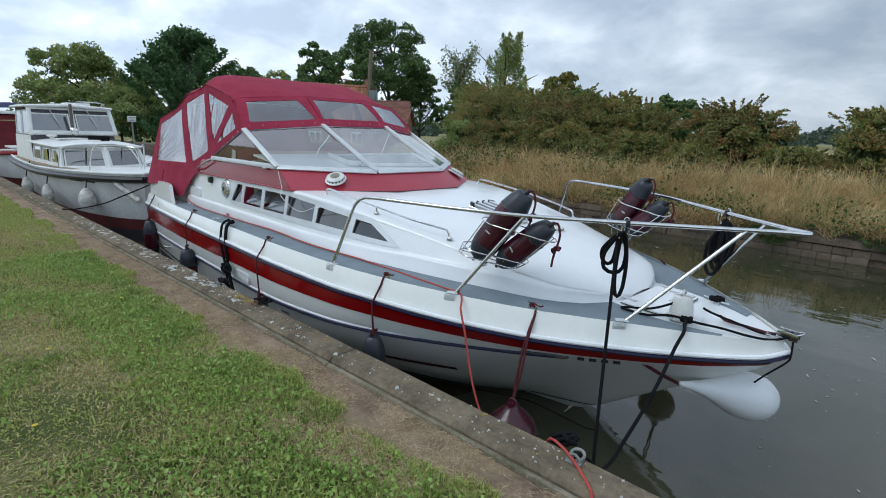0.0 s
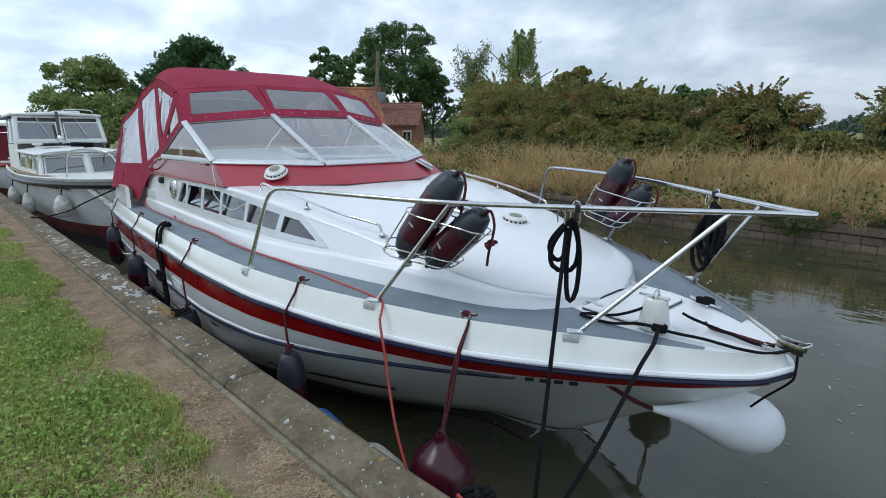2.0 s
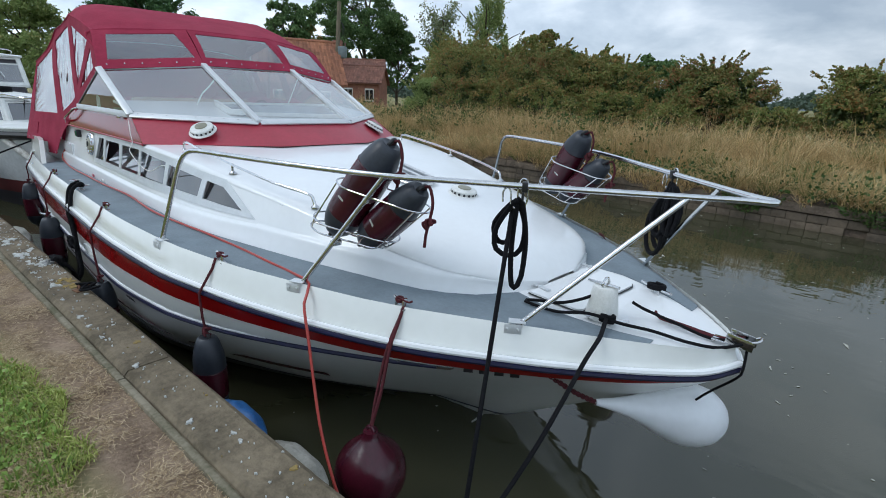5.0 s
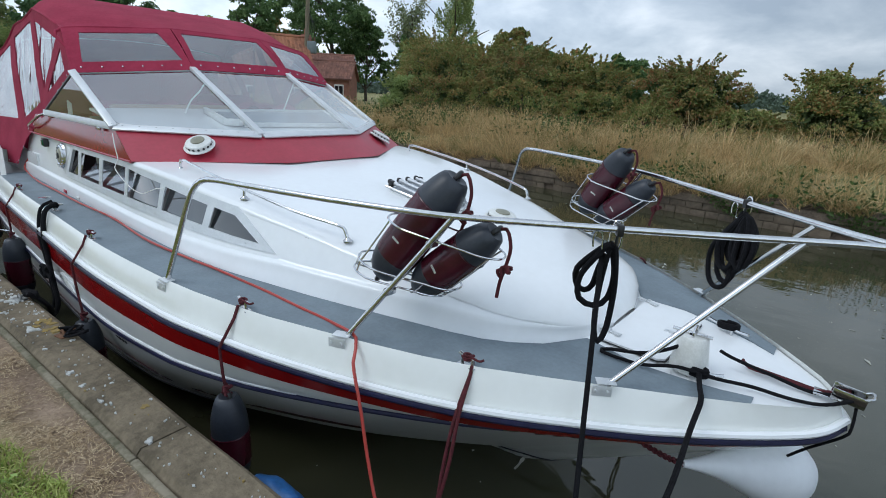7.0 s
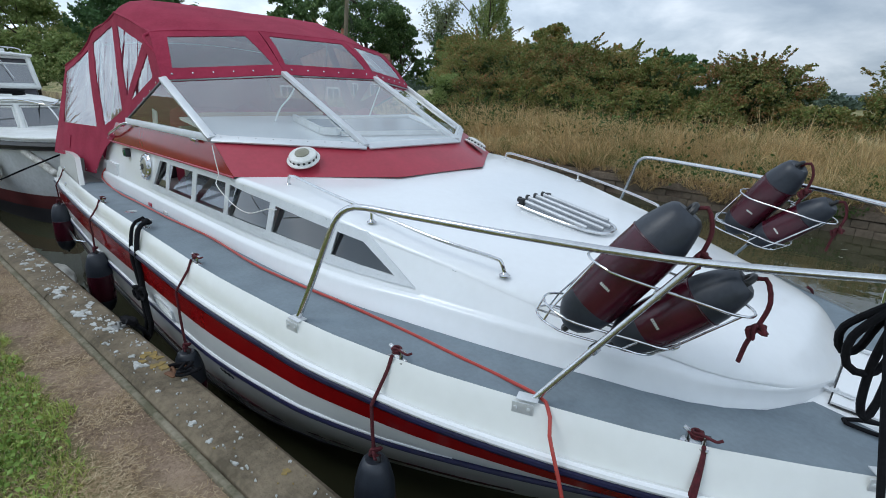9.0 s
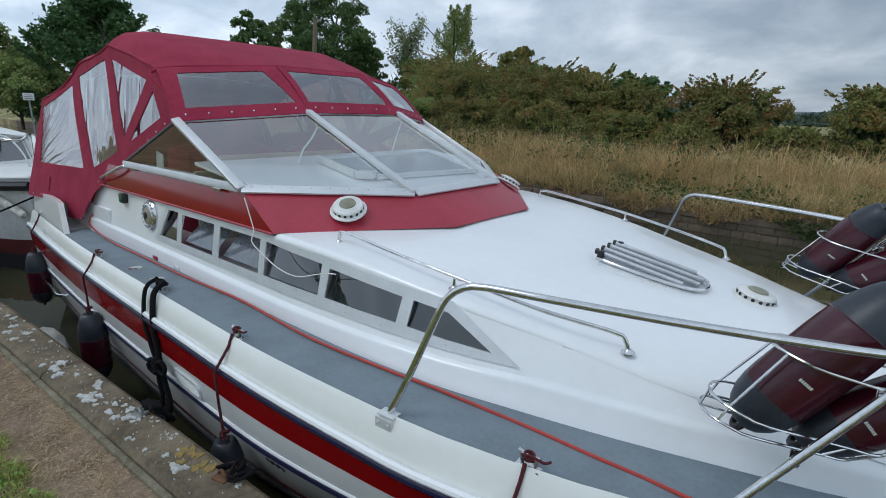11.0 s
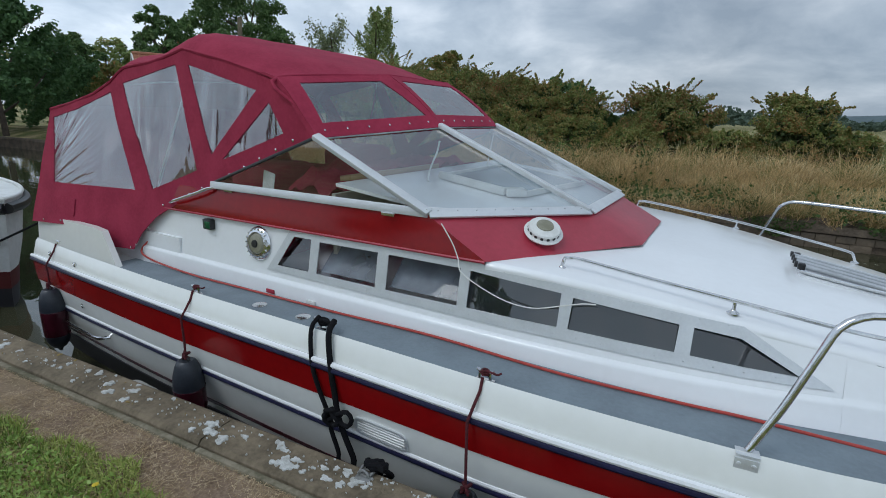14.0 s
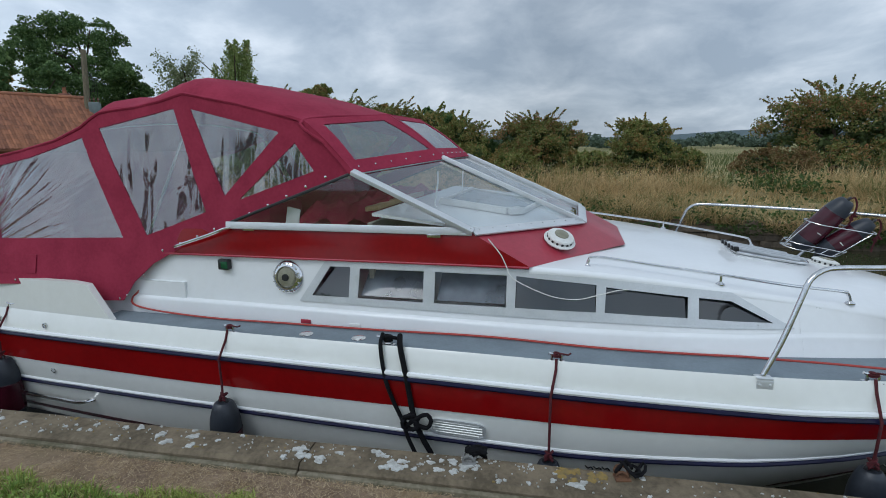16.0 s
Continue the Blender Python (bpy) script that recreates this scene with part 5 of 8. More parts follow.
def ball_fender(x, y, z, r, m, label, s):
    top = W((x, y, z + r * 1.32))
    c = W((x, y, z))
    f = thing("ball_fender", label, "fender", Matrix.Translation(c), "ball fenders")
    prof = [(r * math.sin(a), -r * math.cos(a)) for a in [math.pi * i / 18 for i in range(15)]] + [(r * .42, r * .98), (r * .28, r * 1.10), (r * .22, r * 1.2), (r * .20, r * 1.32), (.0, r * 1.34)]
    part("ball", revolve(prof, 32), m, f, "shiny maroon vinyl ball")
    part("eye", tube([(.022 * math.cos(a), 0, r * 1.32 + .02 * math.sin(a)) for a in [2 * math.pi * i / 12 for i in range(12)]], .009, 8, True), m, f)
    inv = f.matrix_world.inverted()
    lip = W((x - .02, s * (level_point(1, x)[1] + .012), zl(x, Z_LIP) - .02))
    st = W((x - .01, s * (level_point(2, x)[1] + .035), zl(x, Z_S1)))
    for o in (-.012, .012):
        part("strop", tube(smooth_path([inv @ p for p in (top, (top + st) / 2 + Vector((o, 0, 0)), st + Vector((o * .6, 0, 0)), lip, W((x - .05, s * (level_point(0, x)[1] - .022), deck_z(x) + .05)))], .03), .008, 8), REDROPE, f, "doubled maroon rope strop")
    return f


ball_fender(-1.15, -1.21, -.40, .175, BURG, "large maroon ball fender hanging off the bow", -1)
ball_fender(-1.15, 1.21, -.40, .175, BURG, "large maroon ball fender hanging off the bow", 1)


def white_fender():
    a, b = W((-.46, -.36, -.055)), W((-.09, .20, -.215))
    f = thing("pear_fender", "large white pear-shaped fender slung under the bow", "fender", aim(a, b - a))
    L = (b - a).length
    prof = [(.0, 0), (.016, 0), (.020, .03), (.034, .12), (.055, .22), (.085, .32), (.125, .42), (.152, .50), (.165, .58), (.165, .66), (.152, .73), (.12, .79), (.07, .825), (.0, .835)]
    k = (L + .06) / .835
    part("body", revolve([(r * .97, z * k) for r, z in prof], 36), WHITEVINYL, f, "scuffed white vinyl body")
    inv = f.matrix_world.inverted()
    part("rope", tube(smooth_path([inv @ p for p in (W((-.118, .014, -.04)), W((-.06, -.002, .045)), W((.035, -.03, .17)), W((.052, -.03, .22)), W((.045, -.01, .33)))], .03), .006, 8), BLACKROPE, f, "black rope to the stem head")
    chain = [inv @ p for p in (a, W((-.52, -.43, -.01)), W((-.60, -.47, .03)), W((-.68, -.50, .07)))]
    pts = smooth_path(chain, .012)
    bm = bmesh.new()
    for i, p in enumerate(pts[:-1]):
        d = (pts[i + 1] - p).normalized()
        side_ = d.orthogonal().normalized()
        if i % 2:
            side_ = d.cross(side_)
        add_tube(bm, [p + d * .010 * math.cos(q) + side_ * .011 * math.sin(q) for q in [2 * math.pi * j / 10 for j in range(10)]], .0045, 6, True)
    part("chain_plait", bm, REDROPE, f, "plaited maroon lashing")
    part("seam_mark", revolve([(.0, 0), (.014, 0), (.014, .002), (.0, .003)], 12, aim(inv @ (W((-.02, .22, -.24))), (0, 0, 1))), mat("blue_mark", (.02, .05, .3), .5), f)


white_fender()


def vent_mushroom(x, y, z, tilt):
    m = aim((x, y, z), tilt)
    v = part("mushroom_vent", revolve([(.0, 0), (.105, 0), (.108, .008), (.10, .014), (.088, .016), (.086, .030), (.091, .035), (.085, .043), (.06, .051), (.0, .053)], 36, m), WHITEPL, cruiser, "round white mushroom ventilator")
    part("lens", revolve([(.0, .049), (.048, .052), (.046, .057), (.02, .060), (.0, .060)], 24, m), OLDPLASTIC, v, "yellowed centre lens")
    for i in range(16):
        a = 2 * math.pi * i / 16
        part("vent_hole", revolve([(.0, 0), (.009, 0), (.009, .002), (.0, .0022)], 8, m @ Matrix.Translation((.0885 * math.cos(a), .0885 * math.sin(a), .023)) @ Vector((math.cos(a), math.sin(a), 0)).to_track_quat('Z', 'Y').to_matrix().to_4x4()), BLACKPL, v)


vent_mushroom(-3.79, -.86, 1.0, (.32, -.42, 1))
vent_mushroom(-3.79, .86, 1.0, (.32, .42, 1))
vent_mushroom(-1.83, .12, .698, (.2, 0, 1))


def porthole(s):
    z, x = .752, -5.60
    m = aim((x, s * (cab_y(x, z) + .001), z), (0, s, .12))
    p = part("porthole", revolve([(.0, 0), (.112, 0), (.115, .008), (.108, .018), (.09, .03), (.078, .032), (.072, .02), (.0, .018)], 36, m), STEEL, cruiser, "round chromed ventilator port with fluted rim")
    part("port_glass", revolve([(.0, .019), (.07, .022), (.06, .034), (.03, .038), (.0, .038)], 28, m), OLDPLASTIC, p, "yellowed centre lens")
    part("port_hub", revolve([(.0, .038), (.026, .038), (.024, .046), (.0, .047)], 20, m), BLACKPL, p)
    for i in range(18):
        a = 2 * math.pi * i / 18
        part("flute", revolve([(.0, 0), (.008, 0), (.006, .010), (.0, .011)], 6, m @ Matrix.Translation((.098 * math.cos(a), .098 * math.sin(a), .022))), STEEL, p)


for s in (-1, 1):
    porthole(s)
    nl = part("navigation_light", box((-6.10, s * (cab_y(-6.1, .82) + .022), .82), (.085, .045, .075), None, .008), BLACKPL, cruiser, "black side navigation light")
    part("lens", box((-6.085, s * (cab_y(-6.1, .82) + .047), .82), (.05, .012, .05), None, .004), mat("green_lens" if s < 0 else "red_lens", (.01, .10, .04) if s < 0 else (.2, .01, .01), .15), nl)
    # louvred hull vent
    x0, z0 = -4.31, .005
    def place(a, b, c):
        k = min(1, max(0, (b - zl(a, Z_S2)) / (zl(a, Z_RED) - zl(a, Z_S2))))
        y = level_point(4, a)[1] * (1 - k) + level_point(3, a)[1] * k
        return Vector((a, s * (y + c), b))
    ring = [(x0 + (.17 if math.cos(t) > 0 else -.17) * min(1, abs(math.cos(t)) ** .35), z0 + .058 * (1 if math.sin(t) > 0 else -1) * min(1, abs(math.sin(t)) ** .5)) for t in [2 * math.pi * (i + .5) / 32 for i in range(32)]]
    hv = part("hull_vent", sheet(ring, [grow(ring, -.012)], lambda a, b, c: place(a, b, c), .012), ALU, cruiser, "oval louvred steel hull vent")
    part("vent_back", sheet(grow(ring, -.01), [], lambda a, b, c: place(a, b, .003)), mat("vent_shadow", (.5, .51, .5), .5), hv)
    for i in range(5):
        zz_ = z0 - .036 + .018 * i
        w_ = .15 if i in (1, 2, 3) else .13
        part("louvre", tube([place(x0 - w_, zz_, .006), place(x0 + w_, zz_, .006)], .005, 6), CREAM, hv)
    # oblong window near the bow
    xb, zb = -1.15, .062
    ringb = [(xb + (.125 if math.cos(t) > 0 else -.125) * min(1, abs(math.cos(t)) ** .3), zb + .028 * (1 if math.sin(t) > 0 else -1) * min(1, abs(math.sin(t)) ** .5)) for t in [2 * math.pi * (i + .5) / 28 for i in range(28)]]
    bw = part("bow_port", sheet(ringb, [grow(ringb, -.011)], lambda a, b, c: place(a, b, c + .004), .01), STEEL, cruiser, "slim oval steel rimmed bow port")
    part("port_glass", sheet(grow(ringb, -.006), [], lambda a, b, c: place(a, b, .007)), mat("dim_port", (.22, .26, .27), .15), bw)
    bm = bmesh.new()
    for i in range(3):
        q_ = []
        for dx_, f_ in ((0, .22), (.015, .27), (.03, .24), (.042, .29)):
            xx_ = -3.58 + i * .045 + dx_
            pa, pb = Vector(level_point(4, xx_)), Vector(level_point(5, xx_))
            pp_ = pa.lerp(pb, f_)
            q_.append(Vector((pp_.x, s * (pp_.y + .004), pp_.z)))
        add_tube(bm, smooth_path(q_, .01), .004, 6)
    part("maker_mark", bm, BLACKPL, cruiser, "small black wavy mark on the hull")
    # registration marks as plain bars
    for i in range(4):
        xc = -.955 + i * .062
        ybase = place(xc, .066, .004)
        part("registration_bar", box(ybase, (.046, .003, .040), Matrix.Rotation(-s * .70, 3, 'Z'), 0), BLACKPL, cruiser)
    for x, z in ((-7.53, .335), (-7.53, -.03), (-8.05, .335)):
        k = 2 if z > .2 else 4
        part("drain", revolve([(.0, 0), (.022, 0), (.022, .012), (.016, .014), (.014, .004), (.0, .004)], 16, aim((x, s * (level_point(k, x)[1] - (.022 if k == 2 else -.012)), z), (0, s, 0))), STEEL, cruiser, "round steel drain outlet")
    part("quarter_rail", tube(smooth_path([(-8.3, s * (level_point(4, -8.3)[1] + .0), -.26), (-8.1, s * (level_point(4, -8.1)[1] + .05), -.255), (-7.5, s * (level_point(4, -7.5)[1] + .055), -.245), (-7.25, s * (level_point(4, -7.25)[1] + .05), -.24), (-7.2, s * (level_point(4, -7.2)[1] - .02), -.24)], .05), .014, 8), STEEL, cruiser, "short steel guard on the quarter")
    part("cabin_handle", tube(smooth_path([(-6.52, s * 1.285, .925), (-6.50, s * 1.32, .935), (-6.42, s * 1.335, .96), (-6.2, s * 1.315, 1.03), (-6.08, s * 1.29, 1.075), (-6.04, s * 1.26, 1.08)], .03), .011, 8), STEEL, cruiser, "bent steel boarding handle")
    for x in (-5.35, -4.98):
        part("filler_cap", revolve([(.0, 0), (.045, 0), (.045, .004), (.03, .007), (.0, .008)], 24, Matrix.Translation((x, s * 1.515, deck_z(x) + .008))), STEEL, cruiser, "flush steel deck filler cap")

for x, c, w_ in ((-5.35, (.35, .02, .03), .07), (-4.97, (.45, .22, .05), .085)):
    part("sticker", box((x, -(cab_y(x, .475) + .002), .475), (w_, .003, .022)), mat("sticker_paint", c, .5), cruiser, "small coloured sticker")


# slatted steel step on the cabin top
SLAT = mat("grey_slat", (.52, .54, .56), .38, .45)


def grille():
    base = Matrix.Translation((-2.27, -.035, .796)) @ Euler((0, radians(9), 0)).to_matrix().to_4x4()
    fr = [(-.27, -.15, 0), (-.24, -.17, 0), (-.05, -.165, 0), (.13, -.14, 0), (.22, -.10, 0), (.25, -.04, 0), (.25, .04, 0), (.22, .10, 0), (.13, .14, 0), (-.05, .165, 0), (-.24, .17, 0), (-.27, .15, 0)]
    bm = bmesh.new()
    add_tube(bm, [base @ p for p in smooth_path(fr, .03, True)], .009, 8, True)
    part("hatch_coaming", sheet([(p[0] * .99, p[1] * .99) for p in fr], [], lambda a, b, c: base @ Vector((a, b, -.05 + c)), .033), GEL, cruiser, "white forehatch coaming")
    # grey panel puts the shade between the bars into its colour
    part("shade_panel", sheet([(p[0] * .97, p[1] * .97) for p in fr], [], lambda a, b, c: base @ Vector((a, b, -.016 + c)), .006), mat("shade_grey_panel", (.42, .44, .46), .5, col2=(.34, .36, .38)), cruiser, "grey panel under the grille, coloured as shade between the bars")
    k = part("deck_grille", bm, STEEL, cruiser, "steel framed grille of bars over the forehatch")
    for y in (-.125, -.042, .042, .125):
        x1 = .25 - 4.2 * y * y - .02
        b_ = part("slat", tube([base @ Vector((-.285, y, .020)), base @ Vector((x1, y, .012))], .0135, 10), SLAT, k)
        part("end_cap", revolve([(.0, 0), (.017, 0), (.017, .014), (.0, .016)], 12, aim(base @ Vector((-.300, y, .020)), (1, 0, 0))), BLACKPL, b_, "black end cap")
    for y in (-.135, .135):
        part("end_block", box(base @ Vector((-.265, y, .016)), (.035, .035, .04), None, .006), BLACKPL, k)


grille()


# bow gear
def bow_gear():
    z = deck_z(-.5)
    lid = [(-.92, -.33), (-.66, -.31), (-.63, -.28), (-.615, .25), (-.635, .29), (-.67, .31), (-.92, .33)]
    # black sheet under the lid paints the shade in its gap
    part("lid_gap", sheet(grow(lid, .006), [], lambda a, b, c: Vector((a, b, deck_z(a) + .010 + c)), .003), BLACKPL, cruiser, "dark line coloured in for the gap round the locker lid")
    part("anchor_hatch", sheet(lid, [], lambda a, b, c: Vector((a, b, deck_z(a) + .012 + c)), .010), GEL, cruiser, "white anchor locker lid")
    for xa, ya, ang in ((-.915, -.235, -10), (-.908, .288, -18), (-.665, .012, 0)):
        bm = bmesh.new()
        R_ = Matrix.Rotation(radians(ang), 3, 'Z')
        add_box(bm, (xa, ya, deck_z(xa) + .026), (.125, .028, .006), R_, .002)
        for k in (-.048, -.02, .02, .048):
            add_revolve(bm, [(.005, 0), (.005, .002), (.002, .003)], 6, Matrix.Translation(Vector((xa, ya, deck_z(xa) + .029)) + R_ @ Vector((k, 0, 0))))
        add_tube(bm, [Vector((xa, ya, deck_z(xa) + .030)) + R_ @ Vector((0, q, 0)) for q in (-.016, .016)], .006, 8)
        part("hinge", bm, ALU, cruiser, "screwed steel lid hinge")
    w = thing("windlass_cover", "weathered white conical windlass cover on the foredeck", "cover", BOAT @ Matrix.Translation((-.54, -.26, z + .02)))
    part("cone", revolve([(.0, 0), (.076, 0), (.079, .01), (.070, .08), (.059, .15), (.052, .158), (.0, .16)], 28), WHITEPL, w, "tapered white plastic cone")
    part("shackle", tube(smooth_path([(.0, -.03, .155), (.0, -.028, .185), (0, 0, .20), (0, .028, .185), (0, .03, .155)], .01), .006, 8), STEEL, w)
    part("shackle_pin", tube([(-.09, 0, .165), (.07, 0, .168)], .008, 8), STEEL, w)
    for sg in (-1, 1):
        bm = bmesh.new()
        add_tube(bm, smooth_path([(-.60, sg * .345, z + .040), (-.55, sg * .325, z + .034), (-.45, sg * .285, z + .034), (-.40, sg * .26, z + .040)], .02), .008, 8)
        for k in (.4, .6):
            p = Vector((-.60, sg * .345, z)).lerp(Vector((-.40, sg * .26, z)), k)
            add_tube(bm, [p, p + Vector((0, 0, .036))], .008, 8)
        part("bow_cleat", bm, STEEL, cruiser, "long steel bow cleat")
    for sg in (-1, 1):
        rope_along([W((-.50 + .045 * math.cos(i * .9), sg * (.305 + .022 * math.sin(i * .9)), z + .030 + .0012 * i)) for i in range(24)], .010, "rope_hitch", "black rope turned round the bow cleat", "rope", BLACKROPE)
    bm = bmesh.new()
    for y in (-.032, .032):
        add_box(bm, (0.015, y, .345), (.115, .005, .05), Matrix.Rotation(radians(6), 3, 'Y'), .002)
    add_box(bm, (-.02, 0, .32), (.16, .066, .005), None, .001)
    br = part("bow_roller", bm, STEEL, cruiser, "steel bow roller fitting")
    part("roller", tube([(.05, -.03, .345), (.05, .03, .345)], .018, 12), BLACKPL, br)
    part("roller_bail", tube(smooth_path([(.065, -.032, .36), (.085, -.03, .372), (.09, 0, .376), (.085, .03, .372), (.065, .032, .36)], .02), .006, 8), STEEL, br)
    # lines on the foredeck
    dz = lambda x: deck_z(x) + .022
    rope_along([W(p) for p in ((.04, -.02, .345), (-.05, -.085, dz(-.05)), (-.16, -.16, dz(-.16)), (-.30, -.22, dz(-.3) + .01), (-.42, -.30, dz(-.42) + .02), (-.56, -.36, dz(-.56) + .03), (-.70, -.42, dz(-.7)), (-.86, -.45, dz(-.86)), (-.84, -.40, dz(-.84)), (-.70, -.36, dz(-.7) + .03), (-.58, -.30, dz(-.58) + .10), (-.55, -.26, dz(-.55) + .16))], .008, "bow_line", "black rope lying round the windlass cover", "rope", BLACKROPE)
    rope_along([W(p) for p in ((.03, 0, .352), (-.1, -.02, dz(-.1)), (-.25, -.06, dz(-.25) + .02), (-.40, -.11, dz(-.4) + .05), (-.45, -.13, dz(-.45) + .07))], .008, "anchor_rope", "black rope from windlass to bow roller", "rope", BLACKROPE)
    rope_along([W(p) for p in ((.02, .012, .35), (-.1, .01, dz(-.1)), (-.22, -.01, dz(-.22)), (-.34, -.03, dz(-.34)), (-.37, -.02, dz(-.37) + .02), (-.35, -.01, dz(-.35)), (-.2, .005, dz(-.2)), (-.08, .02, dz(-.08)))], .007, "maroon_line", "doubled maroon rope lying to the bow roller", "rope", REDROPE)


bow_gear()


def hank(rail, along, loops, seed, label, r):
    """A hank of rope hung from the rail by a shackle and a wire hook; loops: start, low point, width, drop."""
    rng = random.Random(seed)
    c = thing("rope_hank", label, "rope", Matrix.Translation(rail))
    d = Vector(along).normalized()
    nrm = Vector((-d.y, d.x, 0))
    for a0, low, w, dr, side_ in loops:
        dep = side_ + rng.uniform(-.012, .012)
        prof = [(a0 - .012, -.085), (low - w * .55, -.10 - dr * .45), (low - w * .45, -.09 - dr * .88), (low, -.09 - dr), (low + w * .45, -.09 - dr * .86), (low + w * .5, -.09 - dr * .40), (a0 + .016, -.075)]
        pts = [d * (p + rng.uniform(-.006, .006)) + nrm * (dep * min(1, (-q - .06) * 6) + rng.uniform(-.006, .006)) + Vector((0, 0, q)) for p, q in prof]
        part("loop", tube(smooth_path(pts, .025, True), r, 8, True), BLACKROPE, c)
    ring = [(-.012, .022), (0, .03), (.014, .022), (.022, -.02), (.020, -.07), (.008, -.098), (-.008, -.098), (-.020, -.07), (-.022, -.02)]
    part("shackle", tube(smooth_path([d * p + nrm * .012 + Vector((0, 0, q)) for p, q in ring], .012, True), .004, 8, True), STEEL, c, "steel wire shackle over the rail")
    hook = [(-.085, -.075), (-.086, -.03), (-.070, -.010), (-.052, -.03), (-.048, -.085), (-.02, -.105)]
    part("hook", tube(smooth_path([d * p + Vector((0, 0, q)) for p, q in hook], .012), .004, 8), STEEL, c, "bent steel wire hook")
    part("clamp", box(d * .006 + Vector((0, 0, -.004)), (.026, .042, .046), Matrix.Rotation(math.atan2(d.y, d.x), 3, 'Z'), .006), BLACKPL, c)
    part("swivel", tube([(0, 0, -.02), (0, 0, -.07)], .006, 8), BLACKPL, c)
    return c


RD = BOAT.to_3x3() @ Vector((.48, .35, 0))
RF = BOAT.to_3x3() @ Vector((.40, -.30, 0))
hank(W((-.802, -.638, .99)), RD, [(-.03, -.04, .125, .245, .05), (-.036, -.075, .075, .20, .10), (-.014, .0, .062, .40, .03)], 3, "black rope hank hanging from the pulpit rail by a hook", .0125)
hank(W((-.57, .46, .987)), RF, [(0, -.07, .15, .40, .0), (-.02, -.05, .13, .36, .02), (.01, -.02, .12, .30, .0), (0, -.04, .11, .28, -.02), (-.01, -.05, .08, .24, .02), (.03, .06, .09, .24, .0), (.02, .05, .06, .25, -.02), (.02, .06, .07, .20, .02), (.03, .03, .10, .22, .0)], 7, "thick black rope hank hanging from the pulpit rail", .0135)

# mooring lines
QR = Vector((-.93, y_near(-.93) - .06, .02))


L1, L1_LOW = W((-.85, -.64, .88)), W((-.56, -1.22, -.42))
rope_along([L1.lerp(L1_LOW, f / 6) for f in range(7)] + [W((-.53, -1.36, -.43)), W((-.53, -1.50, -.28)), QR + Vector((-.02, .10, -.05)), QR + Vector((0, .04, .0)), QR], .0105, "mooring_line", "black mooring line hanging from the rail to the quay ring", "rope", BLACKROPE)
for o in (-.004, .004):
    rope_along([W((-.49 + o, -.305, deck_z(-.5) + .055)), W((-.455 + o, -.41, deck_z(-.5) + .032)), W((-.425 + o, -.505, deck_z(-.43) + .028)), W((-.42 + o, -.62, .29)), W((-.41 + o, -.80, .165)), W((-.425 + o, -.93, .02)), W((-.455 + o, -1.07, -.14)), W((-.46 + o, -1.24, -.23)), W((-.45 + o, -1.46, -.17)), QR + Vector((.03 + o, .10, -.04)), QR + Vector((.01 + o, .03, .01))], .0066, "mooring_line", "doubled black bow line hanging slack to the quay ring", "rope", BLACKROPE)
R2_ = Vector((-4.68, y_near(-4.68) - .05, .02))
# two strands from the cleat, tied together by a bulky knot half way down
for k, pts_ in enumerate((((-4.79, -1.575, .52), (-4.775, -1.655, .475), (-4.735, -1.70, .30), (-4.69, -1.70, .16), (-4.635, -1.70, .04), (-4.60, -1.71, -.06), (-4.545, -1.72, -.17), (-4.50, -1.76, -.24)),
                           ((-4.68, -1.575, .52), (-4.65, -1.655, .475), (-4.60, -1.70, .30), (-4.58, -1.70, .17), (-4.555, -1.705, .05), (-4.505, -1.71, -.06), (-4.44, -1.72, -.17), (-4.42, -1.76, -.24)))):
    rope_along([W(p) for p in pts_] + [R2_ + Vector((.05 - .06 * k, .13, -.09)), R2_ + Vector((.03 - .02 * k, .05, .02)), R2_ + Vector((0, .02, .03))], .0165 if k else .0125, "mooring_line", "doubled black mooring line from cleat to quay ring", "rope", BLACKROPE)
KN = W((-4.575, -1.715, .06))
rope_along([KN + Vector((.045 * math.cos(i * 1.15), -.016 + .02 * math.cos(i * 1.9), .045 * math.sin(i * 1.15) - .002 * i)) for i in range(15)] + [KN + Vector(q) for q in ((.05, -.02, .03), (.10, -.015, .05), (.125, -.01, .01), (.10, -.015, -.035), (.05, -.02, -.02))], .0125, "rope_knot", "bulky looped knot in the doubled black mooring line", "rope", BLACKROPE)
rope_along([R2_ + Vector((.05 * math.cos(i * 1.3) + .03, .045 + .03 * math.sin(i * 2.1), .012 + .03 * abs(math.sin(i * .9)))) for i in range(13)], .014, "rope_tangle", "black rope bundled round the quay ring", "rope", BLACKROPE)
rope_along([W((-8.43, -1.30, .60)), Vector((-9.1, 2.15, .36)), Vector((-9.7, 2.0, .18)), Vector((-10.3, y_near(-10.3) + .05, .04)), Vector((-10.5, y_near(-10.5) - .1, .03))], .010, "stern_line", "black stern line leading to the quay", "rope", BLACKROPE)


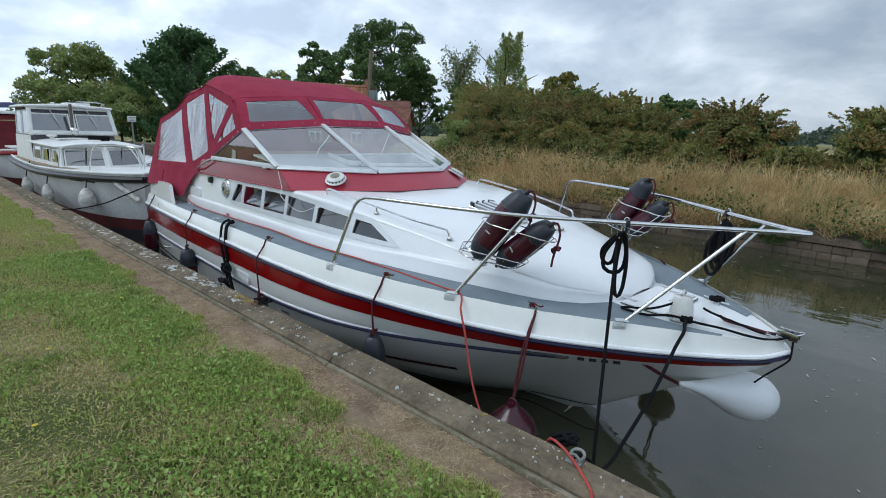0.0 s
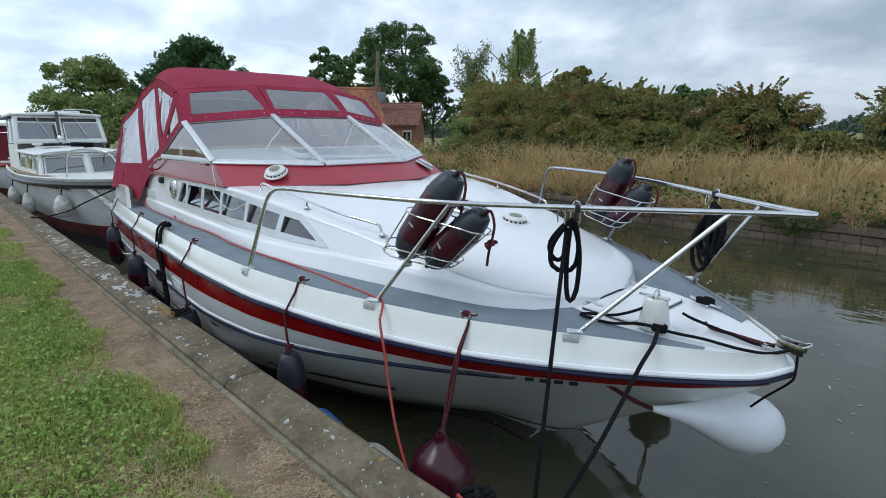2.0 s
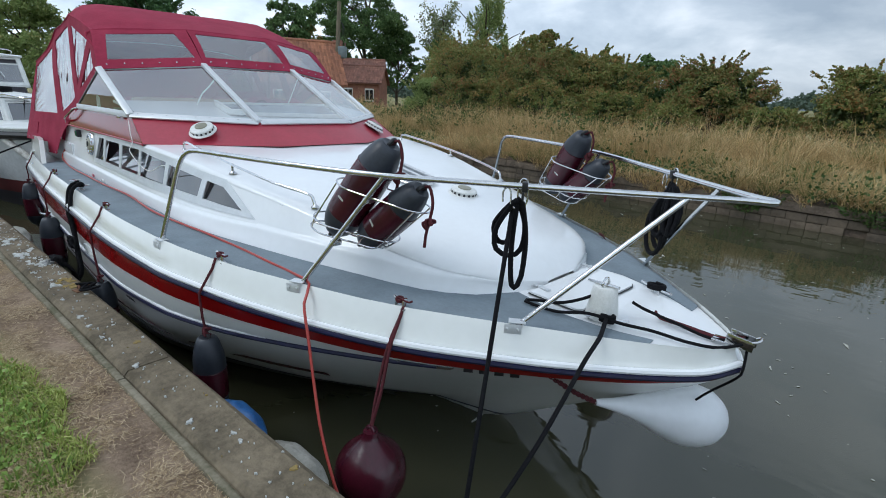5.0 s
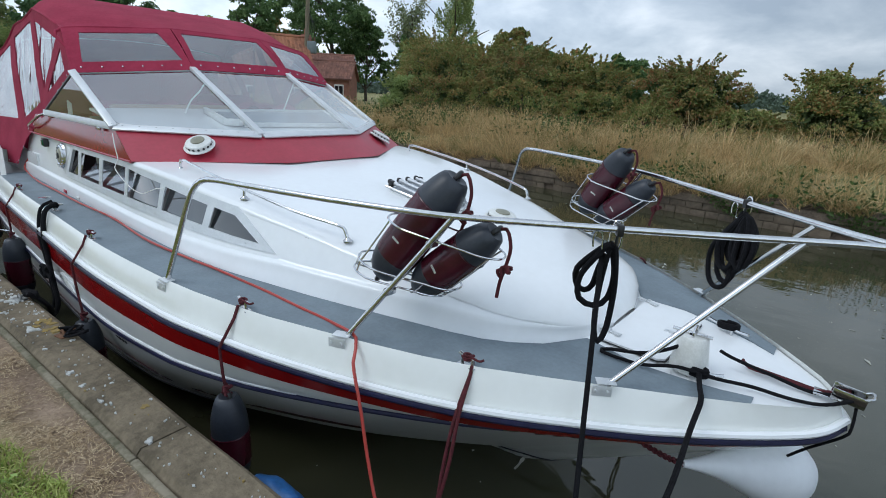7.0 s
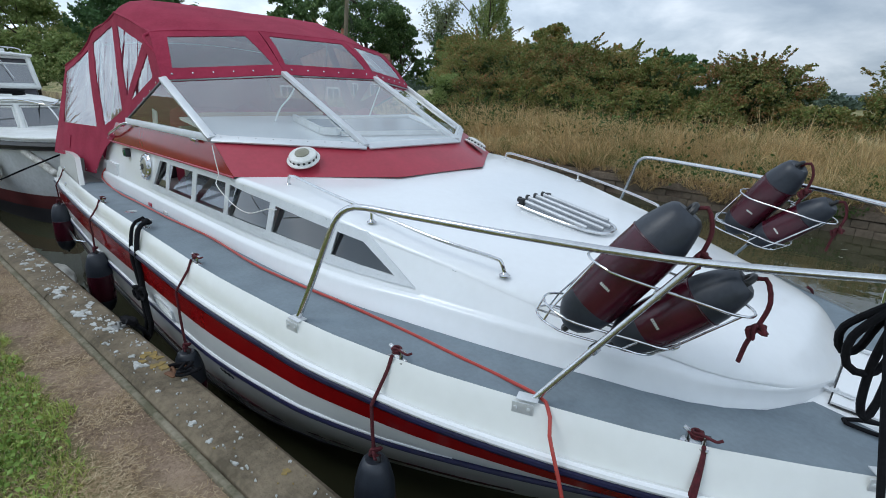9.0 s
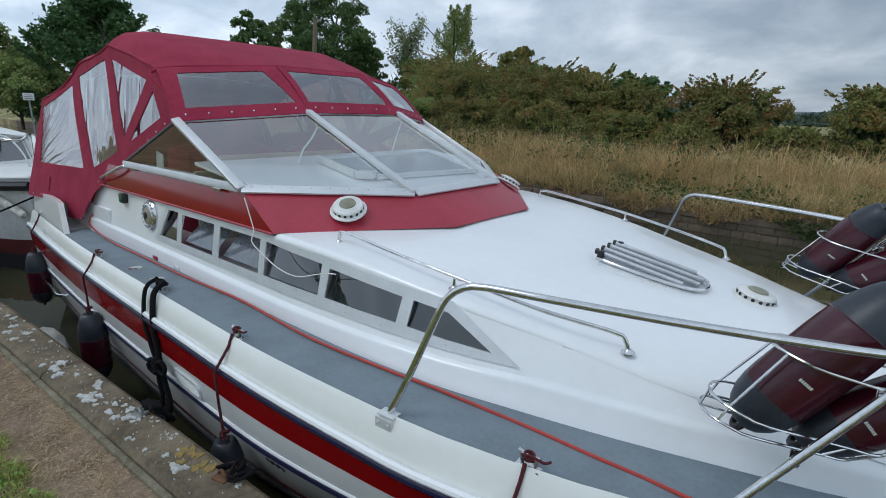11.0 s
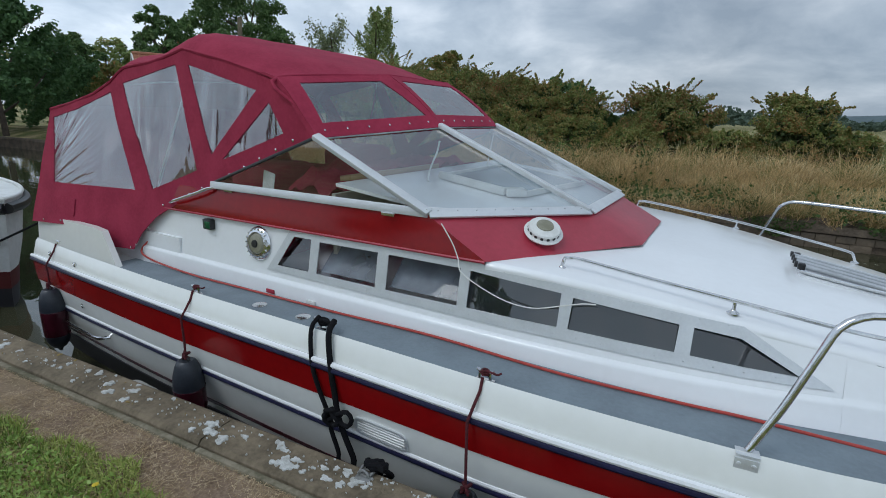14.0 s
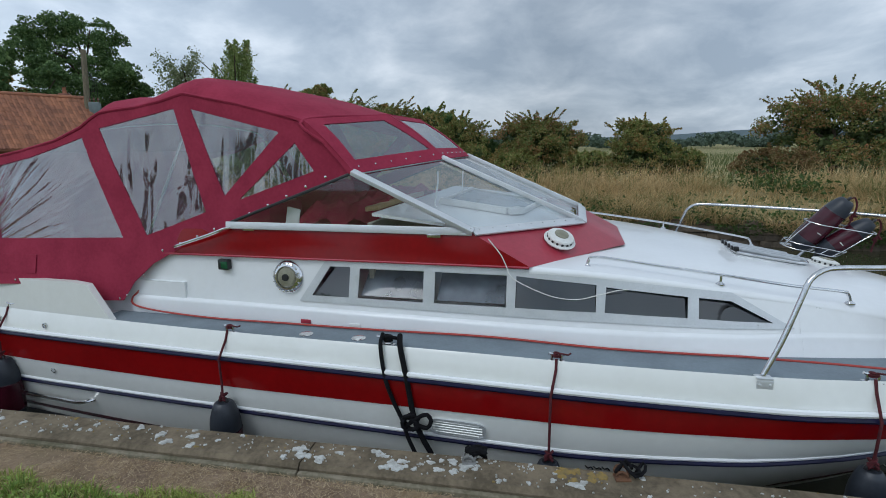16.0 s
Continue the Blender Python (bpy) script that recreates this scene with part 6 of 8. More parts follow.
def quay_ring(x, label, shackle=True):
    y = y_near(x) - .06
    q = thing("mooring_ring", label, "mooring ring", Matrix.Translation((x, y, .012)), "mooring rings on the quay")
    part("plate", box((0, 0, .004), (.075, .06, .008), Matrix.Rotation(radians(12), 3, 'Z'), .002), RUST if not shackle else GALV, q)
    part("staple", tube(smooth_path([(-.025, 0, 0), (-.025, 0, .02), (0, 0, .036), (.025, 0, .02), (.025, 0, 0)], .012), .007, 8), RUST if not shackle else GALV, q)
    part("ring", tube([(.032 * math.cos(a), .03 + .032 * math.sin(a) * .9, .020 + .012 * math.sin(a)) for a in [2 * math.pi * i / 20 for i in range(20)]], .008, 8, True), RUST if not shackle else GALV, q)
    return q


quay_ring(-.93, "galvanised mooring ring with shackle on the quay edge")
quay_ring(-4.68, "galvanised mooring ring with shackle on the quay edge")
quay_ring(-3.92, "rusty iron mooring ring on a plate", False)
quay_ring(-10.5, "rusty iron mooring ring on a plate", False)
rope_along([Vector((-3.92 + .05 * math.cos(i * 1.1) + .02 * i * .3, y_near(-3.9) - .02 + .05 * math.sin(i * 1.7), .045 + .012 * math.sin(i * 2.3))) for i in range(14)], .008, "rope_tangle", "tangled grey rope lying round a rusty ring", "rope", BLACKROPE)
rope_along([QR + Vector((-.12 + .06 * math.cos(i * 1.2), .12 + .035 * math.sin(i * 1.9), -.01 + .03 * math.sin(i * 1.3))) for i in range(16)], .012, "rope_tangle", "black rope bundled over the quay edge", "rope", BLACKROPE)

# red water hose
hose_pts = [W((-6.86, -1.30, .60)), W((-6.93, -1.345, .50)), W((-6.75, -1.36, .455))]
for x in (-6.2, -5.6, -4.9, -4.2, -3.5, -3.0, -2.75):
    hose_pts.append(W((x, -(cabv(x, 1) + .040 + .012 * math.sin(x * 5) + .010 * math.sin(x * 2.1 + 1)), deck_z(x) + .02)))
hose_pts += [W((x, -y, deck_z(x) + .012)) for x, y in ((-2.50, 1.262), (-2.29, 1.236), (-2.07, 1.216), (-1.84, 1.19))]
hose_pts += [W((-1.64, -1.215, deck_z(-1.64) + .03)), W((-1.575, -1.285, .36)), W((-1.49, -1.318, .2)), W((-1.415, -1.342, 0)), W((-1.32, -1.375, -.16)), W((-1.19, -1.41, -.30)), W((-1.05, -1.45, -.36)), W((-.90, -1.50, -.28)), Vector((-1.18, y_near(-1.2) + .08, -.10)), Vector((-1.10, y_near(-1.1) + .012, .018)), Vector((-1.03, y_near(-1.0) - .02, .03)), Vector((-.97, y_near(-.97) - .05, .03)), Vector((-.85, y_near(-.85) - .14, .03)), Vector((-.75, y_near(-.75) - .235, .01)), Vector((-.72, 1.55, -.01)), Vector((-.66, 1.2, -.01)), Vector((-.60, .6, .01))]
rope_along(hose_pts, .0072, "water_hose", "thin red water hose running along the side deck", "hose", HOSE, step=.04)
rope_along([W(p) for p in ((-4.20, -1.275, 1.07), (-4.12, -1.295, .98), (-4.08, -1.30, .90), (-4.05, -1.335, .855), (-3.95, -1.335, .80), (-3.80, -1.325, .745), (-3.66, -1.315, .735), (-3.52, -1.305, .775), (-3.44, -1.30, .80), (-3.38, -1.285, .805))], .0032, "white_cable", "thin white cable hanging over the cabin windows", "cable", WHITEPL)

# things lying between hull and quay
def tyre_like(x, y, z, s_, material, label, nm):
    bm = bmesh.new()
    bmesh.ops.create_icosphere(bm, subdivisions=4, radius=1.0)
    for v in bm.verts:
        n = 1 + .12 * noise.noise(v.co * 2.1)
        v.co = Vector((v.co.x * s_[0] * n, v.co.y * s_[1] * n, max(-.6, v.co.z) * s_[2] * n))
    return solo(nm, bm, material, label, "buoy", Matrix.Translation((x, y, z)))


tyre_like(-2.17, y_near(-2.17) + .10, -.25, (.20, .085, .13), mat("blue_drum_plastic", (.02, .13, .36), .45, col2=(.012, .07, .2)), "faded blue plastic float against the quay", "float")
tyre_like(-1.68, y_near(-1.68) + .085, -.22, (.20, .085, .12), mat("grey_float", (.34, .33, .29), .85, col2=(.22, .21, .18), bump=.004), "grey worn plastic float against the quay", "float")
tyre_like(-6.55, y_near(-6.55) + .09, -.24, (.24, .10, .14), mat("grey_float_pale", (.45, .45, .41), .85, col2=(.3, .3, .26), bump=.004), "pale worn plastic float against the quay", "float")


# ---- the boats moored astern ----
GREYHULL = mat("grey_white_hull", (0.66, 0.67, 0.66), .4, col2=(0.52, 0.53, 0.51), scale=2)
OLDWHITE = mat("chalky_white_paint", (0.78, 0.79, 0.77), .45, col2=(0.66, 0.67, 0.64), scale=3)
TEAK = mat("weathered_teak_deck", (0.33, 0.26, 0.17), .8, col2=(0.24, 0.18, 0.11), scale=4)
ANTIFOUL = mat("red_antifouling", (0.10, 0.012, 0.012), .7, scale=4)
DIMGLASS = glass("dim_glass", (0.45, 0.46, 0.48), .02, haze=.10, hazecol=(.35, .36, .40), base_refl=.26)
SHADOWLESS = SHADOWLESS + (DIMGLASS,)
OLDFENDER = mat("grubby_white_fender", (0.72, 0.71, 0.66), .6, col2=(0.36, 0.34, 0.29), scale=9)


def simple_hull(parent, L, hbm, zdeck, zbow, hull_m, boot_m, strip_m):
    """A round-bilged hull with its bow at the origin and its stern at x = -L."""
    prof_u = [0, .03, .10, .2, .35, .55, .8, 1.0]
    prof_b = [0, .22, .50, .74, .93, 1.0, .97, .88]

    def wide(u):
        return hbm * spline(u, prof_u, prof_b)

    def zd(u):
        return zbow + (zdeck - zbow) * min(1, u * 2.2)
    rings, boot, under_boot, edge = [], [], [], []
    for i in range(36):
        u = (i / 35) ** 1.4
        b = wide(u)
        row = []
        for f, zf, rake in ((1.0, 1.0, 0), (.97, .55, .04), (.90, .1, .12), (.80, -.35, .2)):
            x = -u * L - rake * (1 - u) * 1.2
            row.append((x, b * f if u > 0 else 0.0, zd(u) * zf if zf > 0 else WATER * (-zf) * 1.0))
        row = [(r[0], r[1], z) for r, z in zip(row, (zd(u), zd(u) - .22, -.20, -.50))]
        rings.append([(x, -y, z) for x, y, z in row] + [(x, y, z) for x, y, z in row[::-1]])
        x, y = row[3][:2]
        boot.append([(x, y, -.50), (x - .05, y * .96, -.74)])
        # the hull turns dark below the red boot top
        under_boot.append([(x - .05, y * .96, -.74), (x - .12, y * .82, -1.2)])
        edge.append(((row[0][0], row[0][1], row[0][2])))
    bm = bmesh.new()
    rows = add_loft(bm, rings, False, False)
    bm.faces.new(rows[-1])
    part("hull", bm, hull_m, parent, "", 30)
    for s in (-1, 1):
        part("boot_top", loft([[(x, s * y, z) for x, y, z in r_] for r_ in boot], False, False), boot_m, parent, "dark red underwater paint")
        part("lower_bottom", loft([[(x, s * y, z) for x, y, z in r_] for r_ in under_boot], False, False), ANTIF, parent, "dark lower hull under the red paint")
        part("rubbing_strake", tube([(x, s * (y + .015), z - .10) for x, y, z in edge], .07, 8), strip_m, parent, "dark rubbing strake")
        part("toe_rail", tube([(x, s * (y - .01), z + .02) for x, y, z in edge], .025, 8), OLDWHITE, parent)
    part("deck", loft([[(x, -y + .01, z), (x, 0, z + .05), (x, y - .01, z)] for x, y, z in edge], False, False), OLDWHITE, parent)
    return wide, zd


def cabin_box(parent, name, x0, x1, w0, w1, z0, z1, rake0, rake1, material, tumble=.08):
    """A coachhouse: x0 aft, x1 forward; half widths; raked ends."""
    a = [(x0, -w0, z0), (x1, -w1, z0), (x1, w1, z0), (x0, w0, z0)]
    b = [(x0 + rake0, -w0 + tumble, z1), (x1 - rake1, -w1 + tumble, z1), (x1 - rake1, w1 - tumble, z1), (x0 + rake0, w0 - tumble, z1)]
    bm = loft([a, b])
    return part(name, bm, material, parent)


def face_window(parent, p00, p10, p11, p01, m0, m1, glassm, framem, n_out, name="window"):
    """A framed pane on a flat face: the face's corners, and margins as (u0, v0, u1, v1)."""
    P = [Vector(p) for p in (p00, p10, p11, p01)]
    n = Vector(n_out).normalized()

    def at(u, v):
        return P[0].lerp(P[1], u).lerp(P[3].lerp(P[2], u), v)
    u0, v0, u1, v1 = m0
    q = [at(u0, v0), at(u1, v0), at(u1, v1), at(u0, v1)]
    fr = bmesh.new()
    for i in range(4):
        add_tube(fr, [q[i] + n * .006, q[(i + 1) % 4] + n * .006], .018, 6)
    w = part(name, fr, framem, parent, "white framed cabin window")
    bm = bmesh.new()
    bm.faces.new([bm.verts.new(p + n * .006) for p in q])
    part("pane", bm, glassm, w)
    return w


def build_second_boat():
    b = thing("cabin_cruiser", "older grey-white cabin cruiser with two-tier wheelhouse", "boat", pose(-10.35, 2.84, .15, 0, 0, 0.3) @ Matrix.Scale(.9, 4))
    wide, zd = simple_hull(b, 9.5, 1.2, .38, .46, GREYHULL, ANTIFOUL, BLACKPL)
    # dark colour on the solid cabin blocks stands for unlit rooms inside
    DARKROOM = mat("unlit_inside_colour", (0.13, 0.125, 0.14), .8)
    # fore cabin: a raked front in two panes that meet at a point, low cambered roof
    a_ = [(-5.9, -1.0, .36), (-2.95, -.86, .36), (-2.55, 0, .36), (-2.95, .86, .36), (-5.9, 1.0, .36)]
    b_ = [(-5.9, -.94, .90), (-3.25, -.80, .88), (-2.88, 0, .90), (-3.25, .80, .88), (-5.9, .94, .90)]
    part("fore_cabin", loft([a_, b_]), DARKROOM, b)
    CURTAIN = mat("olive_curtain", (.30, .29, .10), .9, col2=(.20, .19, .06), scale=12)
    fr_ = bmesh.new()
    for s in (-1, 1):
        c0, c1, t1, t0 = Vector((-2.94, s * .87, .38)), Vector((-2.53, 0, .38)), Vector((-2.86, 0, .90)), Vector((-3.24, s * .81, .89))
        n_ = (c1 - c0).cross(t0 - c0).normalized()
        n_ = n_ if n_.x > 0 else -n_
        face_window(b, c0, c1, t1, t0, (.09, .16, .93, .88), None, DIMGLASS, OLDWHITE, n_)
        add_tube(fr_, [c0, t0], .055, 8)
        add_tube(fr_, [c0 + Vector((0, 0, .04)), c1 + Vector((0, 0, .04))], .05, 8)
        add_tube(fr_, [t0, t1], .04, 8)
        for k, (a0, a1) in enumerate(((.06, .34), (.40, .66), (.72, .95))):
            w_ = face_window(b, (-5.9, s * 1.005, .36), (-2.96, s * .875, .36), (-3.26, s * .81, .89), (-5.9, s * .945, .90), (a0, .28, a1, .90), None, DIMGLASS, OLDWHITE, (.05, s, .1))
            if k:
                lo_, hi_ = -5.9 + 2.94 * (a0 + .06), -5.9 + 2.94 * (a1 - .09)
                part("curtain", box(((lo_ + hi_) / 2, s * lin((lo_ + hi_) / 2, [-5.9, -2.96], [.986, .858]), .66), (hi_ - lo_, .006, .30), Matrix.Rotation(-s * .045, 3, 'Z'), 0), CURTAIN, w_, "drawn olive curtain")
        part("cabin_side_lower", loft([[(-5.9, s * 1.015, .36), (-5.9, s * 1.0, .51)], [(-2.94, s * .885, .36), (-3.0, s * .87, .51)]], False, False), OLDWHITE, b)
        part("cabin_side_upper", loft([[(-5.9, s * .958, .83), (-5.9, s * .95, .92)], [(-3.22, s * .825, .83), (-3.27, s * .815, .91)]], False, False), OLDWHITE, b)
    add_tube(fr_, [(-2.53, 0, .38), (-2.86, 0, .90)], .05, 8)
    part("front_frame", fr_, OLDWHITE, b)
    part("fore_cabin_roof", loft([[(x, -w, z - .03), (x, -w, z), (x + f_ * .7, -w * .5, z + .075), (x + f_, 0, z + .10), (x + f_ * .7, w * .5, z + .075), (x, w, z), (x, w, z - .03)] for x, w, z, f_ in ((-5.95, 1.04, .96, 0), (-4.5, .98, .94, 0), (-3.22, .90, .92, .30), (-3.12, .86, .89, .33))], False, False), OLDWHITE, b, "white cambered cabin roof")
    part("roof_rim", tube([(-5.95, -1.04, .94), (-4.5, -.98, .92), (-3.16, -.89, .90), (-2.80, 0, .97), (-3.16, .89, .90), (-4.5, .98, .92), (-5.95, 1.04, .94)], .026, 8), OLDWHITE, b)
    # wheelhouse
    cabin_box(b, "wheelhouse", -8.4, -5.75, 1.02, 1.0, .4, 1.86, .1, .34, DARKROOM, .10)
    f0, f1 = -5.74, -6.09
    for y0, y1 in ((-1.0, -.03), (.03, 1.0)):
        face_window(b, (f0, y0, 1.15), (f0, y1, 1.15), (f1 + .08, y1 * .93, 1.86), (f1 + .08, y0 * .93, 1.86), (.06, .10, .94, .74), None, DIMGLASS, OLDWHITE, (.9, 0, .42))
    bm = bmesh.new()
    for y in (-.98, 0, .98):
        add_tube(bm, [(f0 + .01, y, 1.12), (f1 + .08, y * .93, 1.86)], .055, 8)
    add_tube(bm, [(f0 + .02, -1.0, 1.17), (f0 + .02, 1.0, 1.17)], .05, 8)
    add_tube(bm, [(f1 + .08, -.95, 1.83), (f1 + .08, .95, 1.83)], .045, 8)
    part("front_frame", bm, OLDWHITE, b)
    for s in (-1, 1):
        for a0, a1 in ((.08, .48), (.54, .92)):
            face_window(b, (-8.4, s * 1.025, .4), (-5.75, s * 1.005, .4), (-6.09, s * .905, 1.86), (-8.3, s * .925, 1.86), (a0, .5, a1, .93), None, DIMGLASS, OLDWHITE, (0, s, .1))
        part("wheelhouse_side", loft([[(-8.4, s * 1.03, .4), (-8.38, s * .99, 1.1)], [(-5.74, s * 1.01, .4), (-5.9, s * .97, 1.1)]], False, False), OLDWHITE, b)
    part("wheelhouse_roof", loft([[(x, -w, z - .05), (x, -w, z), (x, 0, z + .07), (x, w, z), (x, w, z - .05)] for x, w, z in ((-8.5, 1.0, 1.90), (-7, 1.0, 1.92), (-5.95, .98, 1.90), (-5.88, .96, 1.87))], False, False), OLDWHITE, b, "white cambered wheelhouse roof")
    part("roof_edge", tube([(-8.5, -1.0, 1.87), (-5.95, -.98, 1.87), (-5.86, 0, 1.91), (-5.95, .98, 1.87), (-8.5, 1.0, 1.87)], .035, 8), OLDWHITE, b)
    part("roof_hatch", box((-7.1, .35, 1.99), (.7, .6, .07), None, .02), OLDWHITE, b)
    part("roof_rail", tube(smooth_path([(-6.1, .2, 1.97), (-6.15, .2, 2.04), (-6.2, .8, 2.03), (-6.2, .85, 1.95)], .05), .014, 8), STEEL, b)
    part("horn", revolve([(.0, 0), (.05, 0), (.05, .03), (.02, .05), (.0, .05)], 14, Matrix.Translation((-6.2, -.35, 1.95))), WHITEPL, b)
    part("mast", tube([(-5.55, -.08, 1.1), (-5.5, -.08, 1.95)], .035, 10), mat("dark_mast", (.12, .10, .08), .6), b, "short dark mast")
    part("spotlight", revolve([(.0, 0), (.09, 0), (.10, .06), (.07, .12), (.0, .13)], 16, aim((-5.42, -.08, 1.24), (1, 0, 0))), STEEL, b, "round chromed spotlight")
    part("roof_vent", revolve([(.0, 0), (.10, 0), (.06, .04), (.06, .08), (.12, .10), (.10, .14), (.0, .15)], 18, Matrix.Translation((-5.2, -.62, 1.0))), WHITEPL, b, "white mushroom roof vent")
    part("solar_strip", box((-4.7, -.30, 1.045), (.5, .6, .02), Matrix.Rotation(.2, 3, 'Z'), .005), WHITEPL, b)
    part("rope_coil", tube(smooth_path([(-3.7 + .16 * math.cos(i * .7), .1 + .22 * math.sin(i * .7), 1.05 + .004 * i) for i in range(26)], .05), .02, 6), BLACKROPE, b)
    part("bow_rail", tube(smooth_path([(-2.9, -.95, .42), (-2.75, -.92, .72), (-2.75, -.80, .93), (-2.45, -.05, 1.0), (-2.2, .30, .95), (-1.9, .42, .70), (-1.75, .45, .46)], .06), .014, 8), ALU, b, "bent steel rail")
    part("bow_rail", tube(smooth_path([(-1.9, -.55, .45), (-1.6, -.5, .95), (-.9, -.3, 1.05), (-.25, 0, 1.0), (-.9, .3, 1.05), (-1.6, .5, .95), (-1.9, .55, .45)], .06), .016, 8), STEEL, b, "bent steel rail")
    for y in (-.35, .4):
        part("wiper", tube([(-2.83 - abs(y) * .4, y, .88), (-2.60 - abs(y) * .45, y - .1, .52)], .009, 6), BLACKPL, b)
    for y in (-.5, .35):
        part("wiper", tube([(f1 + .16, y, 1.83), (f0 + .02, y + .2, 1.35)], .009, 6), STEEL, b)
    part("sidedeck", loft([[(x, s_, z) for s_ in (-wide(-x / 9.5) + .03, -wide(-x / 9.5) + .22)] for x, z in ((-2.0, .47), (-3.5, .445), (-5.5, .43), (-8.5, .43))], False, False), TEAK, b, "sandy side deck")
    for i in (0, 1, 2, 3, 5, 6):
        x = -1.9 + i * .13
        part("registration_bar", box((x, -(wide(-x / 9.5) * .99 + .015), .27), (.09, .012, .06), Matrix.Rotation(.45, 3, 'Z')), BLACKPL, b)
    inv = b.matrix_world.inverted()
    # its fenders
    for x, z, r, L in ((-3.1, -.16, .12, .44), (-5.2, -.15, .12, .42), (-1.25, -.10, .16, .44)):
        y = -(wide(-x / 9.5) + .08)
        f = thing("boat_fender", "grubby white fender hanging on the old cruiser", "fender", b.matrix_world @ Matrix.Translation((x, y, z - L / 2)), "fenders on the old cruiser")
        part("body", revolve([(.0, 0), (r * .6, .0), (r * .9, .05), (r, .12), (r, L * .55), (r * .75, L * .8), (r * .35, L), (.0, L * 1.02)], 20), OLDFENDER, f)
        part("rope", tube([(0, 0, L), (.0, .04, L + .2), (0, .12, .46 - (z - L / 2))], .012, 6), BLACKROPE, f)
    f = thing("boat_fender", "long white sausage fender slung at the old cruiser's bow", "fender", b.matrix_world @ aim((-.55, -.42, .30), (.6, .35, -.45)))
    part("body", revolve([(.0, 0), (.03, 0), (.05, .05), (.06, .12), (.06, .6), (.05, .68), (.0, .72)], 18), OLDFENDER, f)


build_second_boat()


def build_third_boat():
    b = thing("day_boat", "far day boat with dark red canvas cover and blue hood", "boat", pose(-22.0, 2.75, 0, 0, 0, 2.5))
    wide, zd = simple_hull(b, 7.0, 1.15, .35, .5, OLDWHITE, ANTIFOUL, REDBAND)
    cov = mat("dark_red_cover", (0.16, 0.012, 0.022), .85, col2=(0.11, .008, .015), scale=4)
    part("cover", loft([[(x, -w, .4), (x, -w * .97, z - .12), (x, -w * .85, z), (x, 0, z + .04), (x, w * .85, z), (x, w * .97, z - .12), (x, w, .4)] for x, w, z in ((-2.2, .95, 1.45), (-2.3, 1.02, 1.62), (-4.5, 1.08, 1.66), (-6.6, 1.0, 1.6))], False, False), cov, b, "dark red canvas cover")
    part("cover_front", sheet([(-.95, .4), (.95, .4), (.93, 1.33), (.8, 1.45), (-.8, 1.45), (-.93, 1.33)], [], lambda a, c, d: Vector((-2.2, a, c))), cov, b)
    part("roof_band", box((-3.3, 0, 1.74), (2.3, 1.9, .12), None, .04), OLDWHITE, b)
    part("blue_hood", loft([[(x, -w, 1.8), (x, -w * .9, 1.8 + h * .7), (x, 0, 1.8 + h), (x, w * .9, 1.8 + h * .7), (x, w, 1.8)] for x, w, h in ((-2.6, .85, .12), (-3.0, .95, .32), (-4.5, 1.0, .34), (-5.2, .95, .25))], False, False), mat("navy_canvas", (.02, .03, .09), .85), b, "navy canvas hood")
    part("foredeck_pad", box((-1.2, 0, .56), (1.2, 1.0, .06), None, .02), OLDWHITE, b)


build_third_boat()

# ---- house, pole, sign ----
BRICK = mat("red_brick", (0.30, 0.13, 0.085), .9, col2=(0.20, 0.085, 0.06), scale=3, bump=.005, bscale=30)
TILE = mat("orange_pantile", (0.36, 0.145, 0.075), .85, col2=(0.24, 0.10, 0.06), scale=1.2, bump=.01, bscale=12, rand=.25)
TILE2 = mat("brown_pantile", (0.22, 0.095, 0.065), .85, col2=(0.15, 0.07, 0.05), scale=1.2, rand=.25)
DARKPAINT = mat("dark_window", (.02, .02, .022), .15)
FRAMEP = mat("white_frame_paint", (.7, .69, .64), .6)


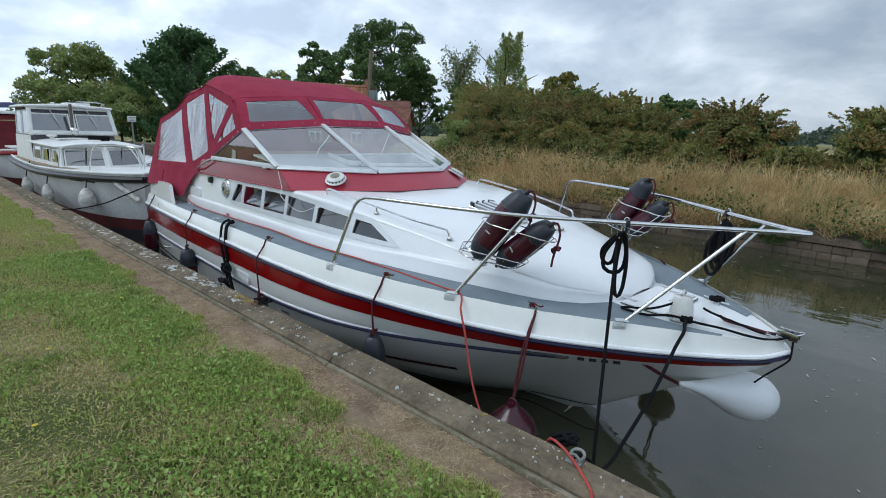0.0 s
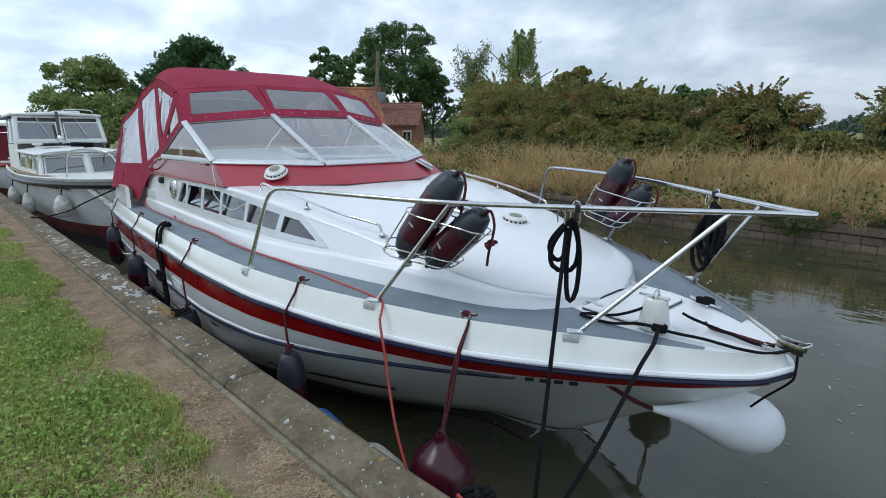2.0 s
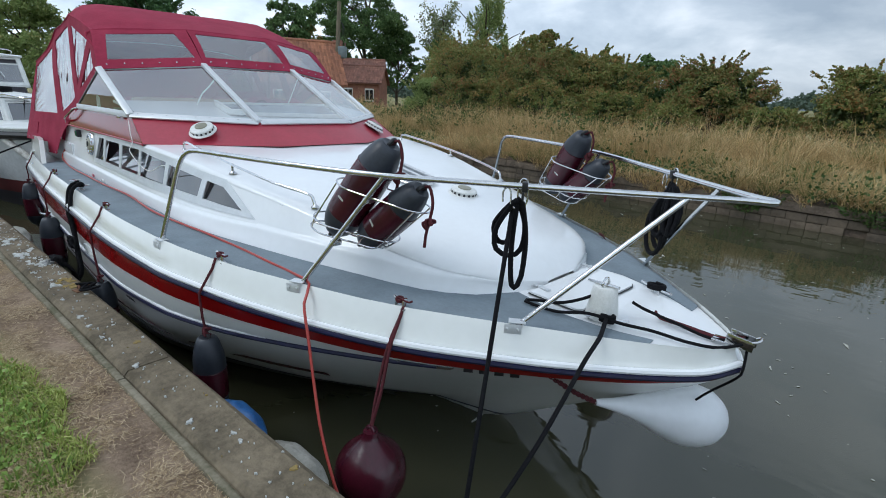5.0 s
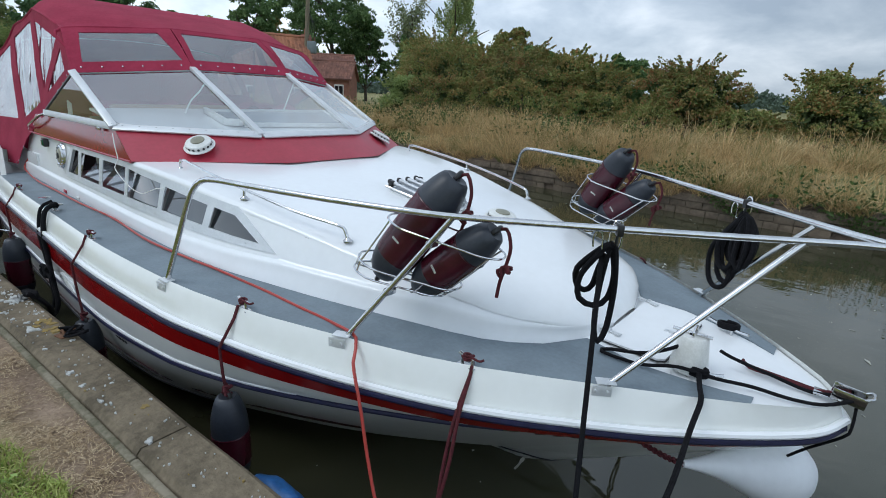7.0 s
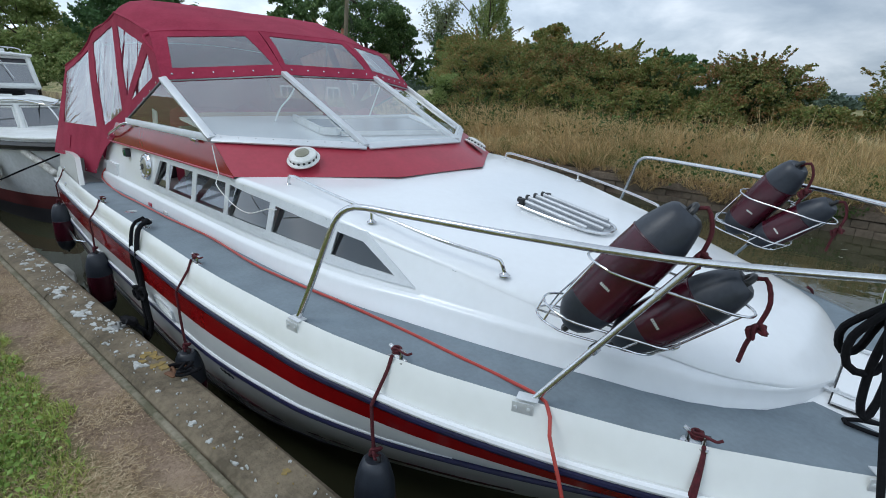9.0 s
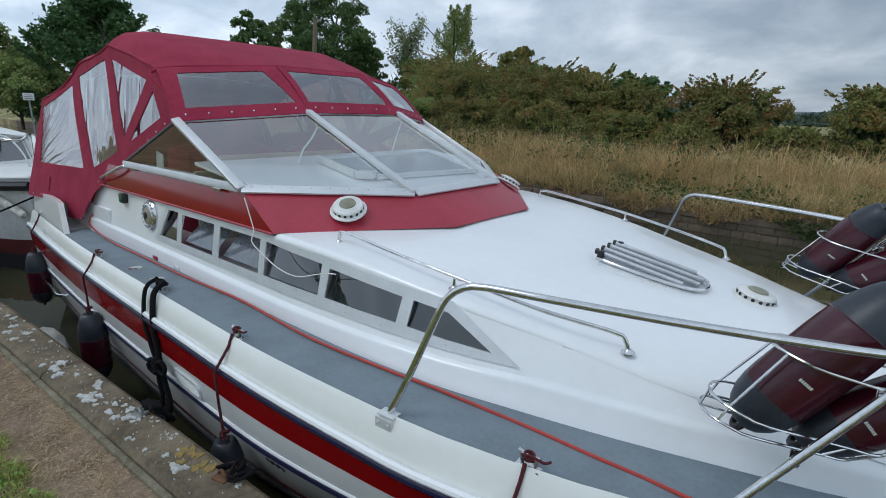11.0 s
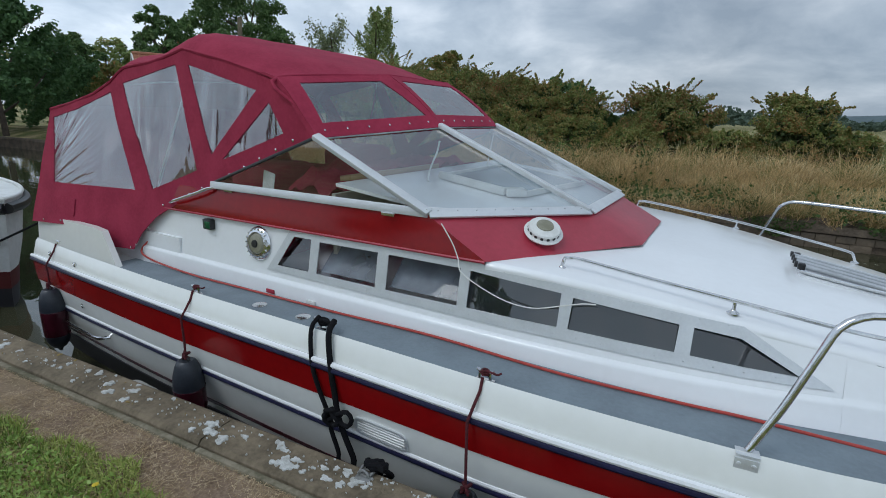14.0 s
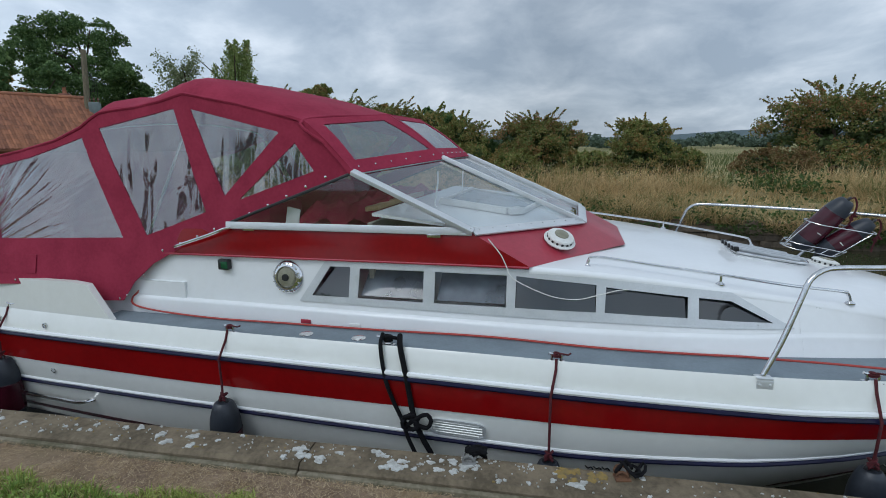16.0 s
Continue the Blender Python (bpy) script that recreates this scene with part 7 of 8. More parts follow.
def house(name, label, a, b, half, z_eave, z_ridge, tile, openings=()):
    """A gabled house: ridge from a to b on plan."""
    a, b = Vector(a), Vector(b)
    L = (b - a).length
    ang = math.atan2(b.y - a.y, b.x - a.x)
    h = thing(name, label, "house", Matrix.Translation((a.x, a.y, -.05)) @ Matrix.Rotation(ang, 4, 'Z'))
    w = half - .25
    prof = [(-w, 0), (-w, z_eave), (0, z_ridge - .12), (w, z_eave), (w, 0)]
    part("wall", loft([[(.15, y, z) for y, z in prof], [(L - .15, y, z) for y, z in prof]]), BRICK, h, "red brick wall")
    slope = math.hypot(half, z_ridge - z_eave)
    for s in (-1, 1):
        # roof slab with rows of pantiles
        roof = part("roof", loft([[(-.1, s * half, z_eave - .12), (-.1, 0, z_ridge), (-.1, 0, z_ridge - .08), (-.1, s * half, z_eave - .2)], [(L + .1, s * half, z_eave - .12), (L + .1, 0, z_ridge), (L + .1, 0, z_ridge - .08), (L + .1, s * half, z_eave - .2)]]), tile, h, "pantiled roof slope")
        if s < 0:
            bm = bmesh.new()
            rows = int(slope / .30)
            cols = int((L + .2) / .24)
            d = Vector((0, -s * half, z_ridge - z_eave + .12)).normalized()
            up = Vector((0, s * (z_ridge - z_eave + .12), half)).normalized()
            for r in range(rows):
                p0 = Vector((0, s * half, z_eave - .12)) + d * (r * slope / rows) + up * .03
                for c in range(cols):
                    x = -.1 + (c + .5) * (L + .2) / cols
                    vs = []
                    for dx, dz in ((-.115, 0), (-.05, .035), (.05, .02), (.115, 0)):
                        vs.append((bm.verts.new(p0 + Vector((x + dx, 0, 0)) + up * (dz + .02)), bm.verts.new(p0 + d * (slope / rows + .03) + Vector((x + dx, 0, 0)) + up * dz)))
                    for (q, q2), (r1, r2) in zip(vs, vs[1:]):
                        bm.faces.new((q, r1, r2, q2))
            tagged(part("tiled_slope", bm, tile, roof, "rows of orange clay pantiles"), kind="stuff")
    part("ridge", tube([(-.1, 0, z_ridge + .02), (L + .1, 0, z_ridge + .02)], .12, 8), tile, h)
    part("bargeboard", tube([(-.12, -half, z_eave - .14), (-.12, 0, z_ridge)], .05, 4), FRAMEP, h)
    part("bargeboard", tube([(-.12, half, z_eave - .14), (-.12, 0, z_ridge)], .05, 4), FRAMEP, h)
    for x, z, ww, hh in openings:
        f = part("window", box((x, -w - .02, z), (ww, .10, hh), None, .01), FRAMEP, h, "white framed window")
        for k in (-1, 1):
            part("pane", box((x + k * ww * .23, -w - .075, z), (ww * .38, .01, hh * .78)), DARKPAINT, f)
    return h


h1 = house("farmhouse", "red brick farmhouse with an orange pantile roof", (-32.5, 18.3), (-30.2, 23.4), 2.8, 1.9, 4.55, TILE, ((1.4, .95, .8, .9), (4.2, .95, .8, .9)))
part("vent_slot", box((.10, .3, 3.9), (.1, .25, .35)), DARKPAINT, h1)
h2 = house("cottage", "small brick cottage with a brown tiled roof", (-40.8, 29.6), (-36.2, 33.2), 2.2, 2.3, 3.7, TILE2, ((1.0, 1.2, .8, 1.0), (2.9, 1.2, .8, 1.1), (4.8, 1.2, .8, 1.1)))
ch = part("chimney", box((1.6, -.2, 4.2), (.7, .7, 3.2), None, .03), BRICK, h2, "brick chimney stack")
part("chimney_pot", revolve([(.0, 0), (.14, 0), (.11, .4), (.13, .45), (.0, .45)], 12, Matrix.Translation((1.6, -.2, 5.8))), TILE, ch)
house("outhouse", "far brick house with a dark tiled roof", (-43.5, 33.0), (-40.0, 36.5), 2.4, 3.2, 4.5, TILE2)


def pole():
    p = thing("telegraph_pole", "wooden power pole with a grey transformer box", "pole", Matrix.Translation((-29.85, 22.95, 0)))
    WOODP = mat("pole_timber", (0.20, 0.17, 0.11), .9, col2=(0.12, 0.10, .07), scale=4, stretch=(6, 6, .6))
    part("shaft", tube([(0, 0, -.2), (.12, .16, 3.5), (.25, .33, 7.05)], lambda t: .17 - .04 * t, 12), WOODP, p)
    tr = part("transformer", box((.42, .38, 3.9), (.55, .45, .75), Matrix.Rotation(.7, 3, 'Z'), .06), mat("transformer_grey", (.16, .20, .20), .5), p, "grey transformer box")
    for i in range(3):
        part("insulator", revolve([(.0, 0), (.05, 0), (.03, .08), (.06, .12), (.03, .25), (.0, .26)], 10, Matrix.Translation((.28 + .14 * i, .24 + .13 * i, 4.27))), mat("brown_ceramic", (.16, .07, .04), .3), tr)
        part("wire", tube(smooth_path([(.28 + .14 * i, .24 + .13 * i, 4.5), (.5 + .1 * i, .4, 5.3), (.3, .3, 6.0), (.05, .05, 6.2 + .2 * i)], .2), .012, 5), BLACKPL, p)
    part("brace", tube([(.1, .1, 2.9), (.35, .3, 3.55)], .03, 6), STEEL, p)


pole()


def sign():
    s = thing("sign_post", "small white notice board on a post", "sign", pose(-26.5, 7.0, 0, 0, 0, 75))
    part("post", tube([(0, 0, -.2), (0, 0, 1.75)], .03, 8), mat("grey_post", (.3, .3, .28), .6), s)
    bd = part("board", box((0, -.03, 1.68), (.34, .025, .26), None, .008), WHITEPL, s, "white notice board")
    for i in range(3):
        part("writing_bar", box((0, -.045, 1.745 - i * .065), (.24, .004, .022)), mat("grey_print", (.25, .25, .27), .7), bd)


sign()


# ---- planting ----
def leaf_cloud(name, pts, size, material, parent, rng, aspect=.6, up=0.0):
    """Many small leaves, each a bent pair of triangles, at the given points."""
    P = np.asarray(pts, dtype=np.float64)
    n = len(P)
    d = rng.normal(size=(n, 3)); d[:, 2] += up
    d /= np.linalg.norm(d, axis=1)[:, None]
    e_ = rng.normal(size=(n, 3))
    e_ -= d * np.sum(d * e_, axis=1)[:, None]
    e_ /= np.linalg.norm(e_, axis=1)[:, None]
    nn = np.cross(d, e_)
    s = (size * rng.uniform(.6, 1.35, n))[:, None]
    v = np.empty((n, 4, 3))
    v[:, 0] = P - d * s * .5
    v[:, 1] = P + e_ * s * aspect * .5 + nn * s * .12
    v[:, 2] = P + d * s * .5
    v[:, 3] = P - e_ * s * aspect * .5 + nn * s * .12
    me = bpy.data.meshes.new(name)
    idx = np.arange(n) * 4
    faces = np.concatenate([np.stack([idx, idx + 1, idx + 2], 1), np.stack([idx, idx + 2, idx + 3], 1)])
    me.from_pydata(v.reshape(-1, 3).tolist(), [], faces.tolist())
    me.materials.append(material)
    ob = new(name, me)
    ob.parent = parent
    return ob


BARK = mat("grey_brown_bark", (0.11, 0.085, 0.06), .95, col2=(0.06, 0.045, 0.035), scale=6, bump=.02, bscale=20)


def trunk_bm(rng, h, r, spread, limbs=6, seg=5):
    bm = bmesh.new()
    pts = [Vector((rng.normal() * .04 * h * i / seg, rng.normal() * .04 * h * i / seg, h * i / seg)) for i in range(seg + 1)]
    pts[0] = Vector((0, 0, -.1))
    add_tube(bm, smooth_path(pts, h / 12), lambda t: r * (1 - .75 * t), 8)
    for i in range(limbs):
        t = .25 + .65 * i / limbs
        p = pts[min(seg, int(t * seg))]
        a = rng.uniform(0, 6.28)
        q = p + Vector((math.cos(a) * spread * .5, math.sin(a) * spread * .5, h * .16))
        e2 = p + Vector((math.cos(a) * spread, math.sin(a) * spread, h * rng.uniform(.22, .45)))
        e2.z = min(e2.z, h * .98)
        q.z = min(q.z, h * .93)
        add_tube(bm, smooth_path([p, q, e2], h / 12), lambda t: r * .45 * (1 - .8 * t), 6)
    return bm


LEAF_HEDGE = leafy("hedge_leaves", [(0.09, 0.13, 0.04), (0.27, 0.31, 0.09), (0.13, 0.18, 0.05), (0.36, 0.26, 0.095), (0.15, 0.21, 0.06), (0.44, 0.22, 0.085), (0.19, 0.22, 0.07)], patch=1.3)
LEAF_HAW = leafy("hawthorn_leaves", [(0.08, 0.115, 0.036), (0.24, 0.27, 0.08), (0.11, 0.16, 0.048), (0.33, 0.22, 0.085), (0.16, 0.21, 0.06), (0.43, 0.17, 0.085), (0.13, 0.165, 0.052)], patch=1.3)
LEAF_SHADE = leafy("shade_coloured_leaves", [(0.040, 0.062, 0.022), (0.075, 0.105, 0.034), (0.055, 0.082, 0.027)], trans=.12)
LEAF_DARK = leafy("dark_tree_leaves", [(0.045, 0.088, 0.033), (0.095, 0.165, 0.055), (0.062, 0.115, 0.040), (0.16, 0.25, 0.085), (0.21, 0.30, 0.12)])
LEAF_CONIFER = leafy("conifer_sprays", [(0.042, 0.092, 0.038), (0.09, 0.17, 0.062), (0.056, 0.12, 0.046), (0.15, 0.27, 0.09)])
LEAF_OLIVE = leafy("olive_tree_leaves", [(0.13, 0.19, 0.06), (0.28, 0.35, 0.115), (0.17, 0.24, 0.075), (0.36, 0.41, 0.155), (0.40, 0.33, 0.135)])
LEAF_AIRY = leafy("silvery_leaves", [(0.117, 0.146, 0.069), (0.195, 0.234, 0.117), (0.312, 0.332, 0.195)])
LEAF_IVY = leafy("bank_ivy", [(0.026, 0.052, 0.015), (0.085, 0.14, 0.035), (0.04, 0.075, 0.02), (0.12, 0.19, 0.05)])


def spray_clumps(rng, lobes, n, r, per, flat=.62):
    """Leafy clumps on the outer faces of several lobes; each clump is fuller on top and open below."""
    out = []
    area = np.array([rx * rz for _, (rx, ry, rz) in lobes])
    area = area / area.sum()
    tries = 0
    while len(out) < n and tries < n * 8:
        tries += 1
        k = int(rng.choice(len(lobes), p=area))
        c, rad = np.array(lobes[k][0]), np.array(lobes[k][1])
        q = rng.normal(size=3)
        q /= np.linalg.norm(q)
        if q[2] < -.45:
            continue
        p = c + q * rad * rng.uniform(.72, 1.13)
        if p[2] < .05 or any(np.linalg.norm((p - np.array(c2)) / np.array(r2)) < .80 for m_, (c2, r2) in enumerate(lobes) if m_ != k):
            continue
        rr = r * rng.uniform(.45, 1.45)
        m = int(per * (rr / r) ** 2 * rng.uniform(.7, 1.3))
        w = rng.normal(size=(m, 3))
        w /= np.linalg.norm(w, axis=1)[:, None]
        w *= (rng.uniform(.15, 1, m) ** .45)[:, None] * rr
        w[:, 2] = w[:, 2] * flat + .25 * rr - .30 * (w[:, 0] ** 2 + w[:, 1] ** 2) / rr
        w[:, :2] += q[:2] * rr * .25
        out.append(p + w)
    return np.concatenate(out)


def bush(x, y, w, d, h, seed, material, label, leaves=9000, size=.13, shoots=12, name="bush", group="hedgerow bushes", ground_z=.15):
    rng = np.random.default_rng(seed)
    t = thing(name, label, "bush" if name == "bush" else "tree", Matrix.Translation((x, y, ground_z)), group)
    part("trunk", trunk_bm(rng, h * .75, .06 + .02 * h, w * .35, 7), BARK, t)
    lobes = [((0, 0, h * .40), (w * .36, d * .36, h * .40))]
    for k in range(8):
        a = 2 * math.pi * k / 8 + rng.uniform(-.35, .35)
        f = rng.uniform(.20, .34)
        zc = h * rng.uniform(.22, .66)
        lobes.append(((math.cos(a) * w * f, math.sin(a) * d * f, zc), (w * rng.uniform(.15, .22), d * rng.uniform(.15, .22), h * rng.uniform(.17, .26))))
    for k in range(3):
        lobes.append((((k - 1) * w * .17 + rng.normal() * .05 * w, rng.normal() * .08 * d, h * rng.uniform(.66, .76)), (w * rng.uniform(.13, .2), d * .2, h * rng.uniform(.18, .24))))
    r0 = .062 * (w + h) * .5 + .06
    n_c = 210
    pts = [spray_clumps(rng, lobes, n_c, r0, leaves * .66 / n_c)]
    # arching shoots that break the outline
    for _ in range(shoots):
        a = rng.uniform(0, 6.28)
        r1 = rng.uniform(.05, .36)
        p = np.array([math.cos(a) * w * r1, math.sin(a) * d * r1, h * (.70 + .22 * (1 - r1 * 2.4))])
        dr = np.array([math.cos(a) * rng.uniform(.3, 1.1), math.sin(a) * .4, rng.uniform(.35, 1.15)])
        L = rng.uniform(.14, .40) * h
        m = int(leaves * .22 / max(1, shoots))
        tt = rng.uniform(0, 1, m) ** .8
        q = p + dr * (tt * L)[:, None] + np.array([0, 0, -.32 * L]) * (tt ** 2)[:, None] + rng.normal(size=(m, 3)) * (.012 + .010 * h * (1.05 - tt))[:, None]
        pts.append(q)
    leaf_cloud("crown", np.concatenate(pts), size, material, t, rng)
    # dark leaves in the heart of the bush, with shade put into their colour
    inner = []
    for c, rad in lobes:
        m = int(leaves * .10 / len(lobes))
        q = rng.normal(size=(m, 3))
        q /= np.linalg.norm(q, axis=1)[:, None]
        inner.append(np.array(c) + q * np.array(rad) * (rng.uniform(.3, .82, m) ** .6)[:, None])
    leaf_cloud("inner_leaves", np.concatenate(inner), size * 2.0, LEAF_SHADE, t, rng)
    return t


HEDGE_L = "dense overgrown hedgerow bush with rusty autumn leaves"
for i, (x, y, w, d, h, m) in enumerate((
        (-20.2, 24.0, 4.6, 3.6, 3.7, LEAF_OLIVE), (-17.8, 22.2, 4.6, 3.6, 4.0, LEAF_HEDGE), (-15.7, 19.8, 4.4, 3.4, 3.5, LEAF_HEDGE), (-13.3, 19.9, 4.2, 3.2, 3.5, LEAF_HEDGE),
        (-11.4, 19.6, 3.8, 3.0, 3.15, LEAF_HAW), (-9.5, 19.9, 3.6, 2.8, 2.95, LEAF_HEDGE), (-8.2, 20.3, 2.8, 2.6, 2.55, LEAF_HEDGE), (-6.9, 20.6, 2.2, 2.2, 1.7, LEAF_DARK),
        (-16.0, 17.7, 2.6, 1.8, 1.9, LEAF_OLIVE), (-14.0, 17.4, 2.8, 1.8, 2.0, LEAF_HAW), (-10.2, 17.9, 3.2, 1.9, 1.8, LEAF_HEDGE), (-12.2, 17.9, 2.8, 1.8, 1.9, LEAF_HEDGE), (-7.9, 18.4, 2.6, 1.7, 1.6, LEAF_HEDGE), (-5.9, 18.4, 2.4, 1.6, 1.3, LEAF_HEDGE), (-3.2, 18.8, 2.4, 1.6, 1.25, LEAF_HEDGE), (-2.9, 20.6, 1.6, 1.6, 1.15, LEAF_HEDGE))):
    bush(x, y, w, d, h, 100 + i, m, HEDGE_L, 23000 if h > 2.5 else 12000, .078, 44 if h > 2.5 else 24)
bush(-4.95, 20.0, 3.6, 3.2, 2.6, 131, LEAF_HAW, "spreading hawthorn bush with reddish berries and twigs", 31000, .08, 90)
bush(-.95, 20.3, 2.5, 2.4, 2.4, 132, LEAF_HEDGE, "rounded dark hawthorn bush beyond the bank", 22000, .082, 60)
bush(.55, 20.6, 2.0, 1.8, 1.35, 137, LEAF_HEDGE, "low yellowing bush beyond the bank", 9000, .09, 8)
bush(5.4, 20.0, 4.8, 3.6, 3.3, 134, LEAF_HAW, "spreading hawthorn bush with reddish berries and twigs", 26000, .088, 80)
bush(8.8, 19.8, 4.2, 3.2, 2.7, 135, LEAF_HEDGE, "dense overgrown hedgerow bush with rusty autumn leaves", 9000, .13, 14)
bush(3.0, 18.6, 2.8, 1.8, 1.35, 136, leafy("rusty_bramble_leaves", [(.12, .085, .04), (.24, .13, .06), (.16, .14, .05), (.30, .20, .09)], patch=2.0), "rusty brown bramble thicket on the bank", 11000, .075, 14)
for i in range(6):
    bush(12.5 + i * 3.4, 19.5 + i * .3, 4.2, 3.2, 2.4 + .4 * math.sin(i * 2.1), 140 + i, LEAF_HEDGE, HEDGE_L, 4500, .16)


def tree(x, y, h, w, seed, material, label, leaves, size, base=.25, kind_="broad", group=""):
    rng = np.random.default_rng(seed)
    t = thing("tree", label, "tree", Matrix.Translation((x, y, 0)), group)
    part("trunk", trunk_bm(rng, h * .86, .022 * h, w * .3, 9, 6), BARK, t)
    pts = []
    if kind_ == "conifer":
        for _ in range(150):
            f = rng.uniform(0, 1) ** .8
            a = rng.uniform(0, 6.28)
            rr = w * .5 * (1 - f ** 2.2) ** .8 * rng.uniform(.55, 1.08)
            p = np.array([math.cos(a) * rr, math.sin(a) * rr, h * (.05 + .92 * f)])
            m = int(leaves / 150)
            tt = rng.uniform(-.5, .5, m)
            dr = np.array([math.cos(a) * .8, math.sin(a) * .8, .55])
            pts.append(p + dr * (tt * .19 * h)[:, None] + rng.normal(size=(m, 3)) * .016 * h)
    elif kind_ == "poplar":
        for _ in range(60):
            a = rng.uniform(0, 6.28)
            f = rng.uniform(base, .85)
            p0 = np.array([math.cos(a) * w * .28 * rng.uniform(.2, 1), math.sin(a) * w * .28 * rng.uniform(.2, 1), h * f])
            m = int(leaves / 60)
            tt = rng.uniform(0, 1, m)
            dr = np.array([math.cos(a) * .30, math.sin(a) * .30, 1])
            pts.append(p0 * np.array([1.9 - 1.95 * f, 1.9 - 1.95 * f, 1]) + dr * (tt * .17 * h)[:, None] + rng.normal(size=(m, 3)) * (.035 * h * (1.1 - tt))[:, None])
    elif kind_ == "airy":
        for _ in range(46):
            a = rng.uniform(0, 6.28)
            f = rng.uniform(base, .8)
            m = int(leaves / 46)
            tt = rng.uniform(0, 1, m)
            dr = np.array([math.cos(a) * .55, math.sin(a) * .55, .6])
            pts.append(np.array([0, 0, h * f]) + dr * (tt * .36 * h)[:, None] + rng.normal(size=(m, 3)) * .022 * h)
    else:
        lobes = [((0, 0, h * (base + (1 - base) * .45)), (w * .30, w * .30, h * (1 - base) * .40))]
        for k in range(11):
            a = 2 * math.pi * k / 11 + rng.uniform(-.3, .3)
            f = rng.uniform(.20, .38)
            lobes.append(((math.cos(a) * w * f, math.sin(a) * w * f, h * (base + (1 - base) * rng.uniform(.15, .72))), (w * rng.uniform(.12, .20), w * rng.uniform(.12, .20), h * (1 - base) * rng.uniform(.10, .19))))
        for k in range(3):
            a = 2.1 * k + rng.uniform(-.4, .4)
            lobes.append(((math.cos(a) * w * .14, math.sin(a) * w * .14, h * (base + (1 - base) * rng.uniform(.74, .86))), (w * .17, w * .17, h * (1 - base) * .14)))
        n_c = 300 if leaves > 15000 else 110
        pts.append(spray_clumps(rng, lobes, n_c, .044 * (w + h) * .5 + .1, leaves * .85 / n_c))
        for c, rad in lobes:
            m = int(leaves * .10 / len(lobes))
            q = rng.normal(size=(m, 3))
            q /= np.linalg.norm(q, axis=1)[:, None]
            pts.append(np.array(c) + q * np.array(rad) * .7 * (rng.uniform(0, 1, m) ** .5)[:, None])
    leaf_cloud("crown", np.concatenate(pts), size, material, t, rng)
    return t


tree(-53.0, 44.5, 15.9, 12.5, 201, LEAF_DARK, "tall dark broadleaf tree with a lumpy crown", 32000, .29, .28)
tree(-50.5, 48.0, 9.5, 8.0, 202, LEAF_DARK, "dark broadleaf tree behind the house", 9000, .34, .1)
tree(-50.6, 32.3, 10.8, 5.6, 203, LEAF_DARK, "broadleaf tree with an open crown", 6000, .40, .25)
for i, (x, y, h, w) in enumerate(((-55.5, 27, 7.6, 6), (-52.5, 35.2, 8.8, 6), (-49.5, 38, 9.3, 5), (-60, 22, 7.5, 7), (-44.5, 50, 8.0, 7), (-40.5, 47, 7.5, 6), (-37, 50, 7.0, 6.5), (-31, 47, 6.6, 6), (-27, 45, 6.2, 6), (-24.5, 41, 7.0, 5), (-21, 38, 5.5, 5), (-17, 38, 5.0, 5), (-13, 36, 4.4, 5))):
    tree(x, y, h, w, 210 + i, (LEAF_DARK, LEAF_HEDGE)[i % 2], "leafy broadleaf tree in a field", 6500, .30, .10, group="background trees")
tree(-49.0, 53.9, 13.2, 7.0, 230, LEAF_AIRY, "thin silvery tree with sparse leaves", 3600, .32, .42, "airy")
tree(-44.3, 59.1, 15.2, 14.0, 231, LEAF_OLIVE, "upright poplar with ascending branches", 14000, .26, .22, "poplar")
tree(-37.6, 13.8, 7.6, 9.0, 232, LEAF_CONIFER, "broad dark green cypress conifer", 28000, .23, .05, "conifer")
tree(-43.0, 8.8, 6.4, 8.2, 233, LEAF_OLIVE, "pale green broadleaf tree near the water", 30000, .19, .03)
tree(-39.0, 9.6, 4.0, 6.2, 234, LEAF_OLIVE, "yellowish low tree by the bank", 17000, .17, .0)
tree(-44.5, 15.5, 8.6, 7.5, 235, LEAF_CONIFER, "broad dark green cypress conifer", 9000, .32, .05, "conifer")

for i, (x, y, h, w, m_) in enumerate(((-42.5, 20.0, 6.2, 5.5, LEAF_DARK), (-45.0, 24.0, 6.6, 6.0, LEAF_OLIVE), (-47.0, 28.0, 7.0, 6.0, LEAF_DARK), (-40.0, 21.5, 4.6, 4.5, LEAF_HEDGE))):
    tree(x, y, h, w, 250 + i, m_, "leafy tree in the row behind the moorings", 9000, .24, .05, group="background trees")

# trees across the field behind the lawn, mirrored in the cabin windows
for i, (x, y, h, w) in enumerate(((-24, -22, 8.5, 8), (-15, -25, 9.5, 9), (-7, -23, 8.0, 8), (2, -26, 9.0, 9), (11, -24, 8.0, 8))):
    tree(x, y, h, w, 270 + i, (LEAF_DARK, LEAF_OLIVE)[i % 2], "leafy tree at the edge of the field", 5000, .42, .04, group="trees behind the lawn")


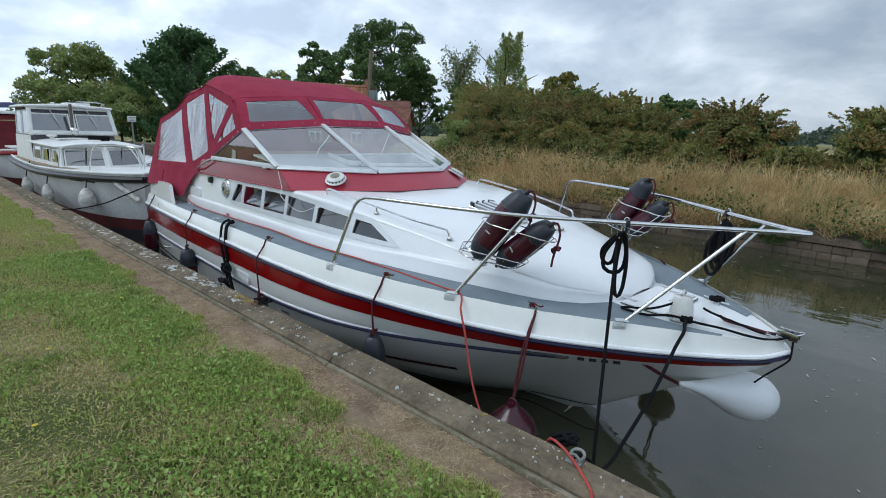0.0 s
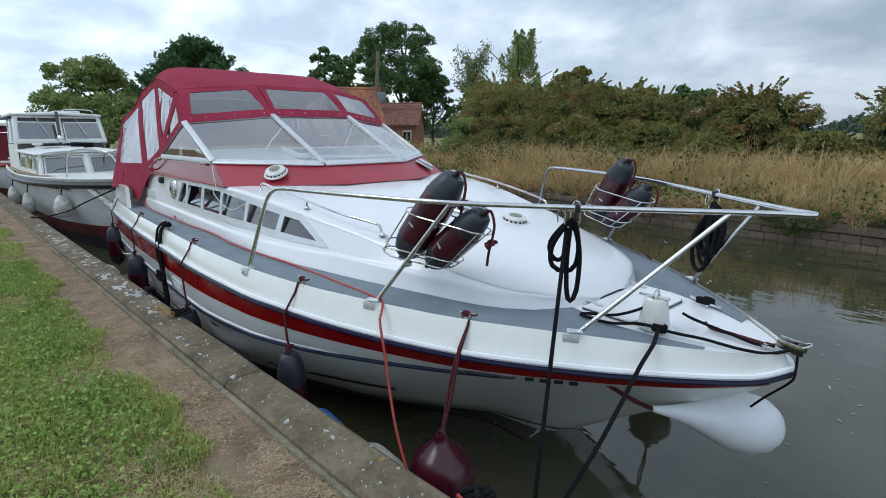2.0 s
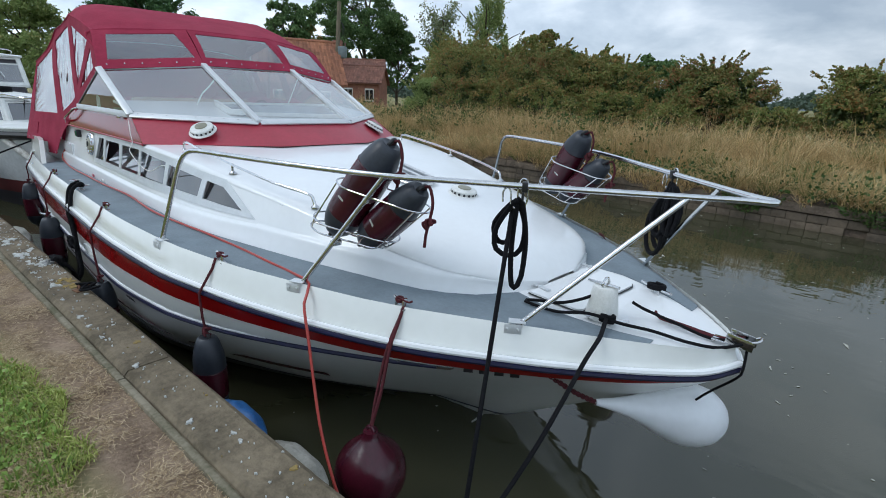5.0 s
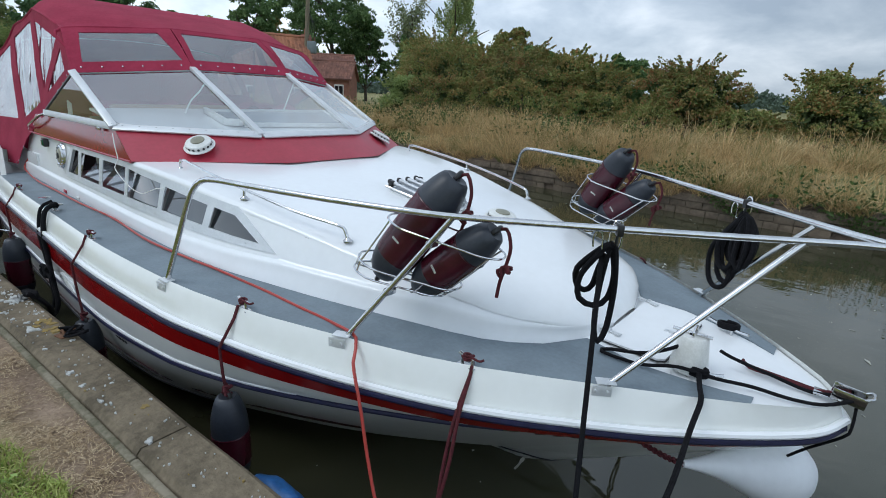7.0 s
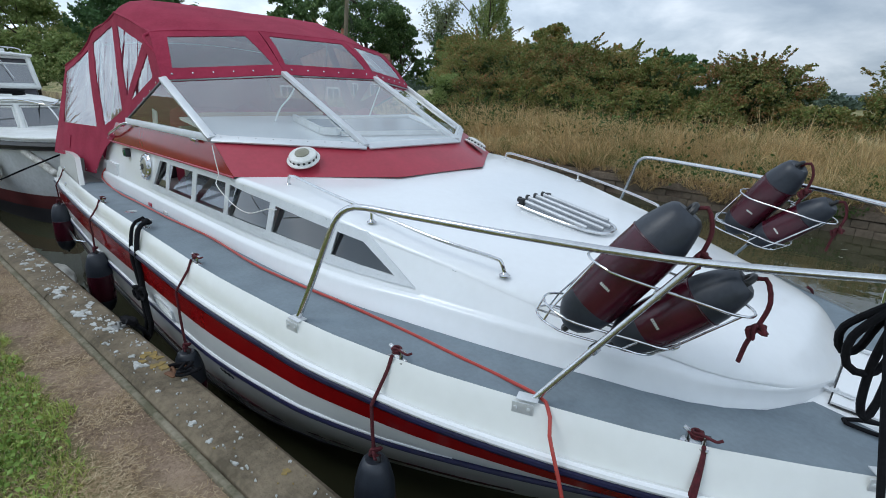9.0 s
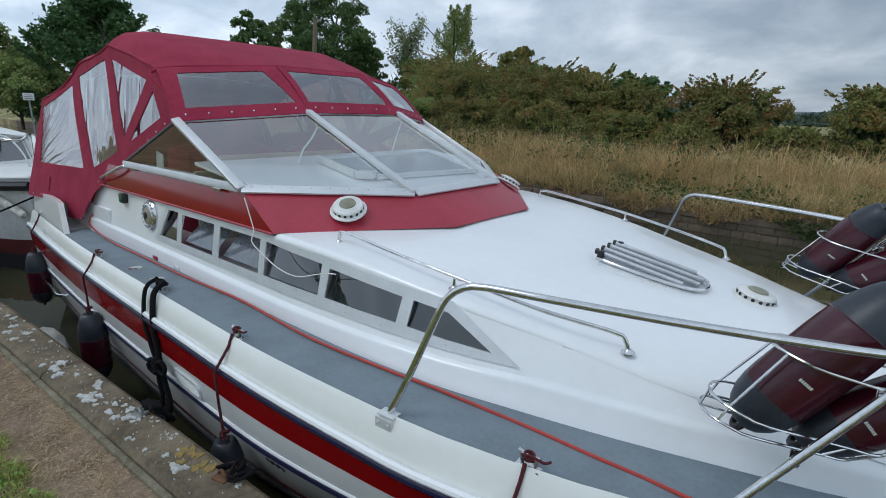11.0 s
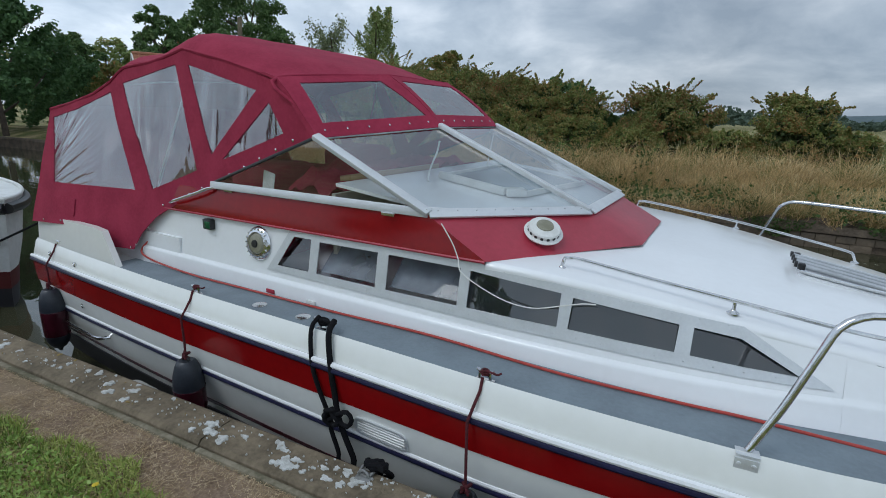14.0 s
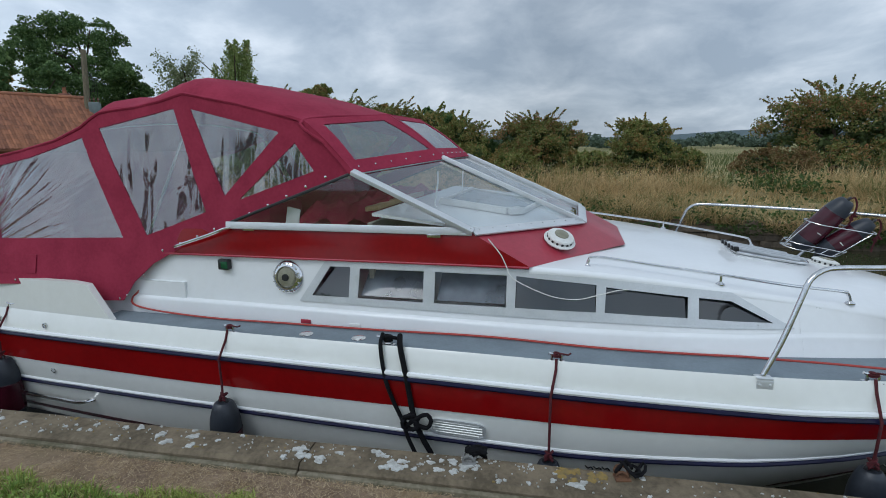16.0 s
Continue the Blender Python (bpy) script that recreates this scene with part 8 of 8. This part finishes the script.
# grasses
def blades(name, pos, h, w, material, label, rng, lean=.5, kind="stuff", category="grass", az=None):
    """Single bent blades: two triangles each."""
    P = np.asarray(pos)
    n = len(P)
    a = rng.uniform(0, 2 * np.pi, n) if az is None else az
    dx, dy = np.cos(a), np.sin(a)
    H = h * rng.uniform(.5, 1.25, n)
    L = lean * rng.uniform(0, 1, n) * H
    b = rng.uniform(0, 2 * np.pi, n)
    w = np.broadcast_to(w, (n,))
    wx, wy = np.cos(b) * w * .5, np.sin(b) * w * .5
    v = np.empty((n, 5, 3))
    v[:, 0] = P + np.stack([-wx, -wy, np.zeros(n)], 1)
    v[:, 1] = P + np.stack([wx, wy, np.zeros(n)], 1)
    mid = P + np.stack([dx * L * .35, dy * L * .35, H * .6], 1)
    v[:, 2] = mid + np.stack([wx, wy, np.zeros(n)], 1) * .8
    v[:, 3] = mid - np.stack([wx, wy, np.zeros(n)], 1) * .8
    v[:, 4] = P + np.stack([dx * L, dy * L, H * (1 - .30 * np.minimum(1.6, L / H))], 1)
    i = np.arange(n) * 5
    f = np.concatenate([np.stack([i, i + 1, i + 2], 1), np.stack([i, i + 2, i + 3], 1), np.stack([i + 3, i + 2, i + 4], 1)])
    me = bpy.data.meshes.new(name)
    me.from_pydata(v.reshape(-1, 3).tolist(), [], f.tolist())
    me.materials.append(material)
    ob = new(name, me)
    return tagged(ob, label, category, kind=kind)


LAWN = leafy("lawn_blades", [(.68, .55, .31), (.24, .22, .09), (.58, .50, .24), (.26, .33, .075), (.54, .53, .18), (.15, .20, .045), (.48, .54, .14)], .6, .3, 11.0)
CLOVER = leafy("clover_green", [(.16, .26, .055), (.36, .50, .13), (.22, .34, .08), (.46, .57, .19)], .5, .25, 9.0)
STRAW = leafy("dry_grass", [(.17, .19, .06), (.30, .21, .09), (.70, .48, .24), (.42, .29, .13), (.80, .60, .32), (.28, .21, .09), (.70, .47, .23), (.21, .22, .08)], .7, .25, .7)
BANKGREEN = leafy("green_bank_blades", [(.07, .10, .03), (.15, .19, .05), (.22, .23, .08), (.10, .14, .04), (.30, .27, .11)], .65, .25, 1.2)
CLIP = leafy("dry_clippings", [(.16, .10, .055), (.54, .40, .24), (.25, .17, .095), (.68, .54, .35), (.34, .23, .13)], .8, .1, 16.0)
ny = np.vectorize(y_near)
fy = np.vectorize(y_far)


def lawn():
    rng = np.random.default_rng(7)
    n = 215000
    x = 2.2 - 15.5 * rng.uniform(0, 1, n) ** 1.25
    d = .46 + 3.6 * rng.uniform(0, 1, n) ** 1.5
    keep = np.array([noise.noise(Vector((a * 1.3, b * 1.6, 3.1))) * .5 + noise.noise(Vector((a * 5, b * 5, 1.1))) * .35 for a, b in zip(x, d)])
    ok = keep > (-.62 + np.clip((.70 - d) * 3.6, 0, 2))
    x, d, keep = x[ok], d[ok], keep[ok]
    z = np.where(d > .95, -.012, -.028)
    pos = np.stack([x, ny(x) - d, z], 1)
    lush = (d - keep * 1.7 + .34 * rng.normal(size=len(d))) < .92
    LUSH = leafy("lush_blades", [(.20, .25, .06), (.42, .51, .135), (.28, .34, .08), (.55, .57, .20), (.17, .20, .05), (.48, .48, .15)], .55, .3, 11.0)
    dl = d[lush]
    blades("strip_grass", pos[lush], .044 * (1 + .9 * np.clip(keep[lush], -.3, .7)), .0055 + .0022 * dl, LUSH, "lush green grass and clover along the earth strip", rng, 1.7)
    pos, keep, d = pos[~lush], keep[~lush], d[~lush]
    DRY = leafy("dry_lawn_blades", [(.66, .50, .28), (.32, .25, .11), (.58, .45, .24), (.36, .34, .13), (.70, .55, .33), (.27, .21, .09)], .7, .25, 11.0)
    dn = np.array([noise.noise(Vector((p[0] * 1.1, p[1] * 1.5, 4.4))) + .5 * noise.noise(Vector((p[0] * 3.1, p[1] * 3.5, 2.4))) for p in pos])
    dry = dn + .34 * rng.normal(size=len(d)) > -.05
    blades("dry_lawn_grass", pos[dry], .030 * (1 + .8 * np.clip(keep[dry], -.3, .7)), .0055 + .0022 * d[dry], DRY, "parched straw-coloured patches of mown lawn", rng, 2.0)
    pos, keep, d = pos[~dry], keep[~dry], d[~dry]
    blades("lawn_grass", pos, .036 * (1 + 1.2 * np.clip(keep, -.3, .7)), .0055 + .0022 * d, LAWN, "short mown green lawn grass with clover", rng, 1.8)
    m = 14000
    x2 = -13 - 40 * rng.uniform(0, 1, m) ** 1.5
    d2 = .5 + 6 * rng.uniform(0, 1, m)
    blades("far_lawn_grass", np.stack([x2, ny(x2) - d2, np.full(m, -.01)], 1), .06, .016, LAWN, "short mown green lawn grass with clover", rng, .8)
    # the lawn thins out gradually away from the quay
    e1 = 9000
    xa = np.concatenate([2.0 + rng.exponential(1.4, e1), 3.0 - 15 * rng.uniform(0, 1, e1)])
    da = np.concatenate([.55 + 4.6 * rng.uniform(0, 1, e1), 3.4 + rng.exponential(1.2, e1)])
    blades("sparse_lawn_grass", np.stack([xa, ny(xa) - da, np.full(2 * e1, -.01)], 1), .035, .013, LAWN, "short mown lawn grass thinning out", rng, 1.8)
    # tufts that stand above the mown grass
    tx, td, ta, th = [], [], [], []
    for _ in range(2100):
        a0, b0 = 1.6 - 8.6 * rng.uniform(0, 1) ** 1.1, .60 + 3.0 * rng.uniform(0, 1) ** 1.3
        k = noise.noise(Vector((a0 * 1.3, b0 * 1.6, 3.1))) + .6 * noise.noise(Vector((a0 * 4, b0 * 4, 6.1)))
        if k < (.10 if b0 > 1.0 else -.25):
            continue
        mm = int(rng.uniform(10, 26))
        a = rng.uniform(0, 2 * np.pi, mm)
        rr = rng.uniform(.01, .05)
        tx.append(a0 + np.cos(a) * rr); td.append(b0 + np.sin(a) * rr); ta.append(-a); th.append(np.full(mm, rng.uniform(.03, .075)))
    tx, td, ta, th = (np.concatenate(q_) for q_ in (tx, td, ta, th))
    TUFT = leafy("tuft_blades", [(.09, .14, .032), (.22, .32, .07), (.12, .19, .04), (.30, .41, .10), (.16, .23, .05)], .5, .3, 5.0)
    blades("grass_tufts", np.stack([tx, ny(tx) - td, np.full(len(tx), -.02)], 1), th, .007, TUFT, "dark green grass tufts standing in the lawn", rng, 1.5, az=ta)
    # broad clover leaves
    c = 60000
    x3 = 2.0 - 9 * rng.uniform(0, 1, c) ** 1.1
    d3 = .5 + 2.6 * rng.uniform(0, 1, c) ** 1.3
    kk = np.array([noise.noise(Vector((a * 1.3, b * 1.6, 3.1))) for a, b in zip(x3, d3)])
    o3 = (kk > .06 + .25 * rng.uniform(-1, 1, c) - .22 * (d3 < 1.25)) & (d3 > .66 + .12 * rng.uniform(-1, 1, c))
    pp = np.stack([x3[o3], ny(x3[o3]) - d3[o3], rng.uniform(.0, .036, o3.sum())], 1)
    ob = leaf_cloud("clover_leaves", pp, .022, CLOVER, None, rng, .75, 0)
    tagged(ob, "small round clover leaves in the lawn", "clover", kind="stuff")
    # clippings on the earth strip
    q = 110000
    x4 = 2 - 12 * rng.uniform(0, 1, q) ** 1.1
    d4 = rng.uniform(.25, .90, q)
    pk = np.array([noise.noise(Vector((a * 3.2, b * 5, 9.1))) for a, b in zip(x4, d4)])
    sel = pk > -.12 + .25 * rng.normal(size=q)
    x4, d4 = x4[sel], d4[sel]
    q = len(x4)
    P = np.stack([x4, ny(x4) - d4, np.full(q, -.028) + rng.uniform(0, .012, q) - np.where(d4 < .5, .008, 0) + np.where(d4 > .6, .01, 0)], 1)
    a = rng.uniform(0, np.pi, q)
    L = rng.uniform(.010, .048, q)
    t = np.stack([np.cos(a) * L, np.sin(a) * L, rng.normal(size=q) * .12 * L], 1)
    s_ = np.stack([-np.sin(a), np.cos(a), np.zeros(q)], 1) * .0009
    v = np.stack([P - t * .5 - s_, P - t * .5 + s_, P + t * .5 + s_, P + t * .5 - s_], 1)
    i = np.arange(q) * 4
    me = bpy.data.meshes.new("dry_clippings")
    me.from_pydata(v.reshape(-1, 3).tolist(), [], np.concatenate([np.stack([i, i + 1, i + 2], 1), np.stack([i, i + 2, i + 3], 1)]).tolist())
    me.materials.append(CLIP)
    tagged(new("dry_clippings", me), "dry grass clippings scattered on bare earth", "clippings", kind="stuff")


lawn()


def yellow_flowers():
    rng = random.Random(21)
    YEL = mat("yellow_petals", (.65, .48, .02), .6)
    for x, y in ((-5.62, 1.17), (-4.72, 1.02), (-3.9, .4), (-2.9, .2), (-3.3, -.1)):
        bm = bmesh.new()
        for i in range(9):
            a = 2 * math.pi * i / 9
            m = Matrix.Translation((0, 0, .062)) @ Matrix.Rotation(a, 4, 'Z') @ Matrix.Rotation(.25, 4, 'Y')
            vs = [bm.verts.new(m @ Vector(p)) for p in ((0, -.001, 0), (.012, -.004, .002), (.015, 0, .001), (.012, .004, .002), (0, .001, 0))]
            bm.faces.new(vs)
        f = thing("yellow_flower", "small yellow hawkbit flower in the lawn", "flower", Matrix.Translation((x, y, -.01)), "yellow lawn flowers")
        part("petals", bm, YEL, f)
        part("stem", tube([(0, 0, 0), (.003, 0, .03), (0, 0, .062)], .0015, 5), LEAF_IVY, f)


yellow_flowers()


def far_bank_grass():
    rng = np.random.default_rng(17)
    xs, ds, hs, az, tall = [], [], [], [], []
    for _ in range(2500):
        tx, td = rng.uniform(-27, 24), -.06 + 5.6 * rng.uniform(0, 1) ** 1.4
        k = noise.noise(Vector((tx * .35, td * .6, 7.7)))
        if k < -.20:
            continue
        m = int(rng.uniform(30, 75))
        rr = rng.uniform(.05, .16)
        a = rng.uniform(0, 2 * np.pi, m)
        bias = rng.normal() * .8
        xs.append(tx + np.cos(a) * rr * rng.uniform(.2, 1, m))
        ds.append(td + np.sin(a) * rr * rng.uniform(.2, 1, m))
        az.append(a + bias * .25 + rng.normal(size=m) * .5)
        hs.append(np.full(m, rng.uniform(.35, 1.05) * (.80 + .55 * k + .10 * min(2.5, td))))
        tall.append(np.full(m, rng.uniform(0, 1) + .35 * k))
    x, d, hh, az, tall = np.concatenate(xs), np.clip(np.concatenate(ds), -.12, 9), np.concatenate(hs), np.concatenate(az), np.concatenate(tall)
    z = np.interp(d, [-.2, 0, .5, 1.5, 3, 6], [-.24, -.22, -.12, .10, .20, .15]) - .03
    pos = np.stack([x, fy(x) + d, z], 1)
    for nm, sel, mt, lb, ln in (("dry_bank_grass", tall > .32, STRAW, "tall dry straw-coloured grass in tussocks on the far bank", 2.5), ("green_bank_grass", tall <= .32, BANKGREEN, "fresh green grass tussocks among the dry bank grass", 2.6)):
        blades(nm, pos[sel], hh[sel] * (1 if mt is STRAW else .75), .010, mt, lb, rng, ln, az=az[sel])
    # thin seed stalks above the tussocks
    n = 5000
    x = -27 + 50 * rng.uniform(0, 1, n)
    d = .4 + 5.0 * rng.uniform(0, 1, n)
    kx = np.array([noise.noise(Vector((a * .5, b * .8, 4.1))) for a, b in zip(x, d)])
    x, d = x[kx > .05], d[kx > .05]
    z = np.interp(d, [-.2, 0, .5, 1.5, 3, 6], [-.24, -.22, -.12, .10, .20, .15]) - .03
    blades("seed_stalks", np.stack([x, fy(x) + d, z], 1), 1.15, .007, STRAW, "thin dry seed stalks standing above the bank grass", rng, .9)
    n = 30000
    x = -27 + 53 * rng.uniform(0, 1, n)
    d = -.05 + 5.5 * rng.uniform(0, 1, n)
    z = np.interp(d, [-.2, 0, .5, 1.5, 3, 6], [-.24, -.22, -.12, .10, .20, .15]) - .03
    blades("low_bank_grass", np.stack([x, fy(x) + d, z], 1), .30, .016, STRAW, "matted dry grass on the far bank", rng, 2.4)
    # slumped grass over the wall's edge
    n = 30000
    x = -27 + 53 * rng.uniform(0, 1, n)
    kx = np.array([noise.noise(Vector((a * .8, 3.3, 6.1))) + .5 * noise.noise(Vector((a * 2.7, 1.3, 2.1))) for a in x])
    drop = rng.uniform(0, 1, n)
    ok = kx > -.30 + .75 * drop
    x, drop = x[ok], drop[ok]
    n = len(x)
    blades("slumped_grass", np.stack([x, fy(x) - .20 * np.minimum(1, drop * 4 + .3) + rng.uniform(-.03, .06, n), -.18 - .40 * drop], 1), .30, .012, STRAW, "dry grass slumped over the wall of the far bank", rng, 3.2)
    # green growth hanging over the bank wall
    m = 15000
    x2 = -26 + 50 * rng.uniform(0, 1, m)
    k2 = np.array([noise.noise(Vector((a * .45, 2.2, 1.3))) for a in x2])
    o2 = k2 > np.where(x2 > -1.5, -.25, .12)
    x2 = x2[o2]
    m = len(x2)
    ob = leaf_cloud("bank_creeper", np.stack([x2, fy(x2) + rng.normal(size=m) * .22 + .05, -.12 + np.abs(rng.normal(size=m)) * .22 - .22 * rng.uniform(0, 1, m)], 1), .075, LEAF_IVY, None, rng, .7)
    tagged(ob, "green creeper leaves hanging over the bank wall", "creeper", kind="stuff")
    # a curtain of creeper hanging from the capping to the water
    m = 11000
    x4 = rng.uniform(-3.2, 9.0, m)
    k4 = np.array([noise.noise(Vector((a * .9, 8.2, 1.3))) for a in x4]) + .45 * np.clip((x4 + 1.2) / 1.5, -1, 1)
    hang = rng.uniform(0, 1, m)
    o4 = k4 > -.15 + .45 * hang
    x4, hang = x4[o4], hang[o4]
    m = len(x4)
    ob = leaf_cloud("hanging_creeper", np.stack([x4 + .03 * rng.normal(size=m), fy(x4) - .19 + .05 * rng.normal(size=m), -.24 - .46 * hang], 1), .055, LEAF_IVY, None, rng, .7)
    tagged(ob, "green creeper hanging down over the bank wall", "creeper", kind="stuff")
    n3 = 14000
    x3 = -22 + 44 * rng.uniform(0, 1, n3)
    k3 = np.array([noise.noise(Vector((a * .7, 5.2, 1.3))) for a in x3])
    x3 = x3[k3 > -.02]
    ob = leaf_cloud("nettle_patches", np.stack([x3, fy(x3) + 2.6 + rng.normal(size=len(x3)) * .7, .35 + np.abs(rng.normal(size=len(x3))) * .28], 1), .13, LEAF_IVY, None, rng, .5)
    tagged(ob, "leafy green nettles among the dry grass", "nettles", kind="stuff")


far_bank_grass()


def far_fields():
    rng = np.random.default_rng(27)
    # rough meadow behind the hedge
    n = 16000
    x = -25 + 75 * rng.uniform(0, 1, n)
    y = 21 + 60 * rng.uniform(0, 1, n) ** 1.6
    blades("meadow_grass", np.stack([x, y, np.full(n, -.1)], 1), .55, .05, leafy("meadow_blades", [(.07, .09, .03), (.11, .14, .045), (.16, .16, .06)], .7, .3), "rough green meadow beyond the hedge", rng, .7)
    # far wood on the horizon, its leaf colours paled as if by haze
    pts = []
    for i in range(330):
        a = radians(-58 + 116 * i / 329)
        r = 240 + 40 * math.sin(i * .9) + rng.uniform(-25, 25)
        h = 4.2 + 2.2 * math.sin(i * .31) + rng.uniform(-1.2, 2.0)
        c = np.array([math.sin(a) * r, math.cos(a) * r, h * .45])
        w = rng.normal(size=(150, 3))
        w /= np.linalg.norm(w, axis=1)[:, None]
        w[:, 2] = np.abs(w[:, 2]) * 1.0 - .25
        pts.append(c + w * np.array([6.5, 5, h * .75]) * rng.uniform(.5, 1, (150, 1)))
    ob = leaf_cloud("far_wood", np.concatenate(pts), 1.3, leafy("haze_tinted_leaves", [(0.055, 0.085, 0.062), (0.085, 0.12, 0.085), (0.11, 0.15, 0.10)]), None, rng, .9)
    tagged(ob, "distant wood along the horizon", "wood", kind="stuff")
    # low blue-green hill, distance haze mixed into its colour
    rings = []
    for i in range(61):
        a = radians(-60 + 2 * i)
        z = 30 + 14 * math.sin(i * .17 + 1) + 6 * math.sin(i * .5)
        r = 1900
        rings.append([(math.sin(a) * r, math.cos(a) * r, -5), (math.sin(a) * (r + 150), math.cos(a) * (r + 150), z), (math.sin(a) * (r + 700), math.cos(a) * (r + 700), z * .8)])
    h = part("far_hill", loft(rings, False, False), mat("haze_tinted_hill", (.10, .14, .15), .95, col2=(.07, .10, .11), scale=.01), None)
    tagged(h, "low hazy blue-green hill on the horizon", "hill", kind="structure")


far_fields()


def scum():
    """Flecks and seeds that float on the canal."""
    rng = random.Random(31)
    bm = bmesh.new()
    for i in range(520):
        x, y = rng.uniform(-6, 6), rng.uniform(2.6, 12.2)
        r = rng.choice((.004, .006, .008, .011, .016))
        o = blob_outline(rng, 0, 0, r, 8)
        a = rng.uniform(0, 3)
        k = rng.choice((1, 1, 1.6, 2.6))
        if i % 14 == 0:
            r, k = rng.uniform(.014, .024), rng.choice((1.6, 2.6, 3.2))
            o = blob_outline(rng, 0, 0, r, 14)
        vs = [bm.verts.new((x + (p * k) * math.cos(a) - q * .7 * math.sin(a), y + (p * k) * math.sin(a) + q * .7 * math.cos(a), WATER + .004)) for p, q in o]
        bm.faces.new(vs)
    solo("floating_flecks", bm, mat("pale_scum", (.45, .45, .40), .8, col2=(.3, .3, .25), scale=20), "pale flecks of scum floating on the water", "flecks", kind="stuff")


scum()
